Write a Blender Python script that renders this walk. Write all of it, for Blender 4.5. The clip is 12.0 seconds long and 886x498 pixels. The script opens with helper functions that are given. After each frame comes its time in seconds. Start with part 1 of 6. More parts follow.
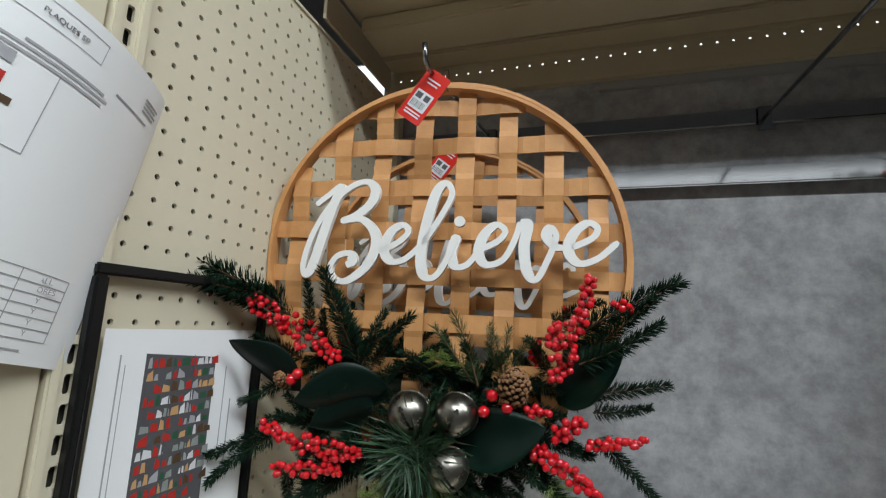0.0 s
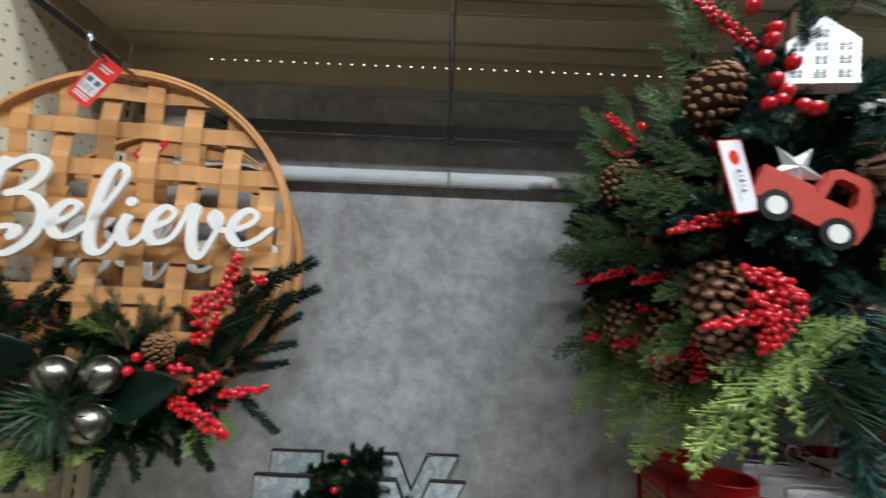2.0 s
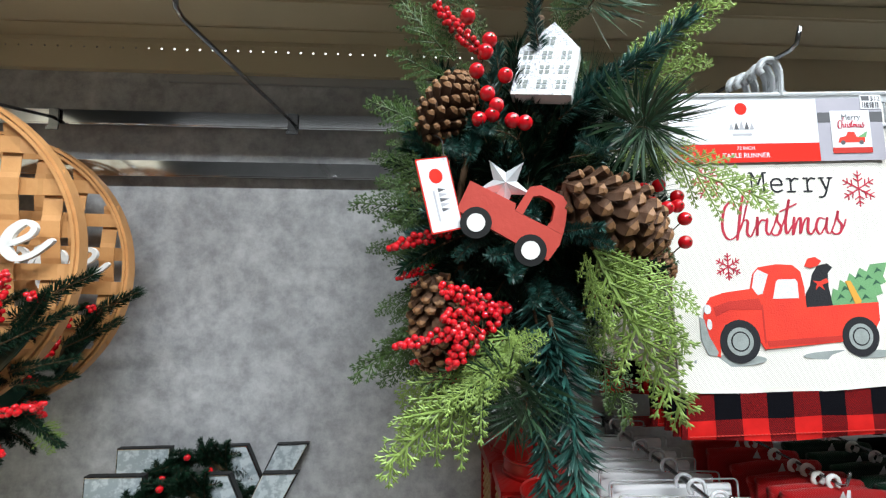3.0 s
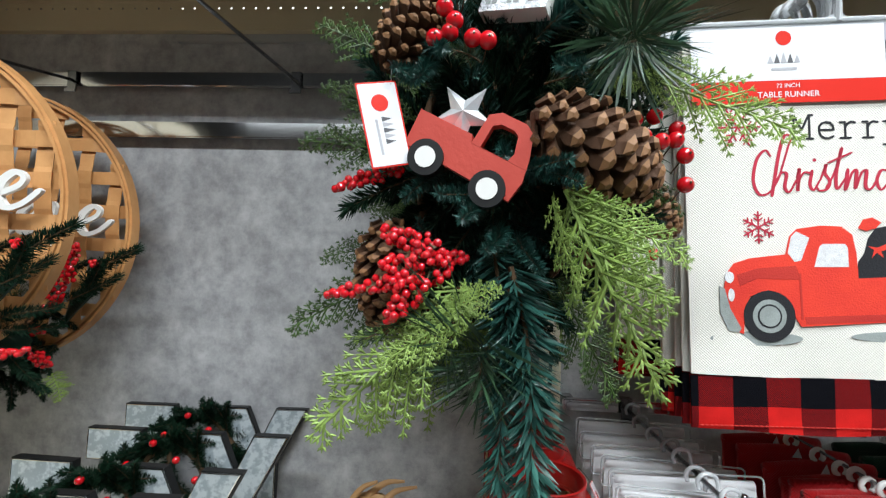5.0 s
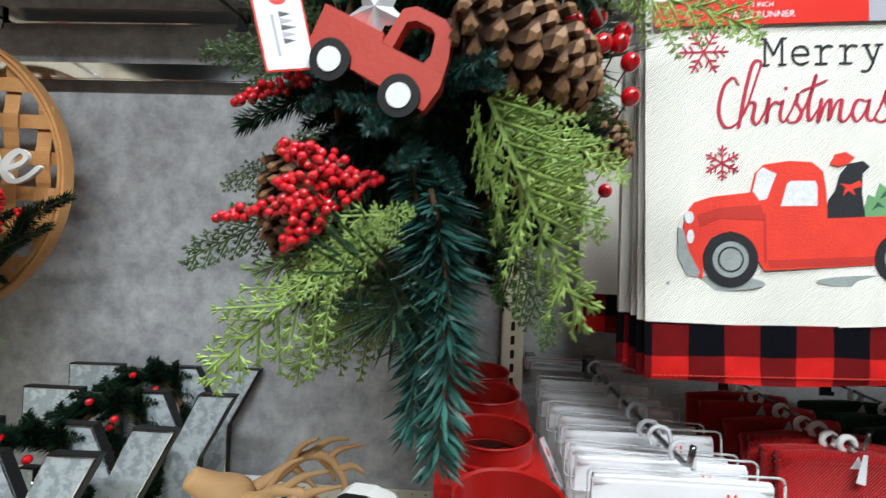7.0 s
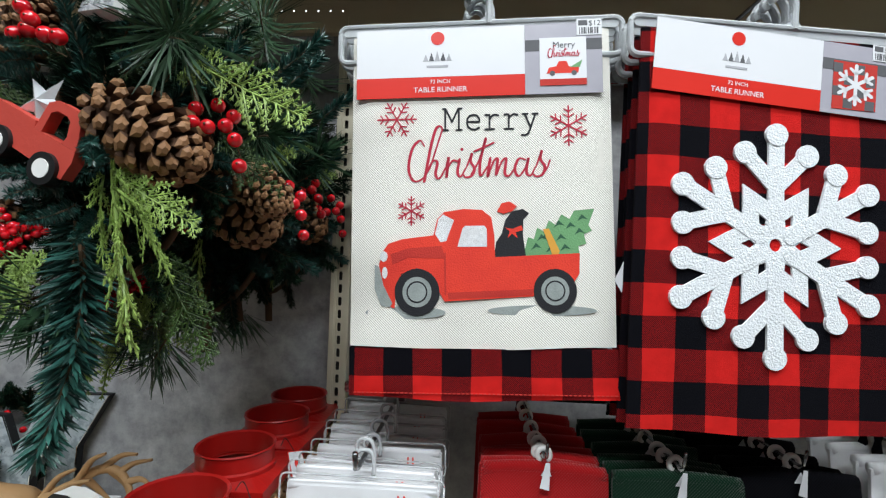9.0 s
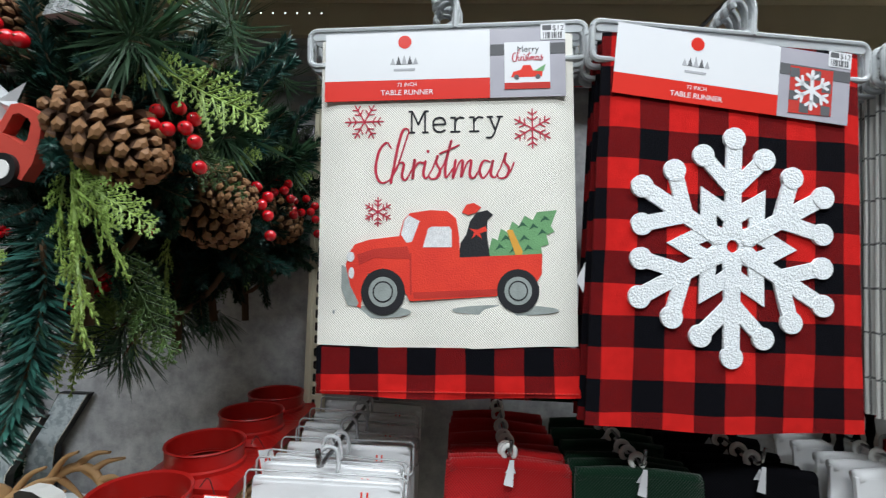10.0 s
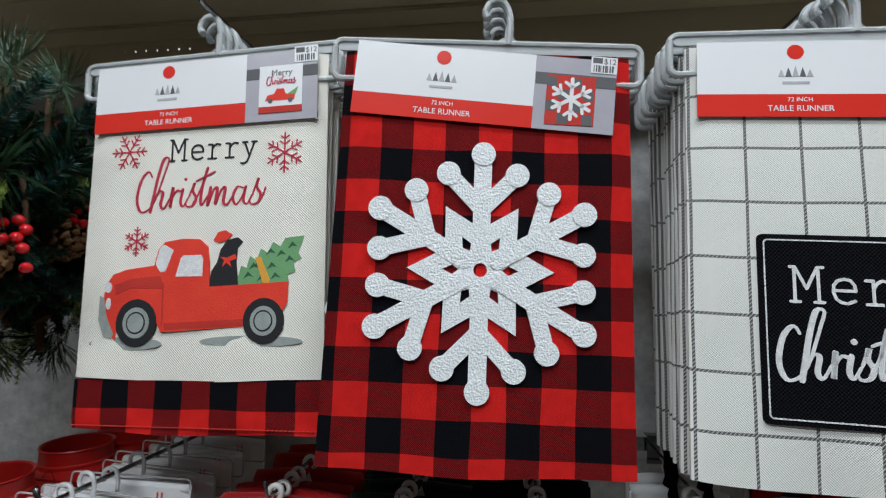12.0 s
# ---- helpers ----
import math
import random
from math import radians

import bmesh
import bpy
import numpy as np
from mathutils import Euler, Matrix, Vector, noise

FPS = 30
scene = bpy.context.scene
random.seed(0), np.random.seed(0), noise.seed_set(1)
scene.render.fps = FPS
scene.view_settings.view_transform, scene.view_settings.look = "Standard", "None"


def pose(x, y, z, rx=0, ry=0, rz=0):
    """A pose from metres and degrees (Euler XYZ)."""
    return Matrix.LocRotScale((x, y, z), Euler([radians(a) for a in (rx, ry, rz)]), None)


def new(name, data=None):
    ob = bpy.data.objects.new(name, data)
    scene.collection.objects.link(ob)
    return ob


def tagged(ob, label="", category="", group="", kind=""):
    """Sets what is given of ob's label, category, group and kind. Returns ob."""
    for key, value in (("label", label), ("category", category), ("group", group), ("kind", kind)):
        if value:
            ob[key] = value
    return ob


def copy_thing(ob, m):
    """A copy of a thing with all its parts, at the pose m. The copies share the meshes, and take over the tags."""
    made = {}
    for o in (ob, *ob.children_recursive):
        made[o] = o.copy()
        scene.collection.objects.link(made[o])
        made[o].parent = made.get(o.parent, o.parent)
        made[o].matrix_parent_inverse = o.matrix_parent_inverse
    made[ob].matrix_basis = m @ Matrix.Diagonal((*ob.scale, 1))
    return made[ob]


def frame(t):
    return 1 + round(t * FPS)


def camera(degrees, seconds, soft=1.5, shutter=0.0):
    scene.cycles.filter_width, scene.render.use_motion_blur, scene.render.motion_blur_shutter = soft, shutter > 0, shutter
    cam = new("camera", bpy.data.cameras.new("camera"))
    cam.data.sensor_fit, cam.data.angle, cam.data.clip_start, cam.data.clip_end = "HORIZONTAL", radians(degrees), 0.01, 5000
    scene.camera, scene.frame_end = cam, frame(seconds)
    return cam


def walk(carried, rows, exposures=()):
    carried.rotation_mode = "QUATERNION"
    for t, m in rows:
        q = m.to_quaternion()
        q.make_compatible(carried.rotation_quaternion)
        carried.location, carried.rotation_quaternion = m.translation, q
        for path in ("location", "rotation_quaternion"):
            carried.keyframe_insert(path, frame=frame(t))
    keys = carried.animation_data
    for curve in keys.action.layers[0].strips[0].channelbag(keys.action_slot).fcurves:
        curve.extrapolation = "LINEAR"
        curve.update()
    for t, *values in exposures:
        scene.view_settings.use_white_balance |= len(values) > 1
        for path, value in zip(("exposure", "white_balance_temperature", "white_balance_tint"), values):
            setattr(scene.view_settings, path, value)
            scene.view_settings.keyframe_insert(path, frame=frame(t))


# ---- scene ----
cam = camera(87.6, 12.0, 1.2, 0.25)
METRES, EYE, TILT, LEAN, TURN = 1.63, 1.5, 9.1, -2.76, 18.0
ROWS = [
    (0.0, 0.0, 0.0, 0.0, 0.0, 0.0, -0.0),
    (0.5, 0.0015, -0.005, -0.0026, -0.02, -0.66, -0.4),
    (1.0, 0.0139, -0.024, -0.0048, -2.98, -0.94, -2.01),
    (1.5, 0.0676, -0.0652, 0.0077, -9.45, 0.2, -1.78),
    (2.0, 0.1478, -0.0946, 0.005, -17.59, -1.66, -2.67),
    (2.5, 0.2485, -0.1247, 0.0214, -24.48, -3.11, -1.1),
    (3.0, 0.2968, -0.1456, 0.046, -20.97, -6.26, -1.09),
    (5.0, 0.364, -0.1331, 0.0187, -14.16, -8.12, -1.4),
    (5.5, 0.3655, -0.1276, -0.0018, -13.23, -10.07, -0.23),
    (6.0, 0.3746, -0.1157, -0.0208, -13.48, -12.47, 0.14),
    (6.5, 0.3909, -0.112, -0.0307, -14.44, -13.66, -0.14),
    (7.0, 0.4082, -0.1192, -0.0099, -14.92, -11.07, -1.76),
    (7.5, 0.4681, -0.1527, 0.0067, -16.64, -9.21, -2.86),
    (9.5, 0.6062, -0.2312, 0.0108, -14.43, -7.33, -1.18),
    (10.0, 0.6168, -0.2363, 0.0121, -15.19, -7.37, -1.61),
    (10.5, 0.6716, -0.2567, 0.0128, -19.27, -7.28, -2.8),
    (11.0, 0.7399, -0.2439, 0.0072, -20.86, -7.15, -3.13),
    (11.5, 0.7925, -0.2403, 0.0089, -17.16, -6.03, -1.74),
    (12.0, 0.8341, -0.2685, 0.0156, -10.46, -4.56, 0.07),
]
walk(cam, [(t, pose(0, 0, EYE, TILT, LEAN, TURN) @ pose(METRES * x, METRES * y, METRES * z, 90 + pitch, roll, yaw)) for t, x, y, z, yaw, pitch, roll in ROWS],
     [(0.0, -0.86), (1.5, -0.92), (2.0, -0.56), (2.5, -0.25), (3.0, -0.16), (5.0, -0.34), (6.5, -0.32), (7.5, -0.42), (9.5, -0.76), (10.5, -0.8), (12.0, -1.15)])

# ---------------------------------------------------------------- world and light
world = bpy.data.worlds.new("world")
scene.world = world
world.use_nodes = True
world.node_tree.nodes["Background"].inputs[0].default_value = (0.9, 0.95, 1.0, 1)
world.node_tree.nodes["Background"].inputs[1].default_value = 0.02


def strip_lamp(x, y, z, sx, sy, watts, colour=(0.89, 0.965, 1.0)):
    """A row of fluorescent tubes under the store's ceiling, shining down."""
    data = bpy.data.lights.new("ceiling_tubes", "AREA")
    data.shape, data.size, data.size_y, data.energy, data.color = "RECTANGLE", sx, sy, watts, colour
    ob = new("ceiling_tubes", data)
    ob.matrix_world = pose(x, y, z)
    return ob


strip_lamp(0.70, -1.50, 3.55, 2.6, 0.30, 190)
strip_lamp(2.00, -0.25, 3.55, 2.6, 0.30, 140)
strip_lamp(0.6, -5.00, 3.55, 7.0, 0.45, 20)

# ---------------------------------------------------------------- materials
def material(name, colour, rough=0.6, metal=0.0, dark=None, scale=30.0, spread=0.5, bump=0.0, fine=None, coat=0.0,
             trans=0.0, sheen=0.0, island=0.0, ior=1.45, spec=0.5):
    """A surface with variation at two scales: broad mottling between two colours, and fine grain in relief."""
    m = bpy.data.materials.new(name)
    m.use_nodes = True
    nt = m.node_tree
    b = nt.nodes["Principled BSDF"]
    b.inputs["Roughness"].default_value = rough
    b.inputs["Metallic"].default_value = metal
    b.inputs["Coat Weight"].default_value = coat
    b.inputs["Transmission Weight"].default_value = trans
    b.inputs["Sheen Weight"].default_value = sheen
    b.inputs["IOR"].default_value = ior
    b.inputs["Specular IOR Level"].default_value = spec
    dark = dark or tuple(c * 0.75 for c in colour)
    tc = nt.nodes.new("ShaderNodeTexCoord")
    n1 = nt.nodes.new("ShaderNodeTexNoise")
    n1.inputs["Scale"].default_value, n1.inputs["Detail"].default_value = scale, 6
    n1.inputs["Roughness"].default_value = 0.62
    nt.links.new(tc.outputs["Object"], n1.inputs["Vector"])
    ramp = nt.nodes.new("ShaderNodeValToRGB")
    ramp.color_ramp.elements[0].position, ramp.color_ramp.elements[1].position = 0.5 - spread / 2, 0.5 + spread / 2
    ramp.color_ramp.elements[0].color, ramp.color_ramp.elements[1].color = (*dark, 1), (*colour, 1)
    nt.links.new(n1.outputs["Fac"], ramp.inputs["Fac"])
    out = ramp.outputs["Color"]
    if island:
        geo = nt.nodes.new("ShaderNodeNewGeometry")
        hsv = nt.nodes.new("ShaderNodeHueSaturation")
        mp = nt.nodes.new("ShaderNodeMapRange")
        mp.inputs["To Min"].default_value, mp.inputs["To Max"].default_value = 1 - island, 1 + island
        nt.links.new(geo.outputs["Random Per Island"], mp.inputs["Value"])
        nt.links.new(mp.outputs["Result"], hsv.inputs["Value"])
        nt.links.new(out, hsv.inputs["Color"])
        out = hsv.outputs["Color"]
    nt.links.new(out, b.inputs["Base Color"])
    if bump:
        n2 = nt.nodes.new("ShaderNodeTexNoise")
        n2.inputs["Scale"].default_value, n2.inputs["Detail"].default_value = fine or scale * 8, 3
        nt.links.new(tc.outputs["Object"], n2.inputs["Vector"])
        bp = nt.nodes.new("ShaderNodeBump")
        bp.inputs["Strength"].default_value, bp.inputs["Distance"].default_value = bump, 0.002
        nt.links.new(n2.outputs["Fac"], bp.inputs["Height"])
        nt.links.new(bp.outputs["Normal"], b.inputs["Normal"])
        mr = nt.nodes.new("ShaderNodeMapRange")
        mr.inputs["To Min"].default_value, mr.inputs["To Max"].default_value = max(0.02, rough - 0.08), min(1, rough + 0.08)
        nt.links.new(n2.outputs["Fac"], mr.inputs["Value"])
        nt.links.new(mr.outputs["Result"], b.inputs["Roughness"])
    return m


def add(nt, kind, **values):
    n = nt.nodes.new(kind)
    for k, v in values.items():
        n.inputs[k].default_value = v
    return n


def mnode(nt, op, a, b=None):
    n = nt.nodes.new("ShaderNodeMath")
    n.operation = op
    for i, v in enumerate((a, b)):
        if v is None:
            continue
        if isinstance(v, (int, float)):
            n.inputs[i].default_value = v
        else:
            nt.links.new(v, n.inputs[i])
    return n.outputs[0]


def weave_bump(nt, bsdf, tc, pitch, strength, dist=0.0008):
    """Fine cloth relief: crossing threads."""
    sep = nt.nodes.new("ShaderNodeSeparateXYZ")
    nt.links.new(tc.outputs["Object"], sep.inputs[0])
    k = 2 * math.pi / pitch
    sx = mnode(nt, "SINE", mnode(nt, "MULTIPLY", sep.outputs["X"], k))
    sz = mnode(nt, "SINE", mnode(nt, "MULTIPLY", sep.outputs["Z"], k))
    h = mnode(nt, "MULTIPLY", sx, sz)
    nz = add(nt, "ShaderNodeTexNoise", Scale=220.0, Detail=2.0)
    nt.links.new(tc.outputs["Object"], nz.inputs["Vector"])
    h = mnode(nt, "ADD", h, mnode(nt, "MULTIPLY", nz.outputs["Fac"], 1.4))
    bp = add(nt, "ShaderNodeBump", Strength=strength, Distance=dist)
    nt.links.new(h, bp.inputs["Height"])
    nt.links.new(bp.outputs["Normal"], bsdf.inputs["Normal"])
    return sep, h


def mixrgb(nt, fac, a, b):
    n = nt.nodes.new("ShaderNodeMix")
    n.data_type = "RGBA"
    for sock, v in ((n.inputs[0], fac), (n.inputs[6], a), (n.inputs[7], b)):
        if isinstance(v, tuple):
            sock.default_value = (*v, 1)
        elif isinstance(v, (int, float)):
            sock.default_value = v
        else:
            nt.links.new(v, sock)
    return n.outputs[2]


def cloth(name, colour, pitch=0.0022, strength=0.5):
    m = bpy.data.materials.new(name)
    m.use_nodes = True
    nt = m.node_tree
    b = nt.nodes["Principled BSDF"]
    b.inputs["Roughness"].default_value, b.inputs["Sheen Weight"].default_value = 0.9, 0.15
    b.inputs["Specular IOR Level"].default_value = 0.2
    tc = nt.nodes.new("ShaderNodeTexCoord")
    sep, h = weave_bump(nt, b, tc, pitch, strength)
    nz = add(nt, "ShaderNodeTexNoise", Scale=14.0, Detail=5.0)
    nt.links.new(tc.outputs["Object"], nz.inputs["Vector"])
    c1 = mixrgb(nt, nz.outputs["Fac"], tuple(c * 0.86 for c in colour), colour)
    f = mnode(nt, "MULTIPLY", mnode(nt, "ADD", h, -0.9), 0.09)
    c2 = mixrgb(nt, mnode(nt, "ABSOLUTE", f), c1, tuple(c * 0.55 for c in colour))
    nt.links.new(c2, b.inputs["Base Color"])
    return m


def plaid(name, cell, ox, oz, red=(0.62, 0.018, 0.016), black=(0.004, 0.004, 0.006)):
    """Buffalo check: red and black stripes woven across one another."""
    m = bpy.data.materials.new(name)
    m.use_nodes = True
    nt = m.node_tree
    b = nt.nodes["Principled BSDF"]
    b.inputs["Roughness"].default_value, b.inputs["Specular IOR Level"].default_value = 0.95, 0.06
    tc = nt.nodes.new("ShaderNodeTexCoord")
    sep, h = weave_bump(nt, b, tc, 0.0014, 0.4)
    wob = add(nt, "ShaderNodeTexNoise", Scale=9.0, Detail=1.0)
    nt.links.new(tc.outputs["Object"], wob.inputs["Vector"])
    w = mnode(nt, "MULTIPLY", mnode(nt, "ADD", wob.outputs["Fac"], -0.5), 0.006)
    def stripe(sock, off):
        f = mnode(nt, "FRACT", mnode(nt, "MULTIPLY", mnode(nt, "ADD", mnode(nt, "ADD", sock, w), off + 40 * cell), 0.5 / cell))
        return mnode(nt, "GREATER_THAN", f, 0.5)
    a, c = stripe(sep.outputs["X"], ox), stripe(sep.outputs["Z"], oz)
    # where one stripe crosses the other colour, fine diagonal twill threads of both
    diag = mnode(nt, "FRACT", mnode(nt, "MULTIPLY", mnode(nt, "ADD", sep.outputs["X"], sep.outputs["Z"]), 1 / 0.0024))
    twill = mnode(nt, "GREATER_THAN", diag, 0.42)
    s = mnode(nt, "ADD", a, c)
    half = mnode(nt, "COMPARE", s, 1.0)
    half.node.inputs[2].default_value = 0.1
    full = mnode(nt, "GREATER_THAN", s, 1.5)
    fac = mnode(nt, "ADD", full, mnode(nt, "MULTIPLY", half, mnode(nt, "ADD", mnode(nt, "MULTIPLY", twill, 0.35), 0.56)))
    nz = add(nt, "ShaderNodeTexNoise", Scale=60.0, Detail=4.0)
    nt.links.new(tc.outputs["Object"], nz.inputs["Vector"])
    r = mixrgb(nt, nz.outputs["Fac"], tuple(v * 0.7 for v in red), tuple(v * 1.15 for v in red))
    nt.links.new(mixrgb(nt, fac, r, black), b.inputs["Base Color"])
    return m


def windowpane(name, px, pz, ox, oz):
    """Off-white ribbed cloth with a thin charcoal grid of slanted stitches."""
    m = cloth(name, (0.80, 0.79, 0.76), 0.0026, 0.6)
    nt = m.node_tree
    b = nt.nodes["Principled BSDF"]
    base = b.inputs["Base Color"].links[0].from_socket
    tc = nt.nodes.new("ShaderNodeTexCoord")
    sep = nt.nodes.new("ShaderNodeSeparateXYZ")
    nt.links.new(tc.outputs["Object"], sep.inputs[0])
    wob = add(nt, "ShaderNodeTexNoise", Scale=6.0, Detail=1.0)
    nt.links.new(tc.outputs["Object"], wob.inputs["Vector"])
    w = mnode(nt, "MULTIPLY", mnode(nt, "ADD", wob.outputs["Fac"], -0.5), 0.006)
    def line(sock, p, off):
        f = mnode(nt, "FRACT", mnode(nt, "MULTIPLY", mnode(nt, "ADD", mnode(nt, "ADD", sock, w), off + 40 * p), 1 / p))
        return mnode(nt, "LESS_THAN", f, 0.0032 / p)
    g = mnode(nt, "MAXIMUM", line(sep.outputs["X"], px, ox), line(sep.outputs["Z"], pz, oz))
    d = mnode(nt, "FRACT", mnode(nt, "MULTIPLY", mnode(nt, "ADD", sep.outputs["X"], mnode(nt, "MULTIPLY", sep.outputs["Z"], -1.0)), 1 / 0.0042))
    g = mnode(nt, "MULTIPLY", g, mnode(nt, "ADD", mnode(nt, "MULTIPLY", mnode(nt, "GREATER_THAN", d, 0.35), 0.5), 0.42))
    nt.links.new(mixrgb(nt, g, base, (0.03, 0.03, 0.035)), b.inputs["Base Color"])
    return m


def concrete():
    m = material("grey_panel", (0.50, 0.50, 0.51), 0.55, dark=(0.27, 0.27, 0.28), scale=8.0, spread=0.6, bump=0.12, fine=120)
    nt = m.node_tree
    b = nt.nodes["Principled BSDF"]
    base = b.inputs["Base Color"].links[0].from_socket
    tc = nt.nodes.new("ShaderNodeTexCoord")
    v = add(nt, "ShaderNodeTexNoise", Scale=26.0, Detail=8.0, Roughness=0.7)
    nt.links.new(tc.outputs["Object"], v.inputs["Vector"])
    r = nt.nodes.new("ShaderNodeValToRGB")
    r.color_ramp.elements[0].position, r.color_ramp.elements[1].position = 0.36, 0.62
    r.color_ramp.elements[0].color, r.color_ramp.elements[1].color = (0.66, 0.66, 0.67, 1), (1.08, 1.08, 1.08, 1)
    nt.links.new(v.outputs["Fac"], r.inputs["Fac"])
    mul = nt.nodes.new("ShaderNodeMix")
    mul.data_type, mul.blend_type = "RGBA", "MULTIPLY"
    mul.inputs[0].default_value = 1.0
    nt.links.new(base, mul.inputs[6])
    nt.links.new(r.outputs["Color"], mul.inputs[7])
    nt.links.new(mul.outputs[2], b.inputs["Base Color"])
    return m


M_PANEL = concrete()
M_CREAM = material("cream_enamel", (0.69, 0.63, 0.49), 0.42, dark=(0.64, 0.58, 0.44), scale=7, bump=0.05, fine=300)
# the same cream made darker and browner: shade under shelves put into colour
M_CREAM_SHADED = material("cream_enamel_shaded", (0.54, 0.47, 0.33), 0.45, dark=(0.48, 0.41, 0.28), scale=5, bump=0.05, fine=200)
# near-black fill for holes and hollows, their shade given as a colour
M_HOLE_SHADE = material("hole_shade", (0.05, 0.045, 0.035), 0.9)
M_CHROME = material("chrome", (0.82, 0.82, 0.83), 0.10, 1.0, dark=(0.70, 0.70, 0.71), scale=40)
M_STEEL = material("zinc_wire", (0.30, 0.30, 0.31), 0.22, 1.0, scale=60)
M_BLACK = material("black_plastic", (0.007, 0.007, 0.008), 0.5, dark=(0.005, 0.005, 0.005), scale=20)
M_WOOD = material("split_wood", (0.62, 0.32, 0.125), 0.55, dark=(0.48, 0.22, 0.075), scale=22, bump=0.15, fine=160, island=0.12)
M_WHITEWOOD = material("white_paint", (0.80, 0.79, 0.77), 0.5, dark=(0.74, 0.73, 0.71), scale=25, bump=0.05)
M_PAPER = material("white_paper", (0.87, 0.88, 0.90), 0.6, dark=(0.84, 0.85, 0.87), scale=5)
M_CARD = material("glossy_white_card", (0.74, 0.74, 0.77), 0.25, dark=(0.71, 0.71, 0.74), scale=8, coat=0.4)
M_REDCARD = material("glossy_red_card", (0.68, 0.035, 0.025), 0.25, dark=(0.62, 0.03, 0.02), scale=8, coat=0.4)
M_GREYCARD = material("lilac_grey_card", (0.42, 0.40, 0.45), 0.25, dark=(0.36, 0.35, 0.40), scale=20, coat=0.4)
M_INK = material("grey_ink", (0.10, 0.10, 0.11), 0.7)
M_INKL = material("pale_grey_ink", (0.42, 0.42, 0.45), 0.7)
M_PLASTIC = material("frosted_plastic", (0.56, 0.58, 0.60), 0.30, dark=(0.50, 0.52, 0.54), scale=10, trans=0.30, ior=1.3)
M_RUNNER = cloth("natural_cotton", (0.88, 0.845, 0.775), 0.0032, 0.65)
M_WHITECLOTH = cloth("white_cotton", (0.82, 0.82, 0.84), 0.0016, 0.3)
M_REDCLOTH = cloth("red_knit", (0.46, 0.010, 0.012), 0.004, 0.9)
M_GREENCLOTH = cloth("green_knit", (0.004, 0.028, 0.013), 0.004, 0.9)
M_BLACKCLOTH = cloth("black_knit", (0.005, 0.005, 0.007), 0.004, 0.8)
for m in (M_REDCLOTH, M_GREENCLOTH, M_BLACKCLOTH):
    m.node_tree.nodes["Principled BSDF"].inputs["Specular IOR Level"].default_value = 0.06
M_BLACKCLOTH.node_tree.nodes["Principled BSDF"].inputs["Sheen Weight"].default_value = 0.0
M_PLAIDHEM = plaid("plaid_hem", 0.0365, 0.012, 0.0365)
M_PLAID = plaid("plaid_cloth", 0.038, 0.158, 0.271)
M_PANE = windowpane("windowpane_cloth", 0.0568, 0.0605, 0.0502, 0.0024)
M_CHENILLE = material("white_chenille", (0.83, 0.85, 0.87), 0.95, dark=(0.66, 0.69, 0.72), scale=260, spread=0.35, bump=1.0, fine=420, sheen=0.3)
M_PRED = material("printed_red", (0.74, 0.045, 0.02), 0.8, dark=(0.62, 0.03, 0.018), scale=24, bump=0.3, fine=500)
M_PREDD = material("printed_dark_red", (0.50, 0.03, 0.018), 0.8, dark=(0.42, 0.02, 0.015), scale=24, bump=0.3, fine=500)
M_PCRIM = material("printed_crimson", (0.50, 0.02, 0.05), 0.8, scale=30, bump=0.3, fine=500)
M_PBLACK = material("printed_black", (0.012, 0.012, 0.016), 0.8, scale=30, bump=0.3, fine=500)
M_PGREY = material("printed_grey", (0.33, 0.36, 0.35), 0.8, dark=(0.22, 0.25, 0.24), scale=70, bump=0.3, fine=500)
M_PGREEN = material("printed_green", (0.16, 0.36, 0.16), 0.8, scale=30, bump=0.3, fine=500)
M_PGREEND = material("printed_dark_green", (0.03, 0.11, 0.06), 0.8, scale=30, bump=0.3, fine=500)
M_PORANGE = material("printed_orange", (0.75, 0.36, 0.05), 0.8, scale=30)
M_THREAD = material("white_thread", (0.80, 0.80, 0.82), 0.7, scale=200, bump=0.5)
M_BERRY = material("lacquer_red", (0.62, 0.008, 0.014), 0.16, dark=(0.48, 0.004, 0.010), scale=60, coat=0.6, island=0.12)
M_PINE = material("pine_needle", (0.007, 0.030, 0.014), 0.6, dark=(0.003, 0.014, 0.007), spec=0.2, scale=40, island=0.4)
M_PINEB = material("blue_pine_needle", (0.026, 0.095, 0.076), 0.38, dark=(0.009, 0.042, 0.036), scale=40, island=0.4)
M_PINEY = material("olive_pine_needle", (0.035, 0.075, 0.02), 0.5, dark=(0.02, 0.045, 0.014), scale=40, island=0.35)
M_PINEL = material("long_pine_needle", (0.042, 0.095, 0.045), 0.4, dark=(0.018, 0.045, 0.022), scale=40, island=0.45)
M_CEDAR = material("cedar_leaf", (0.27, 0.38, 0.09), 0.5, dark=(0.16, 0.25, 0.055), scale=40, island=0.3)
# cedar darkened for fronds set back: the swag's inner shade as colour
M_CEDAR_SHADED = material("cedar_leaf_shaded", (0.055, 0.105, 0.02), 0.5, dark=(0.022, 0.05, 0.01), scale=40, island=0.3)
M_STEM = material("brown_stem", (0.10, 0.055, 0.025), 0.8, scale=80, bump=0.3)
M_CONE = material("pinecone_scale", (0.09, 0.04, 0.017), 0.7, dark=(0.04, 0.017, 0.008), scale=60, bump=0.3, island=0.3)
M_CONETIP = material("pinecone_tip", (0.30, 0.15, 0.062), 0.6, dark=(0.15, 0.07, 0.03), scale=90, bump=0.2, island=0.25)
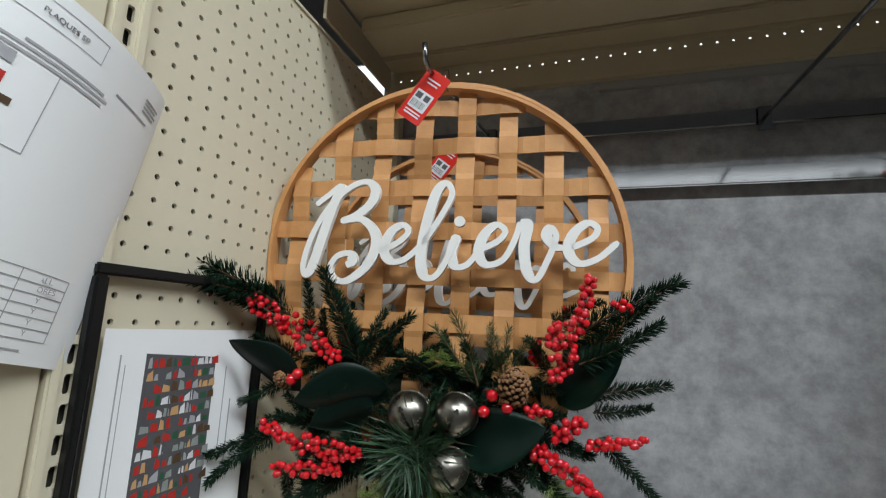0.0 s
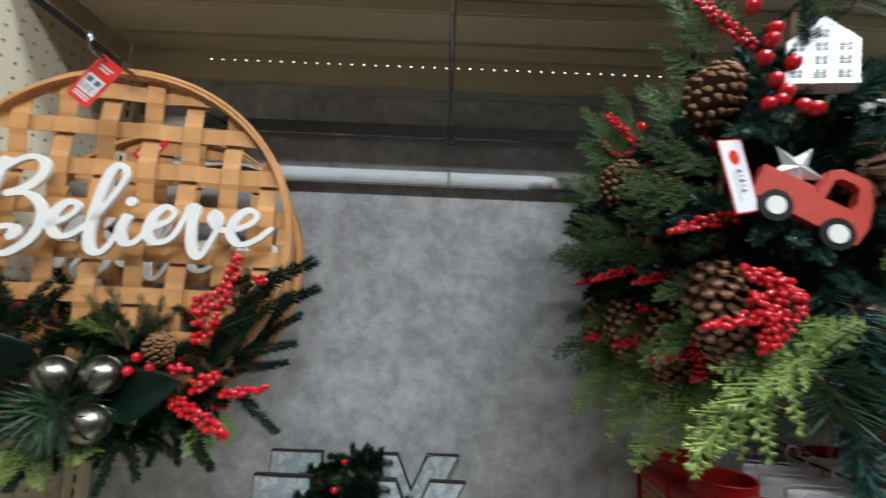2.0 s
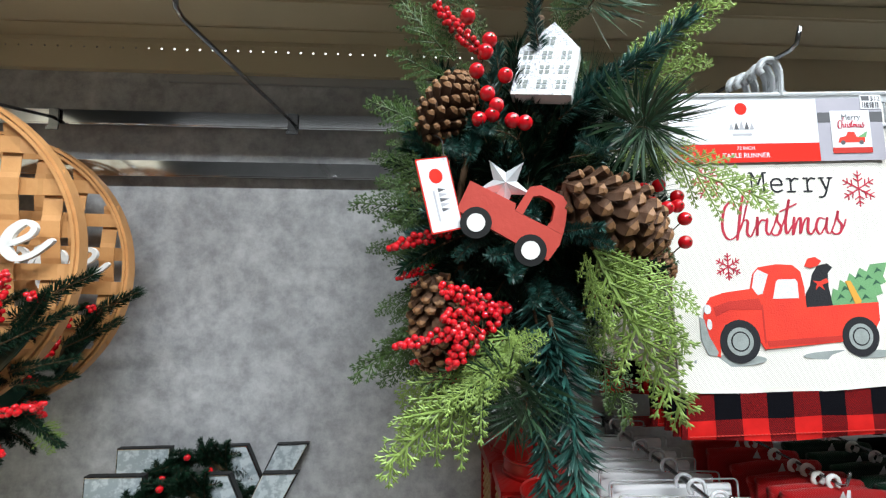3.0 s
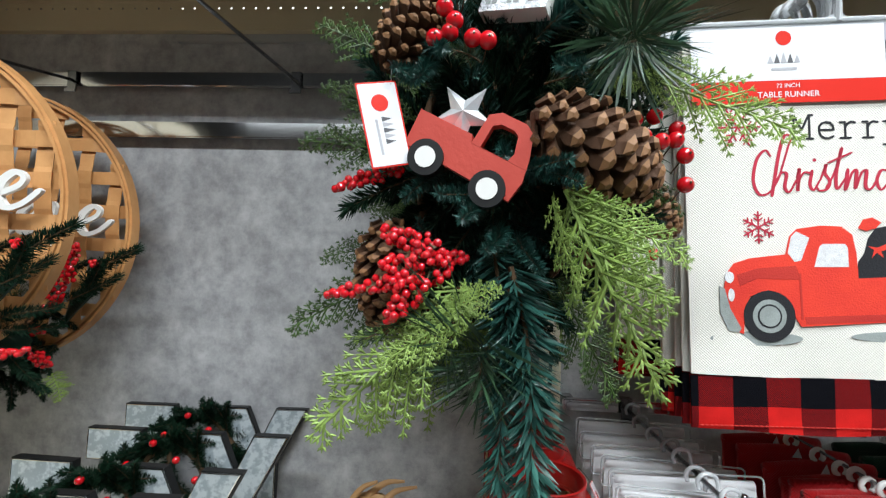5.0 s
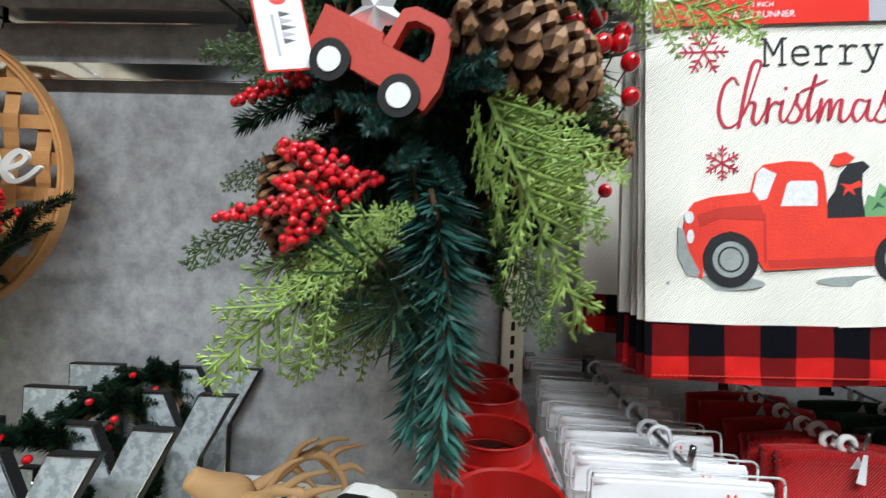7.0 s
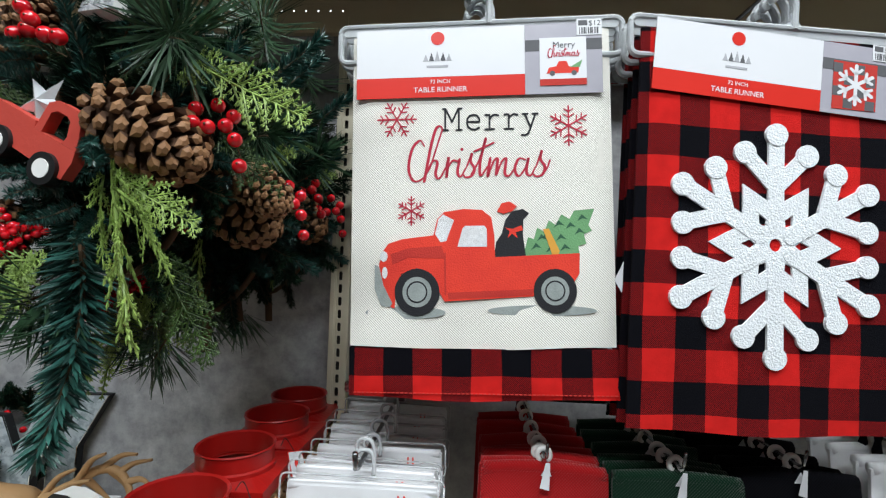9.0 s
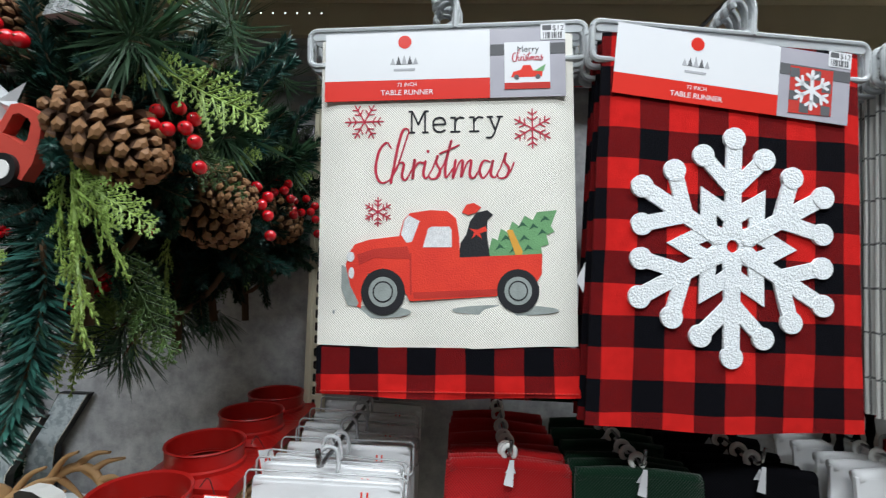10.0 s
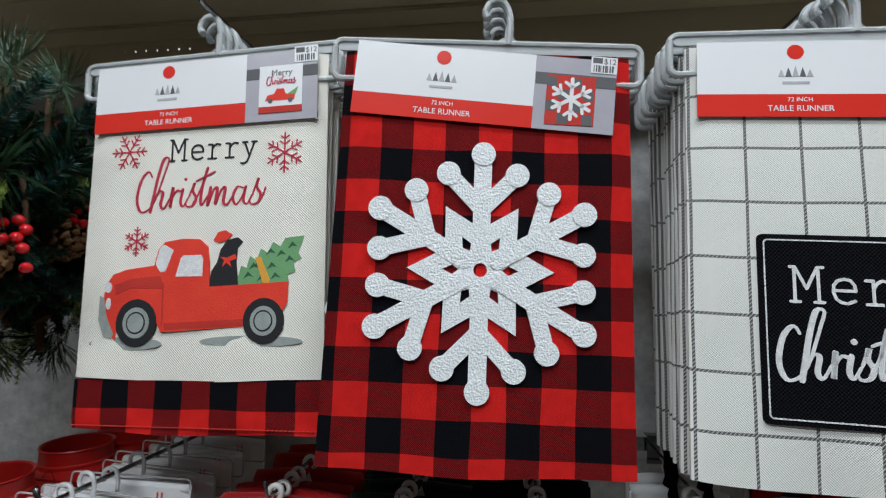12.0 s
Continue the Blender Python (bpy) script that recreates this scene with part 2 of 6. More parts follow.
M_LEAF = material("magnolia_leaf", (0.0025, 0.013, 0.008), 0.40, dark=(0.001, 0.006, 0.004), scale=12, bump=0.08, spec=0.22)
M_BELL = material("aged_silver", (0.34, 0.32, 0.28), 0.3, 1.0, dark=(0.14, 0.13, 0.11), scale=18, spread=0.5, bump=0.08, fine=60)
M_GALV = material("galvanised_sheet", (0.60, 0.66, 0.69), 0.42, 0.35, dark=(0.38, 0.44, 0.48), scale=70, spread=0.10)
M_TRUCK = material("red_wood_paint", (0.52, 0.060, 0.040), 0.6, dark=(0.45, 0.045, 0.03), scale=30, bump=0.15)
M_GLITTER = material("silver_glitter", (0.80, 0.82, 0.84), 0.35, 0.5, dark=(0.45, 0.48, 0.52), scale=280, spread=0.2, bump=0.8, fine=500)
M_SILVER = material("silver_foil", (0.86, 0.88, 0.90), 0.25, 0.55, dark=(0.6, 0.62, 0.66), scale=30)
M_LANTERN = material("red_metal_paint", (0.37, 0.008, 0.006), 0.36, dark=(0.30, 0.006, 0.005), scale=14, bump=0.06, coat=0.2)
M_BEAD = material("wooden_bead", (0.50, 0.32, 0.16), 0.5, dark=(0.38, 0.22, 0.10), scale=40, island=0.15)
M_DEER = material("carved_pale_wood", (0.62, 0.38, 0.185), 0.6, dark=(0.50, 0.28, 0.12), scale=16, bump=0.15, fine=140)
M_TUBES = bpy.data.materials.new("lit_tubes")
M_TUBES.use_nodes = True
M_TUBES.node_tree.nodes["Principled BSDF"].inputs["Emission Color"].default_value = (0.95, 0.985, 1.0, 1)
M_TUBES.node_tree.nodes["Principled BSDF"].inputs["Emission Strength"].default_value = 3.0
M_FLOOR = material("store_floor_tile", (0.15, 0.145, 0.14), 0.3, dark=(0.12, 0.115, 0.11), scale=3)
M_STORE = material("store_white_paint", (0.36, 0.36, 0.36), 0.8, dark=(0.30, 0.30, 0.30), scale=2)
M_GOODS = material("store_far_goods", (0.16, 0.13, 0.11), 0.7, dark=(0.05, 0.045, 0.04), scale=3)

# ---------------------------------------------------------------- mesh helpers
def part(name, bm, mat, parent=None, label="", smooth=False):
    """Links a bmesh as one mesh object, under a thing or a part."""
    me = bpy.data.meshes.new(name)
    bm.to_mesh(me)
    bm.free()
    for m in (mat if isinstance(mat, (list, tuple)) else [mat]):
        me.materials.append(m)
    if smooth:
        me.polygons.foreach_set("use_smooth", [True] * len(me.polygons))
    ob = new(name, me)
    if parent:
        ob.parent = parent
    return tagged(ob, label)


def data_part(name, verts, faces, mat, parent=None, label="", smooth=False, slots=None):
    me = bpy.data.meshes.new(name)
    me.from_pydata([tuple(v) for v in verts], [], faces)
    for m in (mat if isinstance(mat, (list, tuple)) else [mat]):
        me.materials.append(m)
    if slots:
        me.polygons.foreach_set("material_index", slots)
    if smooth:
        me.polygons.foreach_set("use_smooth", [True] * len(me.polygons))
    me.update()
    ob = new(name, me)
    if parent:
        ob.parent = parent
    return tagged(ob, label)


def thing(name, label, category, group="", at=None, kind=""):
    ob = new(name)
    ob.empty_display_size = 0.02
    if at is not None:
        ob.matrix_basis = at
    return tagged(ob, label, category, group, kind)


def box(bm, x0, x1, y0, y1, z0, z1, bevel=0.0, slot=0):
    g = bmesh.ops.create_cube(bm, size=1, matrix=Matrix.LocRotScale(((x0 + x1) / 2, (y0 + y1) / 2, (z0 + z1) / 2), None, (x1 - x0, y1 - y0, z1 - z0)))
    faces = {f for v in g["verts"] for f in v.link_faces}
    for f in faces:
        f.material_index = slot
    if bevel:
        bmesh.ops.bevel(bm, geom=list({e for v in g["verts"] for e in v.link_edges}), offset=bevel, segments=2, affect="EDGES", clamp_overlap=True)
    return bm


def boxes(*rows, bevel=0.0):
    bm = bmesh.new()
    for r in rows:
        box(bm, *r, bevel=bevel)
    return bm


def smooth_path(points, per=6):
    """Catmull-Rom through the points."""
    p = [Vector(q) for q in points]
    p = [p[0] * 2 - p[1]] + p + [p[-1] * 2 - p[-2]]
    out = []
    for i in range(1, len(p) - 2):
        for k in range(per):
            t = k / per
            a, b, c, d = p[i - 1], p[i], p[i + 1], p[i + 2]
            out.append(0.5 * (2 * b + (c - a) * t + (2 * a - 5 * b + 4 * c - d) * t * t + (3 * b - a - 3 * c + d) * t ** 3))
    out.append(p[-2])
    return out


def tube_data(path, radii, sides=8, squash=None):
    """Verts and faces of a capped tube along a path."""
    verts, faces = [], []
    n = len(path)
    up = Vector((0.13, 0.21, 0.97))
    for i, c in enumerate(path):
        d = (path[min(i + 1, n - 1)] - path[max(i - 1, 0)])
        d = d.normalized() if d.length > 1e-9 else Vector((0, 0, 1))
        s = d.cross(up)
        s = s.normalized() if s.length > 1e-3 else d.cross(Vector((1, 0, 0))).normalized()
        u = s.cross(d)
        r = radii[i] if isinstance(radii, (list, tuple)) else radii
        for k in range(sides):
            a = 2 * math.pi * k / sides
            verts.append(c + s * (math.cos(a) * r) + u * (math.sin(a) * r))
    for i in range(n - 1):
        for k in range(sides):
            a, b = i * sides + k, i * sides + (k + 1) % sides
            faces.append((a, b, b + sides, a + sides))
    faces.append(tuple(range(sides))[::-1])
    faces.append(tuple((n - 1) * sides + k for k in range(sides)))
    return verts, faces


class Bag:
    """Collects pieces of verts and faces into one mesh."""

    def __init__(self):
        self.v, self.f, self.s = [], [], []

    def put(self, verts, faces, slot=0, m=None):
        o = len(self.v)
        self.v += [m @ Vector(q) for q in verts] if m else list(verts)
        self.f += [tuple(i + o for i in f) for f in faces]
        self.s += [slot] * len(faces)
        return self

    def tube(self, points, r, sides=8, per=0, slot=0):
        path = smooth_path(points, per) if per else [Vector(q) for q in points]
        if isinstance(r, (list, tuple)) and len(r) == 2:
            r = [r[0] + (r[1] - r[0]) * i / (len(path) - 1) for i in range(len(path))]
        return self.put(*tube_data(path, r, sides), slot=slot)

    def ball(self, c, r, seg=10, ring=7, slot=0, stretch=(1, 1, 1)):
        v, f = [Vector((0, 0, 1))], []
        for i in range(1, ring):
            a = math.pi * i / ring
            for k in range(seg):
                b = 2 * math.pi * k / seg
                v.append(Vector((math.sin(a) * math.cos(b), math.sin(a) * math.sin(b), math.cos(a))))
        v.append(Vector((0, 0, -1)))
        for k in range(seg):
            f.append((0, 1 + k, 1 + (k + 1) % seg))
            for i in range(ring - 2):
                a, b = 1 + i * seg + k, 1 + i * seg + (k + 1) % seg
                f.append((a, a + seg, b + seg, b))
            a, b = 1 + (ring - 2) * seg + k, 1 + (ring - 2) * seg + (k + 1) % seg
            f.append((a, len(v) - 1, b))
        c = Vector(c)
        return self.put([c + Vector((q.x * r * stretch[0], q.y * r * stretch[1], q.z * r * stretch[2])) for q in v], f, slot)

    def slab(self, outline, y0, y1, slot=0, side=None):
        """A flat shape (x, z outline) with thickness from y0 (front) to y1 (back)."""
        n = len(outline)
        v = [Vector((x, y0, z)) for x, z in outline] + [Vector((x, y1, z)) for x, z in outline]
        o = len(self.v)
        self.v += v
        area = sum(outline[i][0] * outline[(i + 1) % n][1] - outline[(i + 1) % n][0] * outline[i][1] for i in range(n))
        front = list(range(n)) if area > 0 else list(range(n))[::-1]
        self.f.append(tuple(o + i for i in front))
        self.f.append(tuple(o + n + i for i in reversed(front)))
        self.s += [slot, slot if side is None else side]
        for i in range(n):
            a, b = front[i], front[(i + 1) % n]
            self.f.append((o + b, o + a, o + n + a, o + n + b))
            self.s.append(slot if side is None else side)
        return self

    def done(self, name, mat, parent=None, label="", smooth=False):
        return data_part(name, self.v, self.f, mat, parent, label, smooth, self.s if isinstance(mat, (list, tuple)) else None)


def disc(cx, cz, rx, rz=None, n=28, turn=0.0):
    rz = rx if rz is None else rz
    return [(cx + rx * math.cos(a) * math.cos(turn) - rz * math.sin(a) * math.sin(turn), cz + rx * math.cos(a) * math.sin(turn) + rz * math.sin(a) * math.cos(turn))
            for a in (2 * math.pi * i / n for i in range(n))]


def round_rect(x0, x1, z0, z1, r, n=5):
    out = []
    for cx, cz, a0 in ((x1 - r, z1 - r, 0), (x0 + r, z1 - r, 90), (x0 + r, z0 + r, 180), (x1 - r, z0 + r, 270)):
        out += [(cx + r * math.cos(radians(a0 + 90 * i / n)), cz + r * math.sin(radians(a0 + 90 * i / n))) for i in range(n + 1)]
    return out


def capsule(ax, az, bx, bz, r0, r1=None, n=8):
    r1 = r0 if r1 is None else r1
    t = math.atan2(bz - az, bx - ax)
    out = [(bx + r1 * math.cos(t - math.pi / 2 + math.pi * i / n), bz + r1 * math.sin(t - math.pi / 2 + math.pi * i / n)) for i in range(n + 1)]
    return out + [(ax + r0 * math.cos(t + math.pi / 2 + math.pi * i / n), az + r0 * math.sin(t + math.pi / 2 + math.pi * i / n)) for i in range(n + 1)]


def lettering(name, words, size, x, y, z, mat, parent, depth=0.0006, align="CENTER", wide=1.0, label="", m=None):
    """Raised or printed words in the built-in font, facing -y."""
    cu = bpy.data.curves.new(name, "FONT")
    cu.body, cu.size, cu.extrude, cu.align_x = words, size, depth, align
    tmp = new(name, cu)
    me = bpy.data.meshes.new_from_object(tmp.evaluated_get(bpy.context.evaluated_depsgraph_get()))
    bpy.data.objects.remove(tmp)
    me.transform(Matrix.Translation((x, y, z)) @ pose(0, 0, 0, 90) @ Matrix.Diagonal((wide, 1, 1, 1)))
    if m:
        me.transform(m)
    me.materials.clear()
    me.materials.append(mat)
    ob = new(name, me)
    ob.parent = parent
    return tagged(ob, label)


def stroke(bag, pts, thin, thick, y0, y1, sx=1.0, ox=0.0, oz=0.0, per=7, n=[0]):
    """A pen stroke, thick where it runs down and thin where it runs up; pts are in the word's own units, z down."""
    path = smooth_path([((px + ox) * sx, 0, -(pz + oz) * sx) for px, pz in pts], per)
    n[0] += 1
    y0 -= 0.00015 * (n[0] % 5)
    k = len(path)
    v, f = [], []
    for i, c in enumerate(path):
        d = path[min(i + 1, k - 1)] - path[max(i - 1, 0)]
        d = d.normalized() if d.length > 1e-9 else Vector((1, 0, 0))
        w = 0.5 * (thin + (thick - thin) * max(0.0, -d.z) ** 1.3)
        if i in (0, k - 1):
            w *= 0.55
        s = Vector((-d.z, 0, d.x)) * w
        for q, y in ((c + s, y0), (c - s, y0), (c - s, y1), (c + s, y1)):
            v.append(Vector((q.x, y, q.z)))
    for i in range(k - 1):
        for j in range(4):
            a, b = i * 4 + j, i * 4 + (j + 1) % 4
            f.append((a, b, b + 4, a + 4))
    f += [(3, 2, 1, 0), tuple((k - 1) * 4 + j for j in range(4))]
    bag.put(v, f)


SCRIPT_BELIEVE = {
    "B": [(140, 398), (172, 372), (205, 348), (186, 405), (163, 490), (142, 565), (124, 582), (119, 545), (140, 470), (180, 400), (232, 350), (276, 336), (300, 356), (292, 392), (255, 425), (212, 442)],
    "B bowl": [(212, 442), (268, 436), (306, 470), (310, 515), (286, 562), (240, 596), (204, 590), (193, 562), (212, 532), (244, 526), (252, 546), (236, 556)],
    "e": [(312, 520), (362, 500), (394, 470), (382, 450), (352, 466), (334, 508), (350, 542), (388, 538), (432, 500)],
    "l": [(432, 500), (474, 432), (502, 372), (488, 342), (464, 362), (444, 430), (430, 520), (438, 574), (466, 580), (494, 540), (520, 474)],
    "i": [(520, 474), (506, 520), (518, 552), (548, 546), (578, 506)],
    "e2": [(578, 510), (622, 486), (636, 462), (614, 448), (584, 476), (574, 520), (594, 546), (634, 532), (662, 478), (672, 440)],
    "v": [(672, 440), (690, 446), (682, 500), (690, 560), (712, 578), (738, 530), (756, 478), (744, 454), (734, 474), (756, 500), (790, 500)],
    "e3": [(790, 502), (838, 478), (850, 454), (828, 442), (796, 468), (784, 508), (808, 538), (850, 526), (896, 486)],
}
SCRIPT_CHRISTMAS = {
    "C": [(286, 98), (272, 80), (250, 105), (240, 160), (254, 196), (280, 190), (302, 158)],
    "h": [(302, 158), (326, 82), (336, 46), (320, 44), (305, 92), (291, 165), (284, 202)],
    "h arch": [(288, 180), (308, 142), (322, 144), (317, 178), (328, 190), (347, 158)],
    "r": [(347, 158), (354, 130), (348, 188), (353, 160), (366, 140), (380, 142), (386, 134)],
    "i": [(386, 134), (379, 172), (388, 186), (404, 160)],
    "s": [(404, 162), (420, 120), (416, 142), (427, 164), (419, 184), (402, 188), (394, 178)],
    "t": [(416, 184), (440, 140), (460, 76), (444, 140), (444, 184), (466, 156)],
    "t bar": [(424, 116), (452, 104), (484, 90)],
    "m": [(472, 132), (464, 188), (480, 146), (492, 138), (488, 184), (503, 146), (516, 138), (512, 178), (524, 186), (542, 160)],
    "a": [(572, 142), (552, 138), (540, 166), (550, 188), (568, 166), (578, 136), (572, 176), (584, 186), (598, 160)],
    "s2": [(598, 164), (615, 116), (611, 140), (623, 162), (616, 184), (598, 189), (588, 178)],
    "flick": [(618, 182), (630, 164), (638, 142)],
}


# ---------------------------------------------------------------- the setting
X0, X1, BACK = -0.44, 2.7, 0.885          # the bay's pegboard end, its far end, its back panel
tagged(part("floor", boxes((-7, 8, -6, 6, -0.05, 0.0)), M_FLOOR), "pale polished vinyl store floor", "floor", kind="structure")
tagged(part("ceiling", boxes((-7, 8, -6, 6, 4.2, 4.25)), M_STORE), "white painted store ceiling", "ceiling", kind="structure")
for nm, b in (("wall_south", (-7, 8, -6.1, -6, 0, 4.2)), ("wall_north", (-7, 8, 6, 6.1, 0, 4.2)), ("wall_west", (-7.1, -7, -6, 6, 0, 4.2)), ("wall_east", (8, 8.1, -6, 6, 0, 4.2))):
    tagged(part(nm, boxes(b), M_STORE), "plain white painted store wall", "wall", kind="structure")
tagged(part("wall_shelving", boxes((-6, 7, -2.9, -2.4, 0, 2.1)), M_GOODS), "tall run of store shelving across the aisle", "shelving", kind="structure")
tagged(part("wall_back", boxes((X0 - 0.02, X1, BACK, BACK + 0.012, 0.15, 1.98)), M_PANEL), "mottled grey concrete-look back panel of the bay", "wall panel", kind="structure")
tagged(part("wall_bay_end", boxes((X1, X1 + 0.03, 0.35, BACK, 0.15, 2.05)), M_CREAM), "cream enamelled end panel", "wall panel", kind="structure")


def perforated(name, origin, du, dv, dn, nu, nv, pitch, r, thick, mat, parent=None, label="", square=None):
    """A board pierced by a grid of holes: u and v run over its face, dn points away from it into its depth."""
    bag = Bag()
    o, du, dv, dn = Vector(origin), Vector(du), Vector(dv), Vector(dn)
    N = 8
    ring = []
    for k in range(N):
        a = 2 * math.pi * (k + 0.5) / N
        c, s = math.cos(a), math.sin(a)
        q = max(abs(c), abs(s))
        hole = (c * r, s * r) if square is None else (math.copysign(square[0], c), math.copysign(square[1], s)) if k % 2 == 0 or True else None
        ring.append(((c / q * pitch[0] / 2, s / q * pitch[1] / 2), hole))
    if square is not None:
        sx, sz = square
        cut = 0.3
        holes = [(sx, sz * (1 - cut)), (sx * (1 - cut), sz), (-sx * (1 - cut), sz), (-sx, sz * (1 - cut)), (-sx, -sz * (1 - cut)), (-sx * (1 - cut), -sz), (sx * (1 - cut), -sz), (sx, -sz * (1 - cut))]
        ring = [(ring[k][0], holes[k]) for k in range(N)]
    corners = [(0.5, 0.5), (-0.5, 0.5), (-0.5, -0.5), (0.5, -0.5)]
    for i in range(nu):
        for j in range(nv):
            c = o + du * ((i + 0.5) * pitch[0]) + dv * ((j + 0.5) * pitch[1])
            v = [c + du * a[0] + dv * a[1] for a, h in ring] + [c + du * h[0] + dv * h[1] for a, h in ring] + [c + du * h[0] + dv * h[1] + dn * thick for a, h in ring]
            v += [c + du * (a * pitch[0]) + dv * (b * pitch[1]) for a, b in corners]
            f = [(k, (k + 1) % N, N + (k + 1) % N, N + k) for k in range(N)] + [(N + k, N + (k + 1) % N, 2 * N + (k + 1) % N, 2 * N + k) for k in range(N)]
            f += [(0, 3 * N, 1), (2, 3 * N + 1, 3), (4, 3 * N + 2, 5), (6, 3 * N + 3, 7)]
            bag.put(v, f)
    ob = bag.done(name, mat, parent, label)
    bm = bmesh.new()
    bm.from_mesh(ob.data)
    bmesh.ops.remove_doubles(bm, verts=bm.verts, dist=0.00002)
    bm.to_mesh(ob.data)
    bm.free()
    return ob


INCH = 0.0254
lamp = thing("ceiling_light", "long fluorescent ceiling fixture over the next aisle", "light", kind="structure")
part("housing", boxes((-1.9, 3.1, 3.1, 4.7, 3.56, 3.64)), M_STORE, lamp)
part("tubes", boxes((-1.88, 3.08, 3.12, 4.68, 3.54, 3.559)), M_TUBES, lamp)
# pegboard end of the bay
peg = thing("wall_pegboard", "cream enamelled pegboard end panel with round holes", "pegboard", kind="structure")
perforated("board", (X0, 0.314, 1.981 - 40 * INCH), (0, 1, 0), (0, 0, 1), (-1, 0, 0), 22, 40, (INCH, INCH), 0.0033, 0.004, M_CREAM, peg)
# dark sheet close behind the board, standing in for the shade in its holes
part("core", boxes((X0 - 0.012, X0 - 0.0045, 0.25, BACK, 0.15, 1.979)), M_HOLE_SHADE, peg)
part("skirt", boxes((X0 - 0.004, X0, 0.314, BACK, 0.15, 1.981 - 40 * INCH)), M_CREAM, peg)
part("outer_face", boxes((X0 - 0.06, X0 - 0.0125, 0.05, BACK + 0.02, 0.15, 1.978)), M_CREAM, peg)
part("cap", boxes((X0 - 0.062, X0 + 0.003, 0.05, BACK, 1.9795, 1.984)), M_CREAM, peg)


def upright(name, m, top, bottom=0.15):
    """A slotted steel post, with one line of keyhole slots an inch apart; it faces -y."""
    u = thing(name, "cream steel shelving upright with a line of slots", "upright", kind="structure", at=m)
    n = int((top - 1.0) / INCH)
    perforated("slotted_face", (-0.008, 0, top - n * INCH), (1, 0, 0), (0, 0, 1), (0, 1, 0), 1, n, (0.016, INCH), 0, 0.004, M_CREAM, u, square=(0.0038, 0.0086))
    bm = boxes((-0.019, -0.008, -0.004, 0.02, bottom, top), (0.008, 0.019, -0.004, 0.02, bottom, top), bevel=0.002)
    box(bm, -0.008, 0.008, 0.0, 0.02, bottom, top - n * INCH)
    part("flange", bm, M_CREAM, u)
    # dark filler behind the slots, coloured as the shade within the post
    part("hollow", boxes((-0.0078, 0.0078, 0.010, 0.02, top - n * INCH, top)), M_HOLE_SHADE, u)
    return u


upright("upright", pose(0.782, 0.862, 0), 1.975)
upright("upright", pose(-0.418, 0.862, 0), 1.975)
upright("upright", pose(1.99, 0.862, 0), 1.975)
upright("upright", pose(X0 + 0.004, 0.295, 0, 0, 0, 90), 1.978)
tagged(part("trim_end_post", boxes((X0 - 0.012, X0 + 0.004, 0.05, 0.274, 0.15, 1.978), bevel=0.003), M_CREAM), "flat cream steel end post of the shelving", "trim", kind="structure")

# the shelf overhead, its underside in view; its shade is in the browner cream
top = thing("shelf_overhead", "cream steel shelf overhead, coloured brownish for its shade", "shelf", kind="structure")
part("deck", boxes((X0 + 0.02, X1, 0.58, 0.872, 2.052, 2.06)), M_CREAM_SHADED, top)
part("brace", boxes((X0 + 0.03, X1, 0.685, 0.775, 2.022, 2.0515), bevel=0.004), M_CREAM_SHADED, top)
part("front_lip", boxes((X0 + 0.02, X1, 0.572, 0.5795, 2.022, 2.06), bevel=0.002), M_CREAM_SHADED, top)
part("rear_flange", boxes((X0 + 0.02, X1, 0.80, 0.856, 2.034, 2.0515), bevel=0.003), M_CREAM_SHADED, top)
part("bracket", boxes((X0 + 0.008, X0 + 0.014, 0.60, 0.86, 1.995, 2.0515)), M_CREAM_SHADED, top)
perforated("perforated_strip", (X0, 0.858, 2.004), (1, 0, 0), (0, 0, 1), (0, 1, 0), 48, 1, (0.0254, 0.0230), 0.0022, 0.0015, M_CREAM_SHADED, top)
perforated("perforated_strip", (X0 + 48 * 0.0254, 0.858, 1.948), (1, 0, 0), (0, 0, 1), (0, 1, 0), 75, 1, (0.0254, 0.0230), 0.0022, 0.0015, M_CREAM_SHADED, top)
part("strip_flange", boxes((X0, 0.779, 0.857, 0.8705, 2.027, 2.0515), (X0, 0.779, 0.857, 0.8725, 1.970, 2.004), (0.7795, X1, 0.857, 0.8705, 1.971, 2.0515), (0.7795, X1, 0.857, 0.8725, 1.920, 1.948)), M_CREAM_SHADED, top)
# a thin pale strip along the top of the panel
tagged(part("trim_label_strip", boxes((0.01, 0.745, 0.874, 0.8845, 1.955, 1.981), bevel=0.001), M_STORE), "pale strip along the top of the grey panel", "trim", kind="structure")


def crossbar(name, x0, x1, y, z, h, d, label):
    t = thing(name, label, "crossbar", "chrome crossbars on the panel")
    part("bar", boxes((x0, x1, y - d, y, z - h / 2, z + h / 2), bevel=min(h, d) * 0.22), M_CHROME, t)
    for x in (x0 + 0.012, x1 - 0.012):
        part("bracket_plate", boxes((x - 0.01, x + 0.01, y, BACK - 0.002, z - h / 2, z + h / 2), bevel=0.002), M_STEEL, t)
    return t


crossbar("crossbar", X0 + 0.03, 0.762, 0.872, 1.872, 0.030, 0.012, "chrome rectangular crossbar fixed across the grey panel")
crossbar("crossbar", X0 + 0.03, 0.762, 0.872, 1.770, 0.032, 0.012, "chrome rectangular crossbar fixed across the grey panel")
crossbar("crossbar", 0.803, 1.97, 0.872, 1.885, 0.030, 0.012, "chrome rectangular crossbar fixed above the table runners")
crossbar("crossbar", 0.803, 1.97, 0.855, 1.267, 0.022, 0.012, "chrome crossbar holding the hooks of folded napkins")

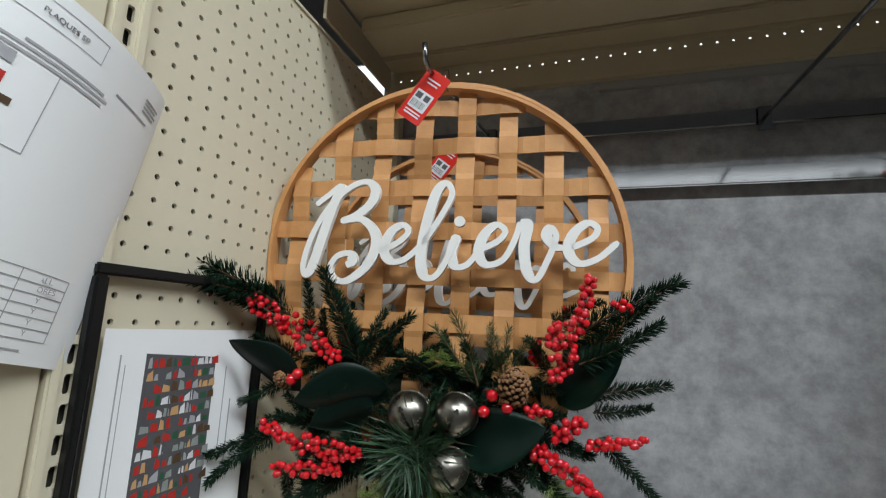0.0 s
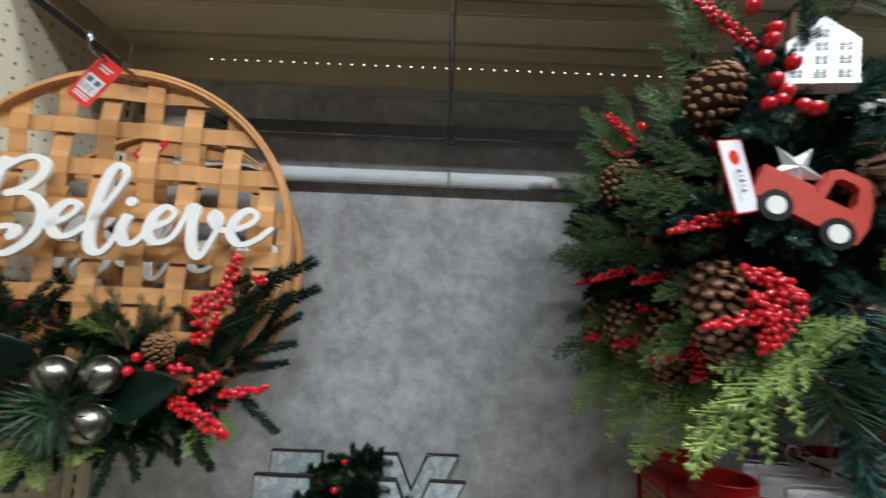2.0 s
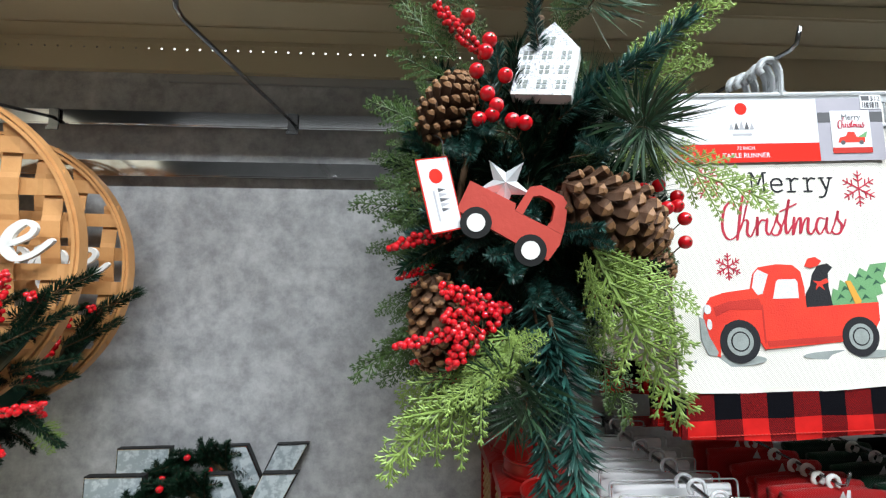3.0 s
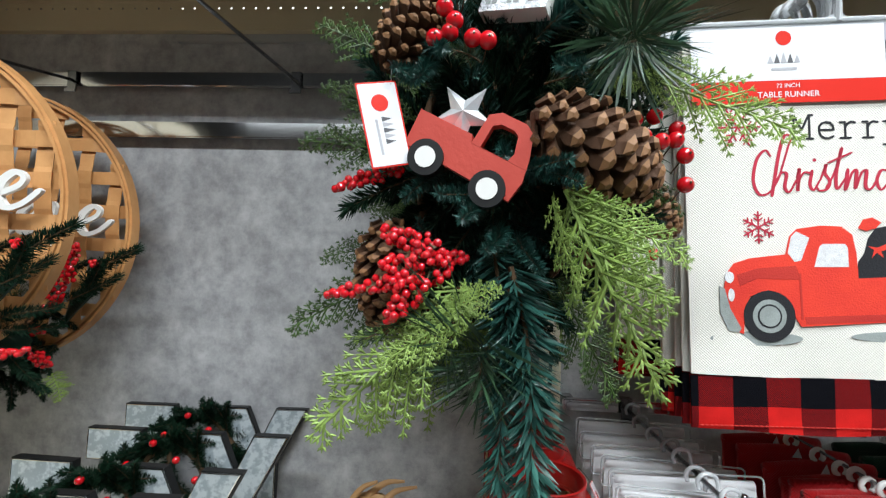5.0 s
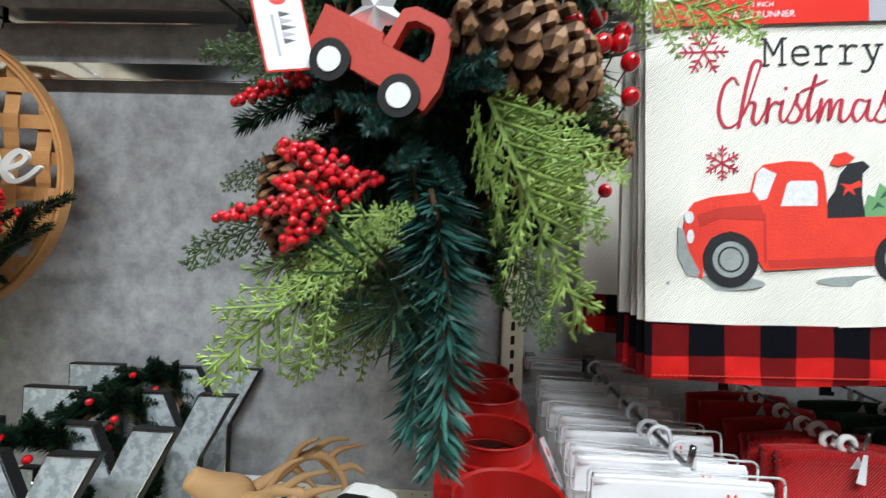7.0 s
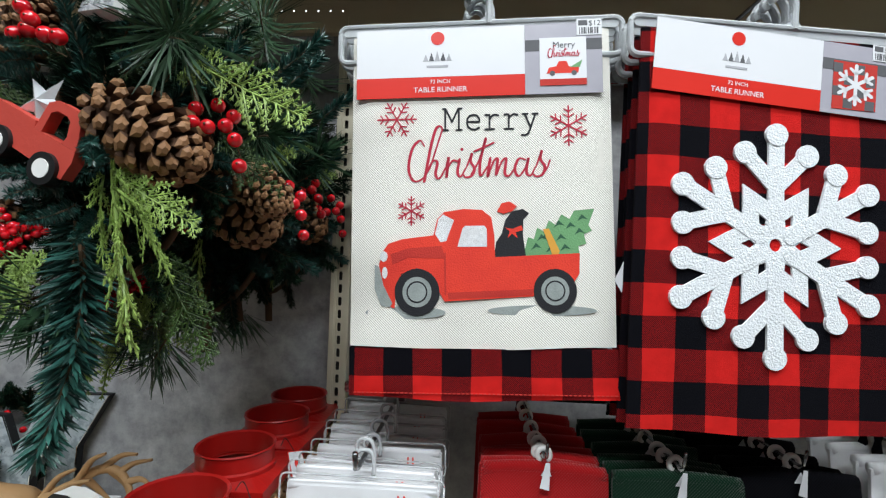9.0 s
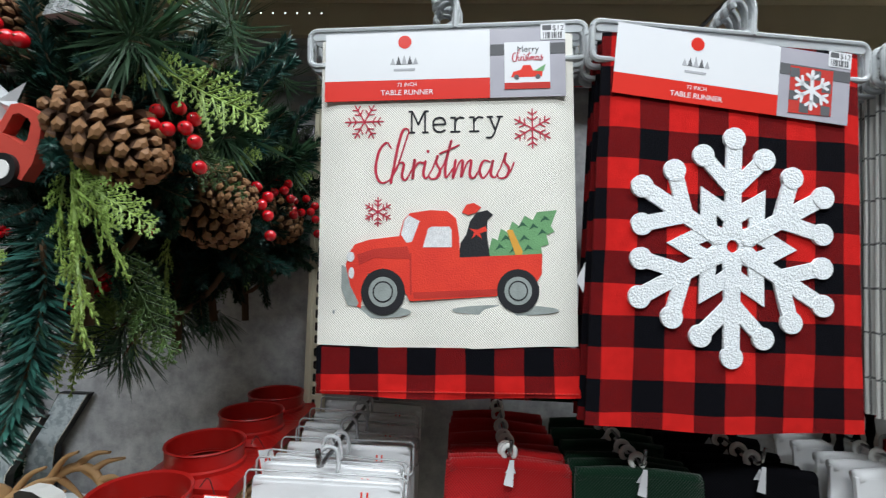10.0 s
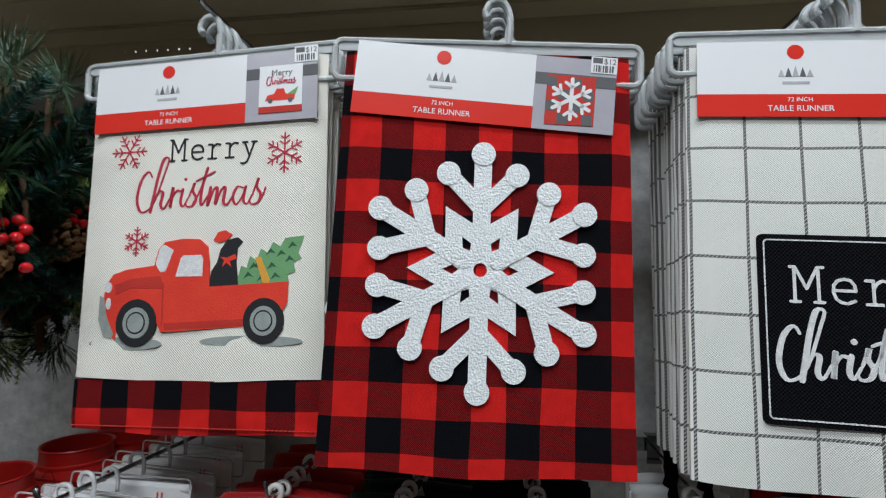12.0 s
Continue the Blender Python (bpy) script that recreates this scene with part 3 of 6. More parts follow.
# the lower shelf that the ornaments stand on
SHELF = 1.008
low = thing("shelf_lower", "cream steel shelf with a line of small holes at its back", "shelf", kind="structure")
part("deck", boxes((X0 + 0.02, 0.80, 0.36, 0.80, SHELF - 0.008, SHELF)), M_CREAM, low)
perforated("perforated_strip", (X0 + 0.02, 0.80, SHELF), (1, 0, 0), (0, 1, 0), (0, 0, -1), 48, 3, (0.0254, 0.0254), 0.003, 0.002, M_CREAM, low)
part("front_lip", boxes((X0 + 0.02, 0.80, 0.352, 0.3595, SHELF - 0.045, SHELF), bevel=0.002), M_CREAM, low)
# darker cream again, for the shade below this deck
part("underside", boxes((X0 + 0.02, 0.80, 0.80, 0.876, SHELF - 0.02, SHELF - 0.012)), M_CREAM_SHADED, low)
base = thing("shelf_base", "cream steel base shelf near the floor", "shelf", kind="structure")
part("deck", boxes((X0 + 0.02, X1, 0.30, 0.88, 0.13, 0.15)), M_CREAM, base)
part("kickplate", boxes((X0 + 0.02, X1, 0.30, 0.32, 0.0, 0.128)), M_CREAM_SHADED, base)


def faceout(x, z0, y_end, z_end, label="chrome wire display hook clamped on the crossbar", y0=0.866, r=0.0032, group="display hooks"):
    """A wire hook that runs forwards from the crossbar and turns up at its end."""
    h = thing("display_hook", label, "hook", group, at=pose(x, y0, z0))
    L = y_end - y0
    dz = z_end - z0
    Bag().tube([(0, -0.008, 0), (0, L * 0.97, dz), (0, L, dz + 0.004), (0, L - 0.006, dz + 0.024)], r, 8).done("wire", M_STEEL, h, "", True)
    b = bmesh.new()
    box(b, -0.010, 0.010, -0.012, -0.009, -0.022, 0.017, 0.001)
    box(b, -0.010, 0.010, -0.012, 0.006, 0.0155, 0.018, 0.0005)
    box(b, -0.012, 0.012, -0.016, -0.0125, -0.026, -0.019, 0.0008)
    part("clamp", b, M_STEEL, h)
    return h


# ---------------------------------------------------------------- greenery kit: meshes made once, shared by all the sprays
def needle_spray(seed, L, n, ln, droop=0.0, width=0.0012, spread=55.0, tip=0.35):
    """A stem along +x with needles all round it."""
    rnd = random.Random(seed)
    bag = Bag()
    path = [Vector((L * t, 0.06 * L * math.sin(2.6 * t + seed), -droop * L * t * t)) for t in (i / 7 for i in range(8))]
    bag.put(*tube_data(path, [0.0016 - 0.001 * i / 7 for i in range(8)], 5), slot=1)
    for i in range(n):
        t = (i + rnd.random()) / n
        k = min(int(t * 7), 6)
        c = path[k].lerp(path[k + 1], t * 7 - k)
        d = (path[k + 1] - path[k]).normalized()
        a = rnd.random() * 2 * math.pi
        s = Vector((0, math.cos(a), math.sin(a)))
        sp = radians(spread * (1 - tip * t) + rnd.uniform(-12, 12))
        w = (d * math.cos(sp) + s * math.sin(sp)).normalized()
        l = ln * rnd.uniform(0.75, 1.1) * (1 - 0.35 * t)
        q = w.cross(Vector((rnd.uniform(-1, 1), rnd.uniform(-1, 1), rnd.uniform(-1, 1)))).normalized() * width * 0.5
        e = c + w * l + Vector((0, 0, -l * l * 1.2))
        mid = c + w * l * 0.55
        bag.put([c, mid + q, e, mid - q], [(0, 1, 2), (0, 2, 3)], 0)
    return bag


def cedar_frond(seed, L, side=0.40, droop=0.1):
    """A flat cedar frond along +x: a stem, side twigs in one plane, and plump forked scale leaves along them."""
    rnd = random.Random(seed)
    bag = Bag()

    def spindle(c, d, n, l, w):
        s = d.cross(n).normalized() * w
        m = c + d * l * 0.5
        u = n * w * 0.75
        bag.put([c, m + s, m + u, m - s, m - u, c + d * l], [(0, 2, 1), (0, 3, 2), (0, 4, 3), (0, 1, 4), (5, 1, 2), (5, 2, 3), (5, 3, 4), (5, 4, 1)], 0)

    def finger(c, d, n, l):
        spindle(c, d, n, l, 0.0015)
        t = d.cross(n).normalized()
        for sg in (-1, 1):
            k = rnd.uniform(0.30, 0.5)
            spindle(c + d * l * k, (d * 0.80 + t * sg * 0.60).normalized(), n, l * rnd.uniform(0.42, 0.66), 0.0012)

    def twig(c, d, n, l, depth):
        step = 0.0165 if depth == 0 else 0.0074
        steps = max(2, int(l / step))
        p = c.copy()
        for i in range(steps):
            t = i / steps
            d = (d + Vector((0, 0, -droop * 0.10)) + Vector((rnd.uniform(-1, 1), rnd.uniform(-1, 1), rnd.uniform(-1, 1))) * 0.05).normalized()
            q = p + d * (l / steps)
            bag.tube([p, q], (0.0018 if depth == 0 else 0.0014) * (1 - 0.5 * t), 5)
            for sg in (-1, 1):
                w = (d * 0.74 + d.cross(n).normalized() * sg * 0.64 + n * rnd.uniform(-0.30, 0.30)).normalized()
                if depth == 0:
                    twig(p.lerp(q, 0.25 + 0.25 * sg), w, n, l * side * (0.55 + 0.9 * t if t < 0.35 else 1.05 - 0.95 * t) * rnd.uniform(0.7, 1.15), 1)
                else:
                    finger(p.lerp(q, 0.3 + 0.2 * sg), w, n, 0.0140 * (1 - 0.40 * t) * rnd.uniform(0.8, 1.2))
            p = q
        finger(p, d, n, 0.011)

    twig(Vector((0, 0, 0)), Vector((1, 0, 0)), Vector((0, 0, 1)), L, 0)
    return bag


def as_mesh(bag, name, mats):
    ob = bag.done(name, mats)
    me = ob.data
    bpy.data.objects.remove(ob)
    return me


def recoloured(me, mats):
    m2 = me.copy()
    m2.materials.clear()
    for m in mats:
        m2.materials.append(m)
    return m2


K_PINE = [as_mesh(needle_spray(i, 0.12, 620, 0.023, 0.12, 0.0015), "pine_sprig", [M_PINE, M_STEM]) for i in range(3)]
K_BLUE = [as_mesh(needle_spray(10 + i, 0.15, 480, 0.026, 0.05, 0.0024, 58), "blue_pine_sprig", [M_PINEB, M_STEM]) for i in range(3)]
K_OLIVE = [as_mesh(needle_spray(20 + i, 0.11, 200, 0.030, 0.1, 0.0011, 48), "olive_pine_sprig", [M_PINEY, M_STEM]) for i in range(2)]
K_LONG = [as_mesh(needle_spray(30 + i, 0.03, 95, 0.085, 0.0, 0.0012, 82, 0.45), "long_needle_tuft", [M_PINEL, M_STEM]) for i in range(2)]
K_CEDAR = [as_mesh(cedar_frond(40 + i, 0.16), "cedar_frond", [M_CEDAR]) for i in range(3)]
K_CEDAR_SHADED = [recoloured(m, [M_CEDAR_SHADED]) for m in K_CEDAR]


def aim(p, q, roll=0.0):
    """Turns +x from p towards q."""
    d = (Vector(q) - Vector(p)).normalized()
    return Matrix.Translation(p) @ d.to_track_quat("X", "Z").to_matrix().to_4x4() @ pose(0, 0, 0, roll)


def spray(me, name, parent, p, q, base_len, roll=0.0, wide=1.0):
    """One sprig from p to q, scaled to that length."""
    ob = new(name, me)
    ob.parent = parent
    s = (Vector(q) - Vector(p)).length / base_len
    k = max(0.6, min(1.4, s)) * wide
    ob.matrix_basis = aim(p, q, roll) @ Matrix.Diagonal((s, k, k, 1))
    return ob


def cone_scale():
    """One woody scale of a pinecone, along +x, one unit long and wide."""
    sec = []
    for tt, ww, hh, lift in ((0.0, 0.45, 1.0, 0), (0.62, 0.95, 1.0, 0), (0.88, 0.86, 1.7, 0.03), (1.0, 0.35, 0.9, 0.07)):
        sec.append([Vector((tt, ww, lift - hh * 0.4 * 0.1)), Vector((tt, ww * 0.6, lift + hh * 0.1)), Vector((tt, -ww * 0.6, lift + hh * 0.1)), Vector((tt, -ww, lift - hh * 0.4 * 0.1)), Vector((tt, 0, lift - hh * 0.1))])
    bag = Bag()
    for k in range(3):
        bag.put(sec[k] + sec[k + 1], [(j, (j + 1) % 5, 5 + (j + 1) % 5, 5 + j) for j in range(5)], 1 if k >= 2 else 0)
    return bag.put(sec[-1], [(0, 1, 2, 3, 4)], 1)


K_SCALE = as_mesh(cone_scale(), "cone_scale", [M_CONE, M_CONETIP])
K_CORE = as_mesh(Bag().ball((0, 0, 0), 1.0, 12, 8, 0, (0.46, 0.55, 0.55)), "cone_core", [M_CONE])
K_BERRY = as_mesh(Bag().ball((0, 0, 0), 1.0, 12, 8).ball((0, -0.95, 0), 0.17, 6, 4, 1), "berry", [M_BERRY, M_STEM])
K_BERRY.polygons.foreach_set("use_smooth", [True] * len(K_BERRY.polygons))


def cone(parent, c, axis, length=0.10, roll=0.0, fat=1.0, seed=3, rows=13, per=8):
    """A pinecone: a core with spiralling scales, each a piece of its own."""
    rnd = random.Random(seed)
    ob = new("pinecone", K_CORE)
    ob.parent = parent
    L, R = length, length * 0.36 * fat
    at = aim(c, Vector(c) + Vector(axis), roll)
    ob.matrix_basis = at @ Matrix.Diagonal((L, R, R, 1))
    n = rows * per
    for i in range(n):
        t = (i + 0.5) / n
        x = -L * 0.46 + L * 0.93 * t
        rr = R * (math.sin(math.pi * (0.12 + 0.83 * t)) ** 0.75) if t < 0.97 else R * 0.2
        a = i * 2.39996 + rnd.uniform(-0.06, 0.06)
        lean = radians(70 - 42 * t + rnd.uniform(-6, 6))
        s = Vector((0, math.cos(a), math.sin(a)))
        tang = Vector((0, -math.sin(a), math.cos(a)))
        d = (s * math.sin(lean) + Vector((1, 0, 0)) * math.cos(lean)).normalized()
        nrm = d.cross(tang).normalized()
        if nrm.x < 0:
            nrm = -nrm
        o = Vector((x, 0, 0)) + s * rr * 0.35
        l = rr * 0.76 * rnd.uniform(0.9, 1.1)
        w = R * 0.225 * rnd.uniform(0.88, 1.12) * (0.6 + 0.4 * math.sin(math.pi * t))
        m = Matrix(((d.x * l, tang.x * w, nrm.x * R * 0.65, o.x), (d.y * l, tang.y * w, nrm.y * R * 0.65, o.y), (d.z * l, tang.z * w, nrm.z * R * 0.65, o.z), (0, 0, 0, 1)))
        sc = new("scale", K_SCALE)
        sc.parent = ob
        sc.matrix_parent_inverse = Matrix.Diagonal((1 / L, 1 / R, 1 / R, 1))
        sc.matrix_basis = m
    return ob


def berry_spray(parent, p, q, n, r, spread, seed, label="wire stem of glossy red berries", name="berry_stem", sag=0.0):
    """Berries set round a forked wire from p to q, each a piece of its own."""
    rnd = random.Random(seed)
    bag = Bag()
    p, q = Vector(p), Vector(q)
    bag.tube([p, (p + q) / 2 + Vector((0, 0, sag)), q], 0.0009, 5, 4)
    d = q - p
    side = d.cross(Vector((0, 1, 0))).normalized()
    depth = side.cross(d).normalized()
    placed = []
    for i in range(n):
        t = (i + rnd.random()) / n
        w = spread * (0.35 + 0.65 * math.sin(math.pi * min(1, 0.12 + t * 0.88)))
        for _ in range(10):
            c = p + d * t + side * rnd.uniform(-w, w) + depth * rnd.uniform(-w, w) * 0.7
            if all((c - o).length > r * 1.6 for o in placed):
                break
        placed.append(c)
        bag.tube([p + d * max(0, t - 0.12), c], 0.0005, 4)
    stem = bag.done(name, M_STEM, parent, label)
    for c in placed:
        b = new("berry", K_BERRY)
        b.parent = stem
        b.matrix_basis = Matrix.Translation(c) @ pose(0, 0, 0, rnd.uniform(-50, 50), 0, rnd.uniform(-60, 60)) @ Matrix.Scale(r * rnd.uniform(0.85, 1.1), 4)
    return stem


def magnolia_leaf(parent, p, q, width, curl=0.35, roll=0.0, name="leaf", label="glossy dark green leaf"):
    n, m = 12, 6
    bag = Bag()
    L = (Vector(q) - Vector(p)).length
    v, f = [], []
    for i in range(n + 1):
        t = i / n
        w = width * 0.5 * math.sin(math.pi * t ** 0.85) ** 0.8 + 0.0006
        for j in range(m + 1):
            s = 2 * j / m - 1
            v.append(Vector((L * t, s * w, curl * w * (1 - abs(s)) * -0.5 + 0.10 * L * math.sin(math.pi * t) + 0.0008 * math.sin(9 * t + s * 3))))
    k = len(v)
    v += [q2 + Vector((0, 0, -0.0012)) for q2 in v]
    for i in range(n):
        for j in range(m):
            a = i * (m + 1) + j
            f.append((a, a + m + 1, a + m + 2, a + 1))
            f.append((k + a, k + a + 1, k + a + m + 2, k + a + m + 1))
    for i in range(n):
        for j in (0, m):
            a = i * (m + 1) + j
            f.append((a, a + m + 1, k + a + m + 1, k + a))
    bag.put(v, f)
    ob = bag.done(name, M_LEAF, parent, label, True)
    ob.matrix_basis = aim(p, q, roll)
    return ob


# ---------------------------------------------------------------- round woven basket wreaths
HOOP = 0.25


def basket_wreath(at):
    w = thing("basket_wreath", "round woven wood basket wall hanging with Believe lettering and berry greenery", "wreath", "basket wreaths on one hook", at=at)
    for r, y0, y1, name in ((HOOP, -0.009, 0.013, "outer_hoop"), (HOOP - 0.0055, -0.013, 0.009, "inner_hoop")):
        bag = Bag()
        n, v, f = 72, [], []
        for i in range(n):
            a = 2 * math.pi * i / n
            wob = 0.0012 * math.sin(3 * a + r * 900)
            for rr, y in ((r + wob, y0), (r + wob, y1), (r - 0.0045 + wob, y1), (r - 0.0045 + wob, y0)):
                v.append(Vector((rr * math.cos(a), y + 0.002 * math.sin(2 * a + 1), rr * math.sin(a))))
        for i in range(n):
            for j in range(4):
                a, b = i * 4 + j, i * 4 + (j + 1) % 4
                a2, b2 = ((i + 1) % n) * 4 + j, ((i + 1) % n) * 4 + (j + 1) % 4
                f.append((a, a2, b2, b))
        bag.put(v, f).done(name, M_WOOD, w, "bent split-wood hoop", True).data.set_sharp_from_angle(angle=0.6)
    cols = (-0.205, -0.146, -0.086, -0.027, 0.033, 0.091, 0.152, 0.208)
    rows = (0.215, 0.158, 0.098, 0.037, -0.025, -0.086, -0.146, -0.205)

    def slat(fixed, along, vertical, k):
        R = HOOP - 0.007
        h = math.sqrt(max(R * R - fixed * fixed, 0.0001))
        if h < 0.06:
            return
        bag, hw = Bag(), 0.0125 if vertical else 0.0118
        ts = sorted({-h, h, *[a + d for a in along if abs(a) < h for d in (-0.02, -0.012, 0.012, 0.02) if abs(a + d) < h]})
        v, f = [], []
        for t in ts:
            j = min(range(len(along)), key=lambda q: abs(along[q] - t))
            over = 1 if (j + k) % 2 == 0 else -1
            if abs(along[j] - t) > 0.019:
                over *= 0.3
            y = -0.001 + (-0.0030 if (over > 0) == vertical else 0.0030) * abs(over)
            for e in (-hw, hw):
                for yy in (y, y + 0.0013):
                    c = (fixed + e, yy, t) if vertical else (t, yy, fixed + e)
                    v.append(Vector(c))
        for i in range(len(ts) - 1):
            a = i * 4
            f += [(a, a + 2, a + 6, a + 4), (a + 1, a + 5, a + 7, a + 3), (a, a + 4, a + 5, a + 1), (a + 2, a + 3, a + 7, a + 6)]
        bag.put(v, f).done("slat", M_WOOD, w)

    for k, x in enumerate(cols):
        slat(x, rows, True, k)
    for k, z in enumerate(rows):
        slat(z, cols, False, k)
    word = Bag()
    s = 0.5 / 915
    for pts in SCRIPT_BELIEVE.values():
        stroke(word, pts, 0.0078, 0.0138, -0.030, -0.023, s * 0.955, -461, -525)
    word.slab(disc(63 * s * 0.955, 85 * s * 0.955, 0.0070), -0.0302, -0.023)
    word.done("lettering", M_WHITEWOOD, w, "white painted script lettering Believe")
    # red price tag on a loop at the top
    tag = thing_part("price_tag", w)
    t = pose(-0.015, -0.066, 0.200, 4, 36, 0)
    Bag().slab(round_rect(-0.018, 0.018, -0.036, 0.036, 0.003), 0, 0.0006).done("card", M_REDCARD, tag, "red card").matrix_basis = t
    Bag().slab(round_rect(-0.013, 0.013, -0.020, 0.006, 0.001), -0.0005, -0.0001).done("sticker", M_CARD, tag, "white price sticker").matrix_basis = t
    bars = Bag()
    for i in range(9):
        bars.slab([(-0.011 + i * 0.0024, -0.017), (-0.011 + i * 0.0024 + 0.0006 + 0.0006 * (i % 3 == 0), -0.017), (-0.011 + i * 0.0024 + 0.0006 + 0.0006 * (i % 3 == 0), -0.008), (-0.011 + i * 0.0024, -0.008)], -0.0008, -0.0005)
    bars.slab([(-0.011, -0.005), (-0.002, -0.005), (-0.002, 0.003), (-0.011, 0.003)], -0.0008, -0.0005)
    bars.slab([(0.002, -0.005), (0.010, -0.005), (0.010, 0.003), (0.002, 0.003)], -0.0008, -0.0005)
    bars.done("print", M_INK, tag).matrix_basis = t
    for i, (a, b) in enumerate(((-0.010, 0.010), (-0.008, 0.008), (-0.012, 0.012), (-0.012, 0.012))):
        z = (0.022, 0.017, -0.025, -0.029)[i]
        Bag().slab([(a, z), (b, z), (b, z + 0.002), (a, z + 0.002)], -0.0004, -0.0001).done("print_line", M_CARD, tag).matrix_basis = t
    Bag().tube([(0.004, -0.066, 0.226), (0.012, -0.05, 0.245), (0.004, 0.0, 0.246)], 0.0006, 5, 4).done("string", M_BLACK, tag)

    # greenery across the lower half
    rnd = random.Random(5)
    F = -0.040

    def clear(q):
        """Greenery that would run into the pegboard bends forwards instead."""
        over = max(0.0, -0.215 - q[0])
        return (q[0] + over * 0.55, q[1] - over * 0.85, q[2])

    def sp(kind, nm, a, b, L, wide=1.0):
        spray(rnd.choice(kind), nm, w, clear(a), clear(b), L, rnd.uniform(0, 360), wide)

    for a, b in (((-0.20, -0.075), (-0.335, -0.005)), ((-0.19, -0.085), (-0.29, -0.050)), ((-0.21, -0.065), (-0.30, -0.035)), ((-0.15, -0.115), (-0.167, -0.044)), ((-0.095, -0.14), (-0.121, -0.028)), ((-0.085, -0.14), (-0.112, -0.05)),
                 ((-0.09, -0.13), (-0.019, -0.088)), ((-0.08, -0.15), (-0.055, -0.075)), ((-0.19, -0.235), (-0.275, -0.286)), ((-0.20, -0.225), (-0.26, -0.262)), ((-0.12, -0.275), (-0.19, -0.340)), ((-0.08, -0.27), (-0.15, -0.322)),
                 ((0.185, -0.10), (0.282, -0.030)), ((0.19, -0.105), (0.262, -0.060)), ((0.18, -0.125), (0.270, -0.088)), ((0.19, -0.165), (0.268, -0.132)), ((0.195, -0.18), (0.262, -0.172)), ((0.20, -0.205), (0.252, -0.262)),
                 ((0.14, -0.25), (0.20, -0.292)), ((0.08, -0.255), (0.108, -0.288)), ((0.045, -0.165), (0.012, -0.104)), ((0.02, -0.165), (-0.02, -0.115)), ((0.15, -0.08), (0.20, -0.045)), ((-0.02, -0.26), (-0.03, -0.325)), ((0.05, -0.27), (0.065, -0.325))):
        sp(K_PINE, "pine_sprig", (a[0], F + rnd.uniform(-0.012, 0.02), a[1]), (b[0], F + rnd.uniform(-0.035, 0.01), b[1]), 0.12, 1.15)
    for k in range(84):
        a = (rnd.uniform(-0.18, 0.17), rnd.uniform(-0.28, -0.13))
        d = rnd.uniform(0, 6.28)
        sp(K_PINE, "pine_sprig", (a[0], F + 0.012, a[1]), (a[0] + 0.065 * math.cos(d), F - rnd.uniform(0.0, 0.02), a[1] + 0.05 * math.sin(d)), 0.12, 1.2)
    for a, b in (((0.067, -0.155), (0.043, -0.074)), ((0.045, -0.137), (0.005, -0.116)), ((0.088, -0.14), (0.073, -0.088)), ((0.06, -0.15), (0.02, -0.09))):
        sp(K_CEDAR if a[0] < 0.05 else K_OLIVE, "green_sprig", (a[0], F - 0.01, a[1]), (b[0], F - 0.025, b[1]), 0.16 if a[0] < 0.05 else 0.11)
    for a, b in (((0.09, -0.15), (0.105, -0.092)), ((0.10, -0.15), (0.116, -0.098)), ((0.095, -0.14), (0.09, -0.10))):
        sp(K_OLIVE, "olive_pine_sprig", (a[0], F, a[1]), (b[0], F - 0.02, b[1]), 0.11)
    for a, b in (((-0.03, -0.265), (-0.015, -0.325)), ((-0.037, -0.27), (-0.056, -0.318)), ((0.021, -0.27), (0.032, -0.302)), ((0.15, -0.255), (0.185, -0.282))):
        sp(K_CEDAR, "cedar_frond", (a[0], F, a[1]), (b[0], F - 0.02, b[1]), 0.16)
    for c in ((0.005, -0.219), (-0.01, -0.225), (0.01, -0.24)):
        sp(K_LONG, "long_needle_tuft", (c[0], F - 0.005, c[1]), (c[0] - 0.004, F - 0.033, c[1] - 0.006), 0.03)
    for k, (a, b, n, wd) in enumerate((((-0.236, -0.068), (-0.175, -0.095), 24, 0.013), ((-0.185, -0.09), (-0.102, -0.136), 46, 0.017), ((-0.200, -0.219), (-0.150, -0.235), 18, 0.007), ((-0.155, -0.236), (-0.066, -0.243), 40, 0.012), ((-0.180, -0.268), (-0.090, -0.262), 30, 0.008),
                                      ((0.191, -0.025), (0.180, -0.075), 20, 0.008), ((0.185, -0.070), (0.145, -0.105), 32, 0.016), ((0.165, -0.10), (0.152, -0.145), 24, 0.015), ((0.120, -0.181), (0.147, -0.177), 8, 0.006),
                                      ((0.150, -0.202), (0.184, -0.185), 18, 0.010), ((0.186, -0.211), (0.247, -0.199), 22, 0.005), ((0.128, -0.218), (0.165, -0.236), 18, 0.009), ((0.160, -0.232), (0.200, -0.262), 22, 0.009), ((0.215, -0.055), (0.235, -0.062), 6, 0.006))):
        berry_spray(w, clear((a[0], F - 0.018, a[1])), clear((b[0], F - 0.022, b[1])), n, 0.0043, wd, 60 + k)
    for c in ((0.075, -0.182), (0.084, -0.164), (0.101, -0.176), (-0.154, -0.156), (-0.161, -0.163)):
        Bag().ball((c[0], F - 0.025, c[1]), 0.0068, 14, 10).done("berry", M_BERRY, w, "large glossy red berry", True)
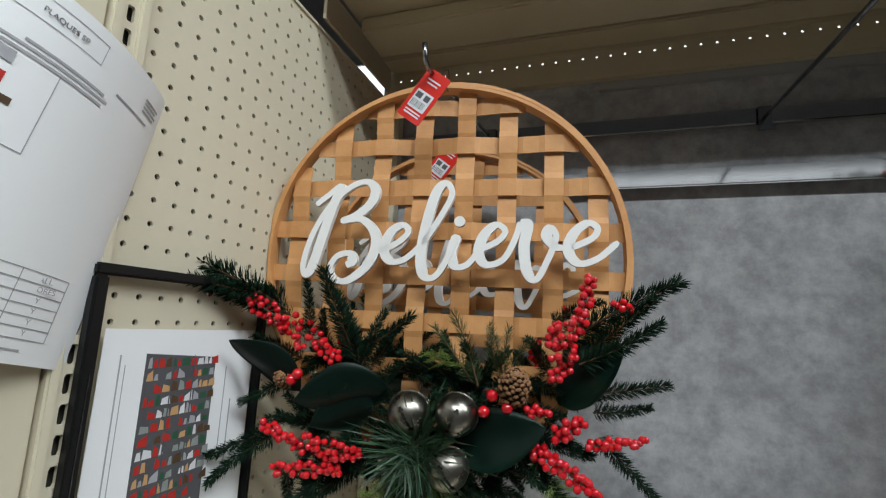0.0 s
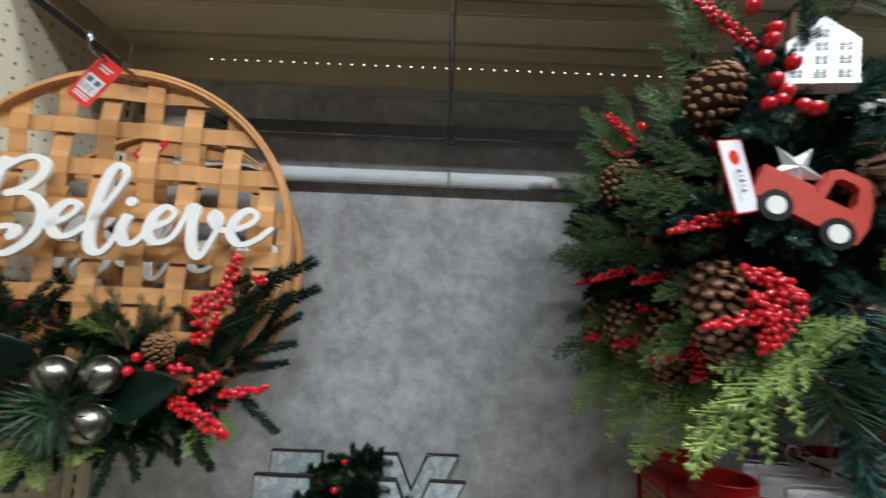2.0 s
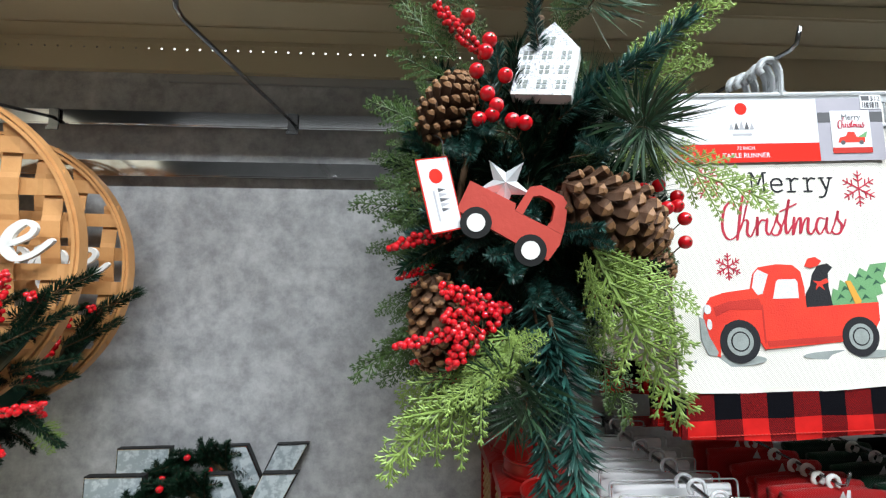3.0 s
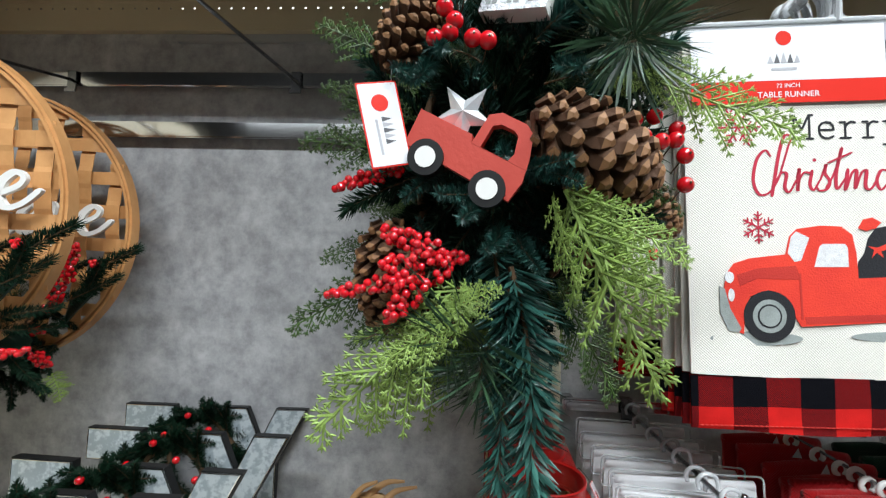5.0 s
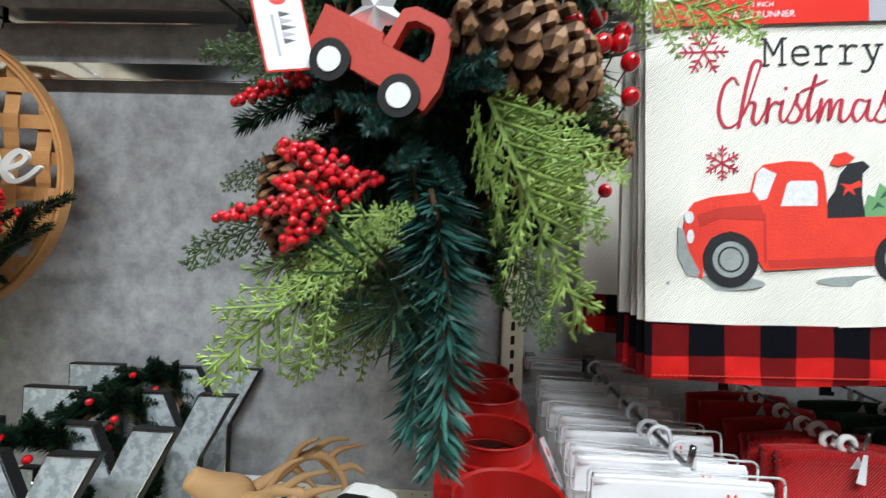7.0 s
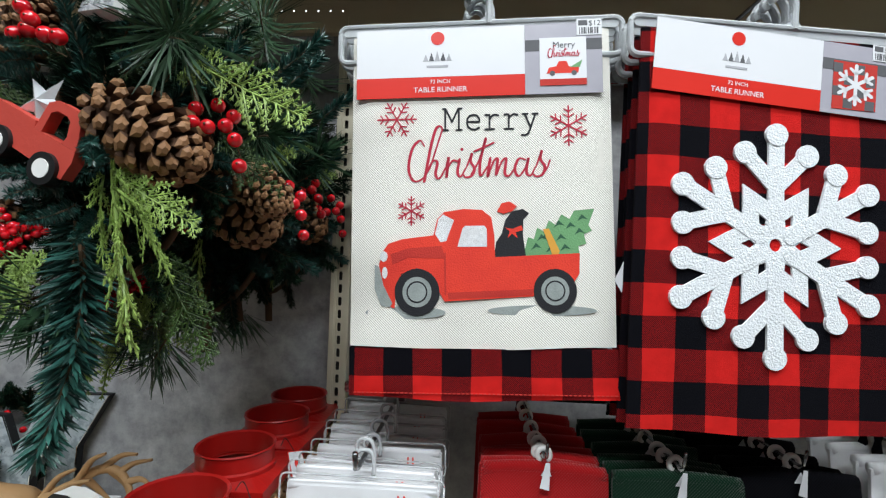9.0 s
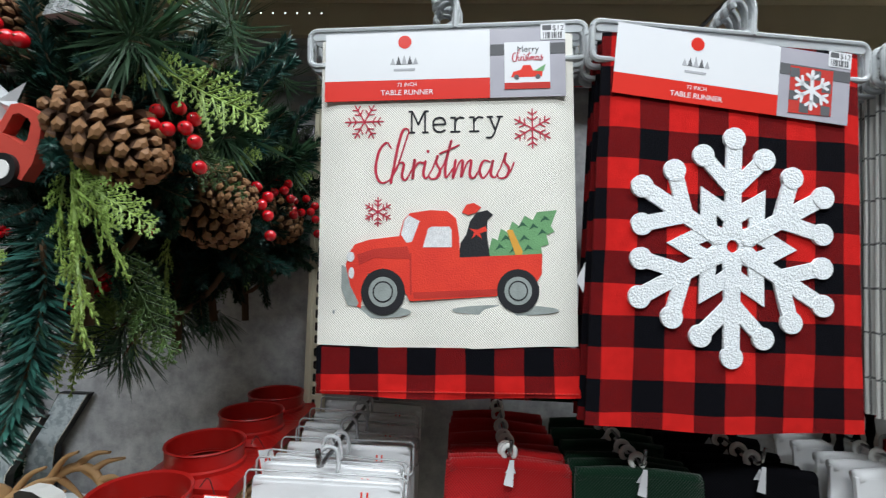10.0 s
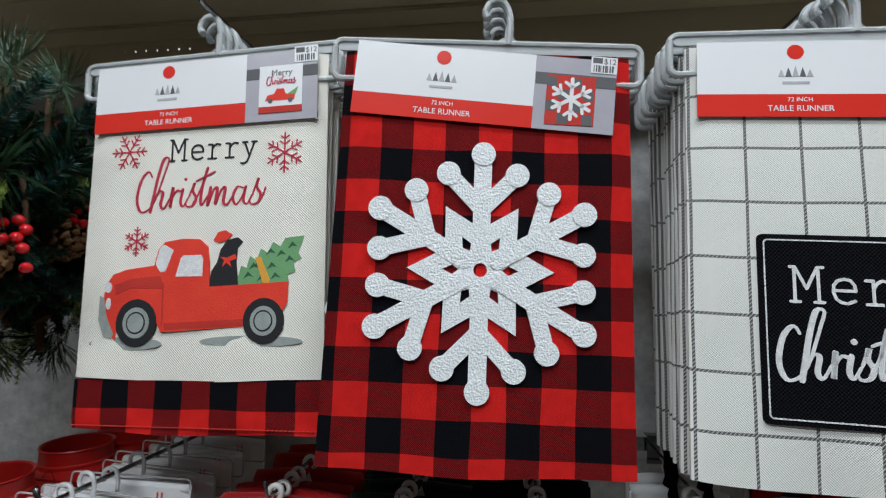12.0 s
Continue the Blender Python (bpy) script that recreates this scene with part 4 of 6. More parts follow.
    for p, q, wd, roll in (((-0.158, -0.045, -0.178), (-0.250, -0.065, -0.118), 0.060, 40), ((-0.042, -0.05, -0.166), (-0.150, -0.075, -0.185), 0.070, 65),
                           ((0.158, -0.035, -0.172), (0.226, -0.055, -0.102), 0.066, 60), ((0.040, -0.045, -0.228), (0.143, -0.075, -0.192), 0.066, 80), ((-0.06, -0.045, -0.185), (-0.135, -0.058, -0.215), 0.055, 70)):
        magnolia_leaf(w, clear(p), clear(q), wd, 0.5, roll)
    cone(w, (0.108, F - 0.022, -0.155), (0.1, -0.5, 0.85), 0.048, 0, 1.1)
    cone(w, (-0.176, F - 0.008, -0.165), (-0.2, -0.8, 0.3), 0.038, 0, 1.0)
    for c, slant in (((-0.012, -0.190), -30), ((0.044, -0.188), 25), ((0.036, -0.247), -35)):
        bell(w, (c[0], F - 0.022, c[1]), 0.0242, slant)
    return w


def thing_part(name, parent):
    ob = new(name)
    ob.empty_display_size = 0.01
    ob.parent = parent
    return ob


def bell(parent, c, r, slant):
    """A sleigh bell: a metal ball with a belt, a keyhole slot cut through it, and a dark ball for the shade inside."""
    bm = bmesh.new()
    bmesh.ops.create_uvsphere(bm, u_segments=48, v_segments=28, radius=r)
    rot = pose(0, 0, 0, 90)
    bmesh.ops.transform(bm, matrix=rot, verts=bm.verts)
    def inside(p):
        return p.y < 0 and ((abs(p.x) < r * 0.06 and abs(p.z) < r * 0.5) or Vector((p.x, 0, p.z - r * 0.5)).length < r * 0.13 or Vector((p.x, 0, p.z + r * 0.5)).length < r * 0.13)
    bmesh.ops.delete(bm, geom=[f for f in bm.faces if inside(f.calc_center_median())], context="FACES")
    for v in bm.verts:
        if abs(v.co.z) < r * 0.0:
            v.co *= 1.03
    b = part("bell", bm, M_BELL, parent, "aged silver sleigh bell with a keyhole slot", True)
    b.matrix_basis = pose(*c, 12, slant, 0)
    Bag().ball((0, 0, 0), r * 0.9, 20, 14).done("hollow", M_HOLE_SHADE, b, "", True)
    ring = [Vector((1.01 * r * math.cos(a), 0.004, 1.01 * r * math.sin(a))) for a in (2 * math.pi * i / 40 for i in range(41))]
    Bag().put(*tube_data(ring, 0.0009, 6)).done("seam", M_BELL, b, "", True)
    return b


front_wreath = basket_wreath(pose(-0.200, 0.578, 1.585, 0, 0, 7.5) @ Matrix.Scale(0.99, 4))
rear_wreath = copy_thing(front_wreath, pose(-0.236, 0.764, 1.562, 0, 1.5, 4))


def middle(ob):
    """The middle of a mesh part in its thing's own axes."""
    return ob.matrix_basis @ (sum((v.co for v in ob.data.vertices), Vector()) / len(ob.data.vertices))


# the rear wreath's sprigs are pressed flat at the side, some of them lost
for ob in [c for c in rear_wreath.children if c.name.startswith(("pine_sprig", "berry_stem")) and middle(c).x > 0.165 and middle(c).z < -0.10]:
    for piece in list(ob.children):
        bpy.data.objects.remove(piece)
    bpy.data.objects.remove(ob)
faceout(-0.196, 1.868, 0.485, 1.812)
faceout(0.272, 1.868, 0.405, 1.838, "empty chrome wire display hook clamped on the crossbar")


# ---------------------------------------------------------------- table runners on hangers
W2, TALL = 0.165, 0.466


def sheet(parent, name, mat, x0, x1, z0, z1, front, thick, seed, nx=14, nz=16, flare=0.0):
    """A folded layer of cloth: soft edges that turn back, a slightly uneven lower edge."""
    rnd = random.Random(seed)
    ph = [rnd.uniform(0, 6) for _ in range(4)]
    v, f = [], []
    for j in range(nz + 1):
        for i in range(nx + 1):
            a, b = i / nx, j / nz
            x = x0 + (x1 - x0) * a + flare * (2 * a - 1) * b
            z = z1 + (z0 - z1) * b + (0.0022 * math.sin(7 * a + ph[0]) if b > 0.97 else 0)
            e = min(a, 1 - a) * (x1 - x0)
            y = front + (0.004 * (1 - e / 0.012) ** 2 if e < 0.012 else 0) + 0.0025 * max(0, b - 0.8) / 0.2 * math.sin(11 * a + ph[1])
            v.append(Vector((x, y, z)))
    n = len(v)
    v += [q + Vector((0, thick * (0.3 + 0.7 * min(1, min(i % (nx + 1), nx - i % (nx + 1)))), 0)) for i, q in enumerate(v)]
    for j in range(nz):
        for i in range(nx):
            a = j * (nx + 1) + i
            f.append((a, a + nx + 1, a + nx + 2, a + 1))
            f.append((n + a, n + a + 1, n + a + nx + 2, n + a + nx + 1))
    for j in range(nz):
        for a in (j * (nx + 1), j * (nx + 1) + nx):
            f.append((a, a + nx + 1, n + a + nx + 1, n + a))
    for i in range(nx):
        for a in (i, nz * (nx + 1) + i):
            f.append((a, a + 1, n + a + 1, n + a))
    ob = data_part(name, v, f, mat, parent, "", True)
    ob.data.set_sharp_from_angle(angle=1.0)
    return ob


def plastic_hanger(parent, lean=0.0, hook_dx=0.0):
    """Frosted plastic hanger: a long clip bar with rounded ends and a flat open hook."""
    h = thing_part("hanger", parent)
    out = round_rect(-0.182, 0.182, -0.034, 0.014, 0.010)
    path = [Vector((x, 0.004, z)) for x, z in out]
    bar = Bag().put(*tube_data(path + [path[0]], 0.0040, 8)).slab(round_rect(-0.178, 0.178, 0.001, 0.0135, 0.005), 0.0025, 0.0055).done("clip_bar", M_PLASTIC, h, "frosted plastic clip bar", True)
    bar.data.set_sharp_from_angle(angle=0.7)
    hook = Bag()
    arc = [(0.013, 0.012), (0.014, 0.03), (0.014, 0.05), (0.006, 0.066), (-0.008, 0.066), (-0.015, 0.054), (-0.012, 0.046)]
    for dy in (0.0025, 0.0055):
        hook.tube([(x + hook_dx, dy, z) for x, z in arc], 0.0042, 8, 4)
    hook.slab([(hook_dx - 0.012, 0.010), (hook_dx + 0.030, 0.010), (hook_dx + 0.019, 0.022), (hook_dx + 0.017, 0.034), (hook_dx + 0.010, 0.034), (hook_dx + 0.008, 0.022)], 0.0025, 0.0058)
    hook.done("hook", M_PLASTIC, h, "frosted plastic hook", True).data.set_sharp_from_angle(angle=0.7)
    h.matrix_basis = pose(0, 0, 0, 0, lean, 0)
    return h


def header_card(parent, inset, m):
    """The printed card round the top: white field, red band, a small picture of the cloth, a price sticker."""
    c = thing_part("header_card", parent)
    c.matrix_basis = m
    F = -0.0035
    Bag().slab([(-0.155, -0.062), (0.054, -0.062), (0.054, 0.0), (-0.155, 0.0)], F, F + 0.0008).done("white_field", M_CARD, c, "glossy white card")
    Bag().slab([(-0.155, -0.088), (0.054, -0.088), (0.054, -0.0622), (-0.155, -0.0622)], F, F + 0.0008).done("red_band", M_REDCARD, c, "glossy red band")
    Bag().slab([(0.0542, -0.088), (0.147, -0.088), (0.147, 0.0), (0.0542, 0.0)], F, F + 0.0008).done("photo_field", M_GREYCARD, c, "lilac grey photo field")
    Bag().slab([(0.0545, -0.034), (0.147, -0.034), (0.147, -0.020), (0.0545, -0.020)], F - 0.0003, F).done("photo_stripe", M_INK, c)
    lettering("print", "TABLE RUNNER", 0.0094, -0.050, F - 0.0002, -0.0815, M_CARD, c, 0.0001)
    lettering("print", "72 INCH", 0.0068, -0.050, F - 0.0002, -0.0705, M_CARD, c, 0.0001)
    Bag().slab(disc(-0.053, -0.013, 0.0085), F - 0.0003, F).done("logo_disc", M_REDCARD, c, "red printed disc")
    for i in range(5):
        x, h = -0.068 + i * 0.0072, (0.009, 0.011, 0.013, 0.011, 0.009)[i]
        Bag().slab([(x - 0.0033, -0.042), (x + 0.0033, -0.042), (x, -0.042 + h)], F - 0.0003, F).done("logo_tree", (M_INKL, M_INK, M_INKL, M_INK, M_INKL)[i], c)
    Bag().slab([(-0.067, -0.0505), (-0.040, -0.0505), (-0.040, -0.0475), (-0.067, -0.0475)], F - 0.0003, F).done("logo_bar", M_INKL, c)
    st = Bag().slab([(0.117, -0.016), (0.147, -0.016), (0.147, 0.004), (0.117, 0.004)], F - 0.0006, F - 0.0003).done("price_sticker", M_CARD, c, "white price sticker")
    lettering("print", "$12", 0.0095, 0.1385, F - 0.0007, -0.0045, M_INK, st, 0.0001)
    b = Bag()
    for i in range(9):
        b.slab([(0.120 + i * 0.0026, -0.0145), (0.1210 + i * 0.0026 + 0.0006 * (i % 3), -0.0145), (0.1210 + i * 0.0026 + 0.0006 * (i % 3), -0.0065), (0.120 + i * 0.0026, -0.0065)], F - 0.0008, F - 0.0006)
    b.slab([(0.119, -0.004), (0.130, -0.004), (0.130, 0.0025), (0.119, 0.0025)], F - 0.0008, F - 0.0006)
    b.done("barcode", M_INK, st)
    inset(c, F - 0.0004)
    return c


def snowflake_lines(parent, cx, cz, R, F, mat, k=0.0011, turn=30):
    b = Bag()
    for i in range(6):
        a = radians(60 * i + turn)
        ux, uz = math.cos(a), math.sin(a)
        y = F - 0.00004 * i
        b.slab(capsule(cx, cz, cx + ux * R, cz + uz * R, k), y, F + 0.0004)
        for t, l in ((0.42, 0.30), (0.70, 0.26)):
            for sg in (-1, 1):
                a2 = a + sg * radians(55)
                b.slab(capsule(cx + ux * R * t, cz + uz * R * t, cx + ux * R * t + math.cos(a2) * R * l, cz + uz * R * t + math.sin(a2) * R * l, k * 0.85), y - 0.00002 * (sg + 2), F + 0.0004)
    return b.done("printed_snowflake", mat, parent, "printed crimson snowflake")


def script_word(parent, x0, x1, z_mid, F, mat, thin, thick, table=SCRIPT_CHRISTMAS, lo=240, hi=638, mid=125, name="printed_script", label=""):
    b = Bag()
    s = (x1 - x0) / (hi - lo)
    for pts in table.values():
        stroke(b, [(px, pz) for px, pz in pts], thin, thick, F, F + 0.0005, s, -(lo + hi) / 2, -mid)
    b.slab(disc((392 - (lo + hi) / 2) * s, -(108 - mid) * s, thick * 0.55, n=12), F - 0.0001, F + 0.0005)
    ob = b.done(name, mat, parent, label)
    ob.location = ((x0 + x1) / 2, 0, z_mid)
    return ob


TYPE_MERRY = (
    ((0, 0), (26, 0)), ((12, 0), (12, 100)), ((0, 100), (14, 100), (45, 38), (76, 100), (92, 100)), ((78, 100), (78, 0)), ((66, 0), (92, 0)),
    ((118, 36), (178, 36), (176, 52), (164, 66), (148, 69), (130, 64), (119, 50), (118, 30), (124, 12), (138, 2), (156, 0), (176, 8)),
    ((206, 67), (226, 67), (226, 0)), ((206, 0), (248, 0)), ((226, 44), (236, 60), (250, 68), (268, 64)),
    ((298, 67), (318, 67), (318, 0)), ((298, 0), (340, 0)), ((318, 44), (328, 60), (342, 68), (360, 64)),
    ((384, 67), (408, 67)), ((432, 67), (456, 67)), ((395, 67), (422, 2)), ((445, 67), (418, -8), (408, -26), (394, -32), (380, -30)),
)


def slab_word(parent, x0, x1, z, cap, F, mat, wide, name, label):
    """The word Merry in an even typewriter line with slab feet; z is its base line, cap its capital height."""
    b = Bag()
    kx, kz = (x1 - x0) / 456, cap / 100
    n = 0
    for line in TYPE_MERRY:
        for a, c in zip(line, line[1:]):
            n += 1
            b.slab(capsule(x0 + a[0] * kx, z + a[1] * kz, x0 + c[0] * kx, z + c[1] * kz, wide / 2, n=4), F - 0.00003 * (n % 7), F + 0.0005)
    return b.done(name, mat, parent, label)


def truck_print(r, kx, kz, ox, oz, F, small=False):
    """The printed picture: a red pick-up with a fir tree in its bed; shapes in their own units, kx by kz metres each."""
    def shape(name, pts, mat, lift, label="", on=r):
        return Bag().slab([((x + ox) * kx, -(z + oz) * kz) for x, z in pts], F - 0.00025 * lift, F + 0.0003).done(name, mat, on, label)
    def ell(x, z, rx, rz):
        return [(a, b) for a, b in disc(x, z, rx, rz)]
    if not small:
        shape("printed_shadow", ell(695, 552, 72, 11), M_PGREY, 1)
        shape("printed_shadow", ell(934, 548, 94, 9), M_PGREY, 1)
    shape("printed_tree", [(903, 456), (912, 424), (922, 428), (928, 408), (940, 416), (948, 396), (960, 404), (970, 386), (984, 394), (992, 380), (1027, 377), (1016, 404), (1022, 414), (1008, 420), (1012, 436), (998, 440), (1001, 456)], M_PGREEN, 1, "printed green fir tree")
    if not small:
        for i, (x, z) in enumerate(((925, 440), (945, 420), (950, 445), (968, 425), (975, 442), (985, 405), (1000, 415), (965, 402), (1005, 392), (935, 425))):
            shape("printed_bough", [(x - 8, z + 6), (x, z - 6), (x + 10, z + 3), (x + 1, z + 1)], M_PGREEND, 2)
        shape("printed_strap", [(938, 411), (948, 410), (966, 448), (964, 456), (954, 456)], M_PORANGE, 3)
    shape("printed_cargo", [(852, 458), (856, 432), (866, 418), (872, 396), (884, 380), (904, 376), (914, 384), (904, 394), (903, 420), (908, 458)], M_PBLACK, 2, "printed black rounded shape")
    if not small:
        shape("printed_cap", [(858, 380), (866, 366), (880, 363), (893, 371), (884, 380), (870, 384)], M_PRED, 3)
        shape("printed_bow", [(872, 408), (886, 410), (900, 404), (904, 412), (890, 416), (894, 426), (884, 418), (876, 426), (880, 414)], M_PRED, 3)
    body = [(655, 446), (664, 434), (690, 426), (745, 420), (752, 392), (764, 380), (800, 375), (832, 377), (848, 390), (853, 420), (854, 458), (1000, 452), (999, 486), (990, 500), (960, 480), (930, 492), (920, 524), (765, 533), (757, 520), (748, 492), (716, 476), (688, 486), (678, 512), (676, 545), (656, 538), (648, 500), (648, 468)]
    shape("printed_truck", body, M_PRED, 4, "printed red pick-up truck")
    if not small:
        shape("printed_fender", [(668, 452), (700, 442), (760, 438), (766, 460), (700, 458), (672, 470)], M_PREDD, 5)
        shape("printed_sill", [(770, 518), (920, 512), (918, 522), (772, 529)], M_PREDD, 5)
        shape("printed_door_line", [(764, 450), (767, 450), (768, 522), (765, 522)], M_PREDD, 5)
        shape("printed_bumper", [(640, 470), (648, 474), (656, 506), (672, 536), (668, 543), (652, 540), (640, 512)], M_PGREY, 5)
        shape("printed_headlamp", ell(656, 456, 7, 9), M_THREAD, 6)
        shape("printed_headlamp", ell(658, 484, 5, 10), M_THREAD, 6)
    shape("printed_window", [(788, 440), (797, 408), (802, 404), (836, 404), (840, 410), (840, 440)], M_THREAD, 5, "printed white cab window")
    shape("printed_windscreen", [(748, 418), (754, 392), (762, 384), (782, 394), (768, 430), (758, 432)], M_THREAD, 5)
    for x, z, q in ((716, 517, 40), (957, 515, 37)):
        shape("printed_tyre", ell(x, z, q, q), M_PBLACK, 6)
        shape("printed_rim", ell(x, z, q * 0.65, q * 0.65), M_PGREY, 7)
        if not small:
            shape("printed_hub_ring", ell(x, z, q * 0.47, q * 0.47), M_PBLACK, 8)
            shape("printed_hub", ell(x, z, q * 0.40, q * 0.40), M_PGREY, 9)


def truck_runner(at, printed=True, hem=0.062):
    r = thing("table_runner", "natural cotton table runner printed with a red truck above plaid hem", "table runner", "truck table runners on one hook", at=at)
    sheet(r, "cloth", M_RUNNER, -W2, W2, -TALL + hem, 0.0, 0.0, 0.009, 3)
    sheet(r, "plaid_border", M_PLAIDHEM, -W2 - 0.001, W2 + 0.001, -TALL, -TALL + hem - 0.0005, -0.0008, 0.010, 4, 20, 8)
    stitch = Bag()
    for i in range(60):
        x = -W2 + 0.006 + i * 0.0054
        stitch.slab([(x, -TALL + 0.0070), (x + 0.0032, -TALL + 0.0070), (x + 0.0032, -TALL + 0.0077), (x, -TALL + 0.0077)], -0.0040, -0.0005)
    stitch.done("stitching", M_PREDD, r)
    plastic_hanger(r)
    if printed:
        F = -0.0006

        def inset(c, f):
            p = Bag().slab([(0.072, -0.078), (0.128, -0.078), (0.128, -0.018), (0.072, -0.018)], f - 0.0002, f).done("photo", M_CARD, c, "small photo of the runner")
            Bag().slab([(0.072, -0.078), (0.128, -0.078), (0.128, -0.070), (0.072, -0.070)], f - 0.0004, f - 0.0002).done("photo_hem", M_PREDD, p)
            mini = thing_part("photo_truck", c)
            Bag().slab([(0.080, -0.063), (0.083, -0.056), (0.092, -0.054), (0.095, -0.048), (0.104, -0.048), (0.107, -0.055), (0.119, -0.056), (0.118, -0.063)], f - 0.0004, f - 0.0002).done("photo_body", M_PRED, mini)
            Bag().slab([(0.108, -0.056), (0.120, -0.056), (0.123, -0.047)], f - 0.0005, f - 0.0003).done("photo_tree", M_PGREEN, mini)
            for x in (0.087, 0.113):
                Bag().slab(disc(x, -0.063, 0.0032, n=12), f - 0.0006, f - 0.0004).done("photo_wheel", M_INK, mini)
            lettering("print", "Merry", 0.011, 0.101, f - 0.0004, -0.031, M_INK, p, 0.0001)
            script_word(p, 0.082, 0.120, -0.036, f - 0.0003, M_PCRIM, 0.0006, 0.0013, name="photo_script")

        header_card(r, inset, pose(0.002, 0, 0.005, 0, 0, 0) @ Matrix.Scale(1.035, 4))
        slab_word(r, -0.0468, 0.0734, -0.1286, 0.0278, F, M_PBLACK, 0.0024, "printed_word", "printed word Merry")
        script_word(r, -0.0906, 0.0880, -0.1615, F, M_PCRIM, 0.0021, 0.0036, label="printed crimson script word Christmas")
        for cx, cz, R, turn in ((-0.106, -0.113, 0.025, 0), (0.1115, -0.1265, 0.0255, 30), (-0.087, -0.232, 0.0185, 30)):
            snowflake_lines(r, cx, cz, R, F, M_PCRIM, 0.0009, turn)
        truck_print(r, 0.000707, 0.000733, -828.2, -60.5, F)
        Bag().slab([(0.164, -0.32), (0.176, -0.296), (0.186, -0.300), (0.172, -0.335)], 0.004, 0.0046).done("care_label", M_CARD, r, "small white care label")
    return r


def plaid_runner(at, printed=True):
    r = thing("table_runner", "red and black plaid table runner with white chenille snowflake", "table runner", "plaid table runners on one hook", at=at)
    sheet(r, "cloth", M_PLAID, -W2 - 0.003, W2 + 0.003, -TALL - 0.014, 0.0, 0.0, 0.010, 8, 18, 22, 0.007)
    plastic_hanger(r, 0.0, 0.012)
    if printed:
        fl = Bag()
        CZ, CX, F = -0.2575, -0.0005, -0.0030
        for i in range(6):
            a = radians(60 * i + 90)
            u, v = (math.cos(a), math.sin(a)), (-math.sin(a), math.cos(a))
            def at2(rad, side):
                return (CX + (u[0] * rad + v[0] * side) * 0.915, CZ + (u[1] * rad + v[1] * side) * 0.915)
            fl.slab(capsule(*at2(0.024, 0), *at2(0.146, 0), 0.0100), F - 0.0001 * i, 0.001)
            fl.slab(disc(*at2(0.146, 0), 0.0138), F - 0.0001 * i - 0.0009, 0.001)
            for sg in (-1, 1):
                fl.slab(capsule(*at2(0.076, 0), *at2(0.118, sg * 0.041), 0.0094), F - 0.0001 * i - 0.00005 - 0.00002 * sg, 0.001)
                fl.slab(disc(*at2(0.120, sg * 0.043), 0.0136), F - 0.0001 * i - 0.0008 - 0.00002 * sg, 0.001)
            b = a + radians(30)
            def ray2(rad, off):
                return (CX + math.cos(b + off) * rad * 0.94, CZ + math.sin(b + off) * rad * 0.94)
            outer = [ray2(0.015, 0), ray2(0.052, -0.45), ray2(0.088, 0), ray2(0.052, 0.45)]
            inner = [ray2(0.026, 0), ray2(0.034, -0.17), ray2(0.046, 0), ray2(0.034, 0.17)]
            for j in range(4):
                fl.slab([outer[j], outer[(j + 1) % 4], inner[(j + 1) % 4], inner[j]], F + 0.0006 - 0.00003 * j, 0.001)
        for i in range(18):
            a, b = 2 * math.pi * i / 18, 2 * math.pi * (i + 1) / 18
            fl.slab([(CX + q * math.cos(c), CZ + q * math.sin(c)) for q, c in ((0.0078, a), (0.024, a), (0.024, b), (0.0078, b))], F + 0.0003, 0.001)
        fl.done("snowflake", M_CHENILLE, r, "white looped chenille snowflake")

        def inset(c, f):
            p = Bag().slab([(0.068, -0.082), (0.124, -0.080), (0.124, -0.022), (0.068, -0.022)], f - 0.0002, f).done("photo", M_PREDD, c, "small photo of the runner")
            for i in range(4):
                for j in range(4):
                    if (i + j) % 2:
                        x, z = 0.068 + i * 0.014, -0.080 + j * 0.0145
                        Bag().slab([(x, z), (x + 0.012, z), (x + 0.012, z + 0.012), (x, z + 0.012)], f - 0.0003, f - 0.0002).done("photo_check", M_INK, p)
            s = Bag()
            for i in range(6):
                a = radians(60 * i + 90)
                s.slab(capsule(0.097, -0.05, 0.097 + math.cos(a) * 0.024, -0.05 + math.sin(a) * 0.024, 0.0022), f - 0.0005 - 0.00002 * i, f - 0.0003)
                for sg in (-1, 1):
                    x, z = 0.097 + math.cos(a) * 0.014, -0.05 + math.sin(a) * 0.014
                    s.slab(capsule(x, z, x + math.cos(a + sg * 0.9) * 0.009, z + math.sin(a + sg * 0.9) * 0.009, 0.0018), f - 0.0005 - 0.00002 * i, f - 0.0003)
            s.done("photo_snowflake", M_CARD, p)

        header_card(r, inset, pose(0.004, 0, 0.001, 0, 3.6, 0) @ Matrix.Scale(1.01, 4))
    return r


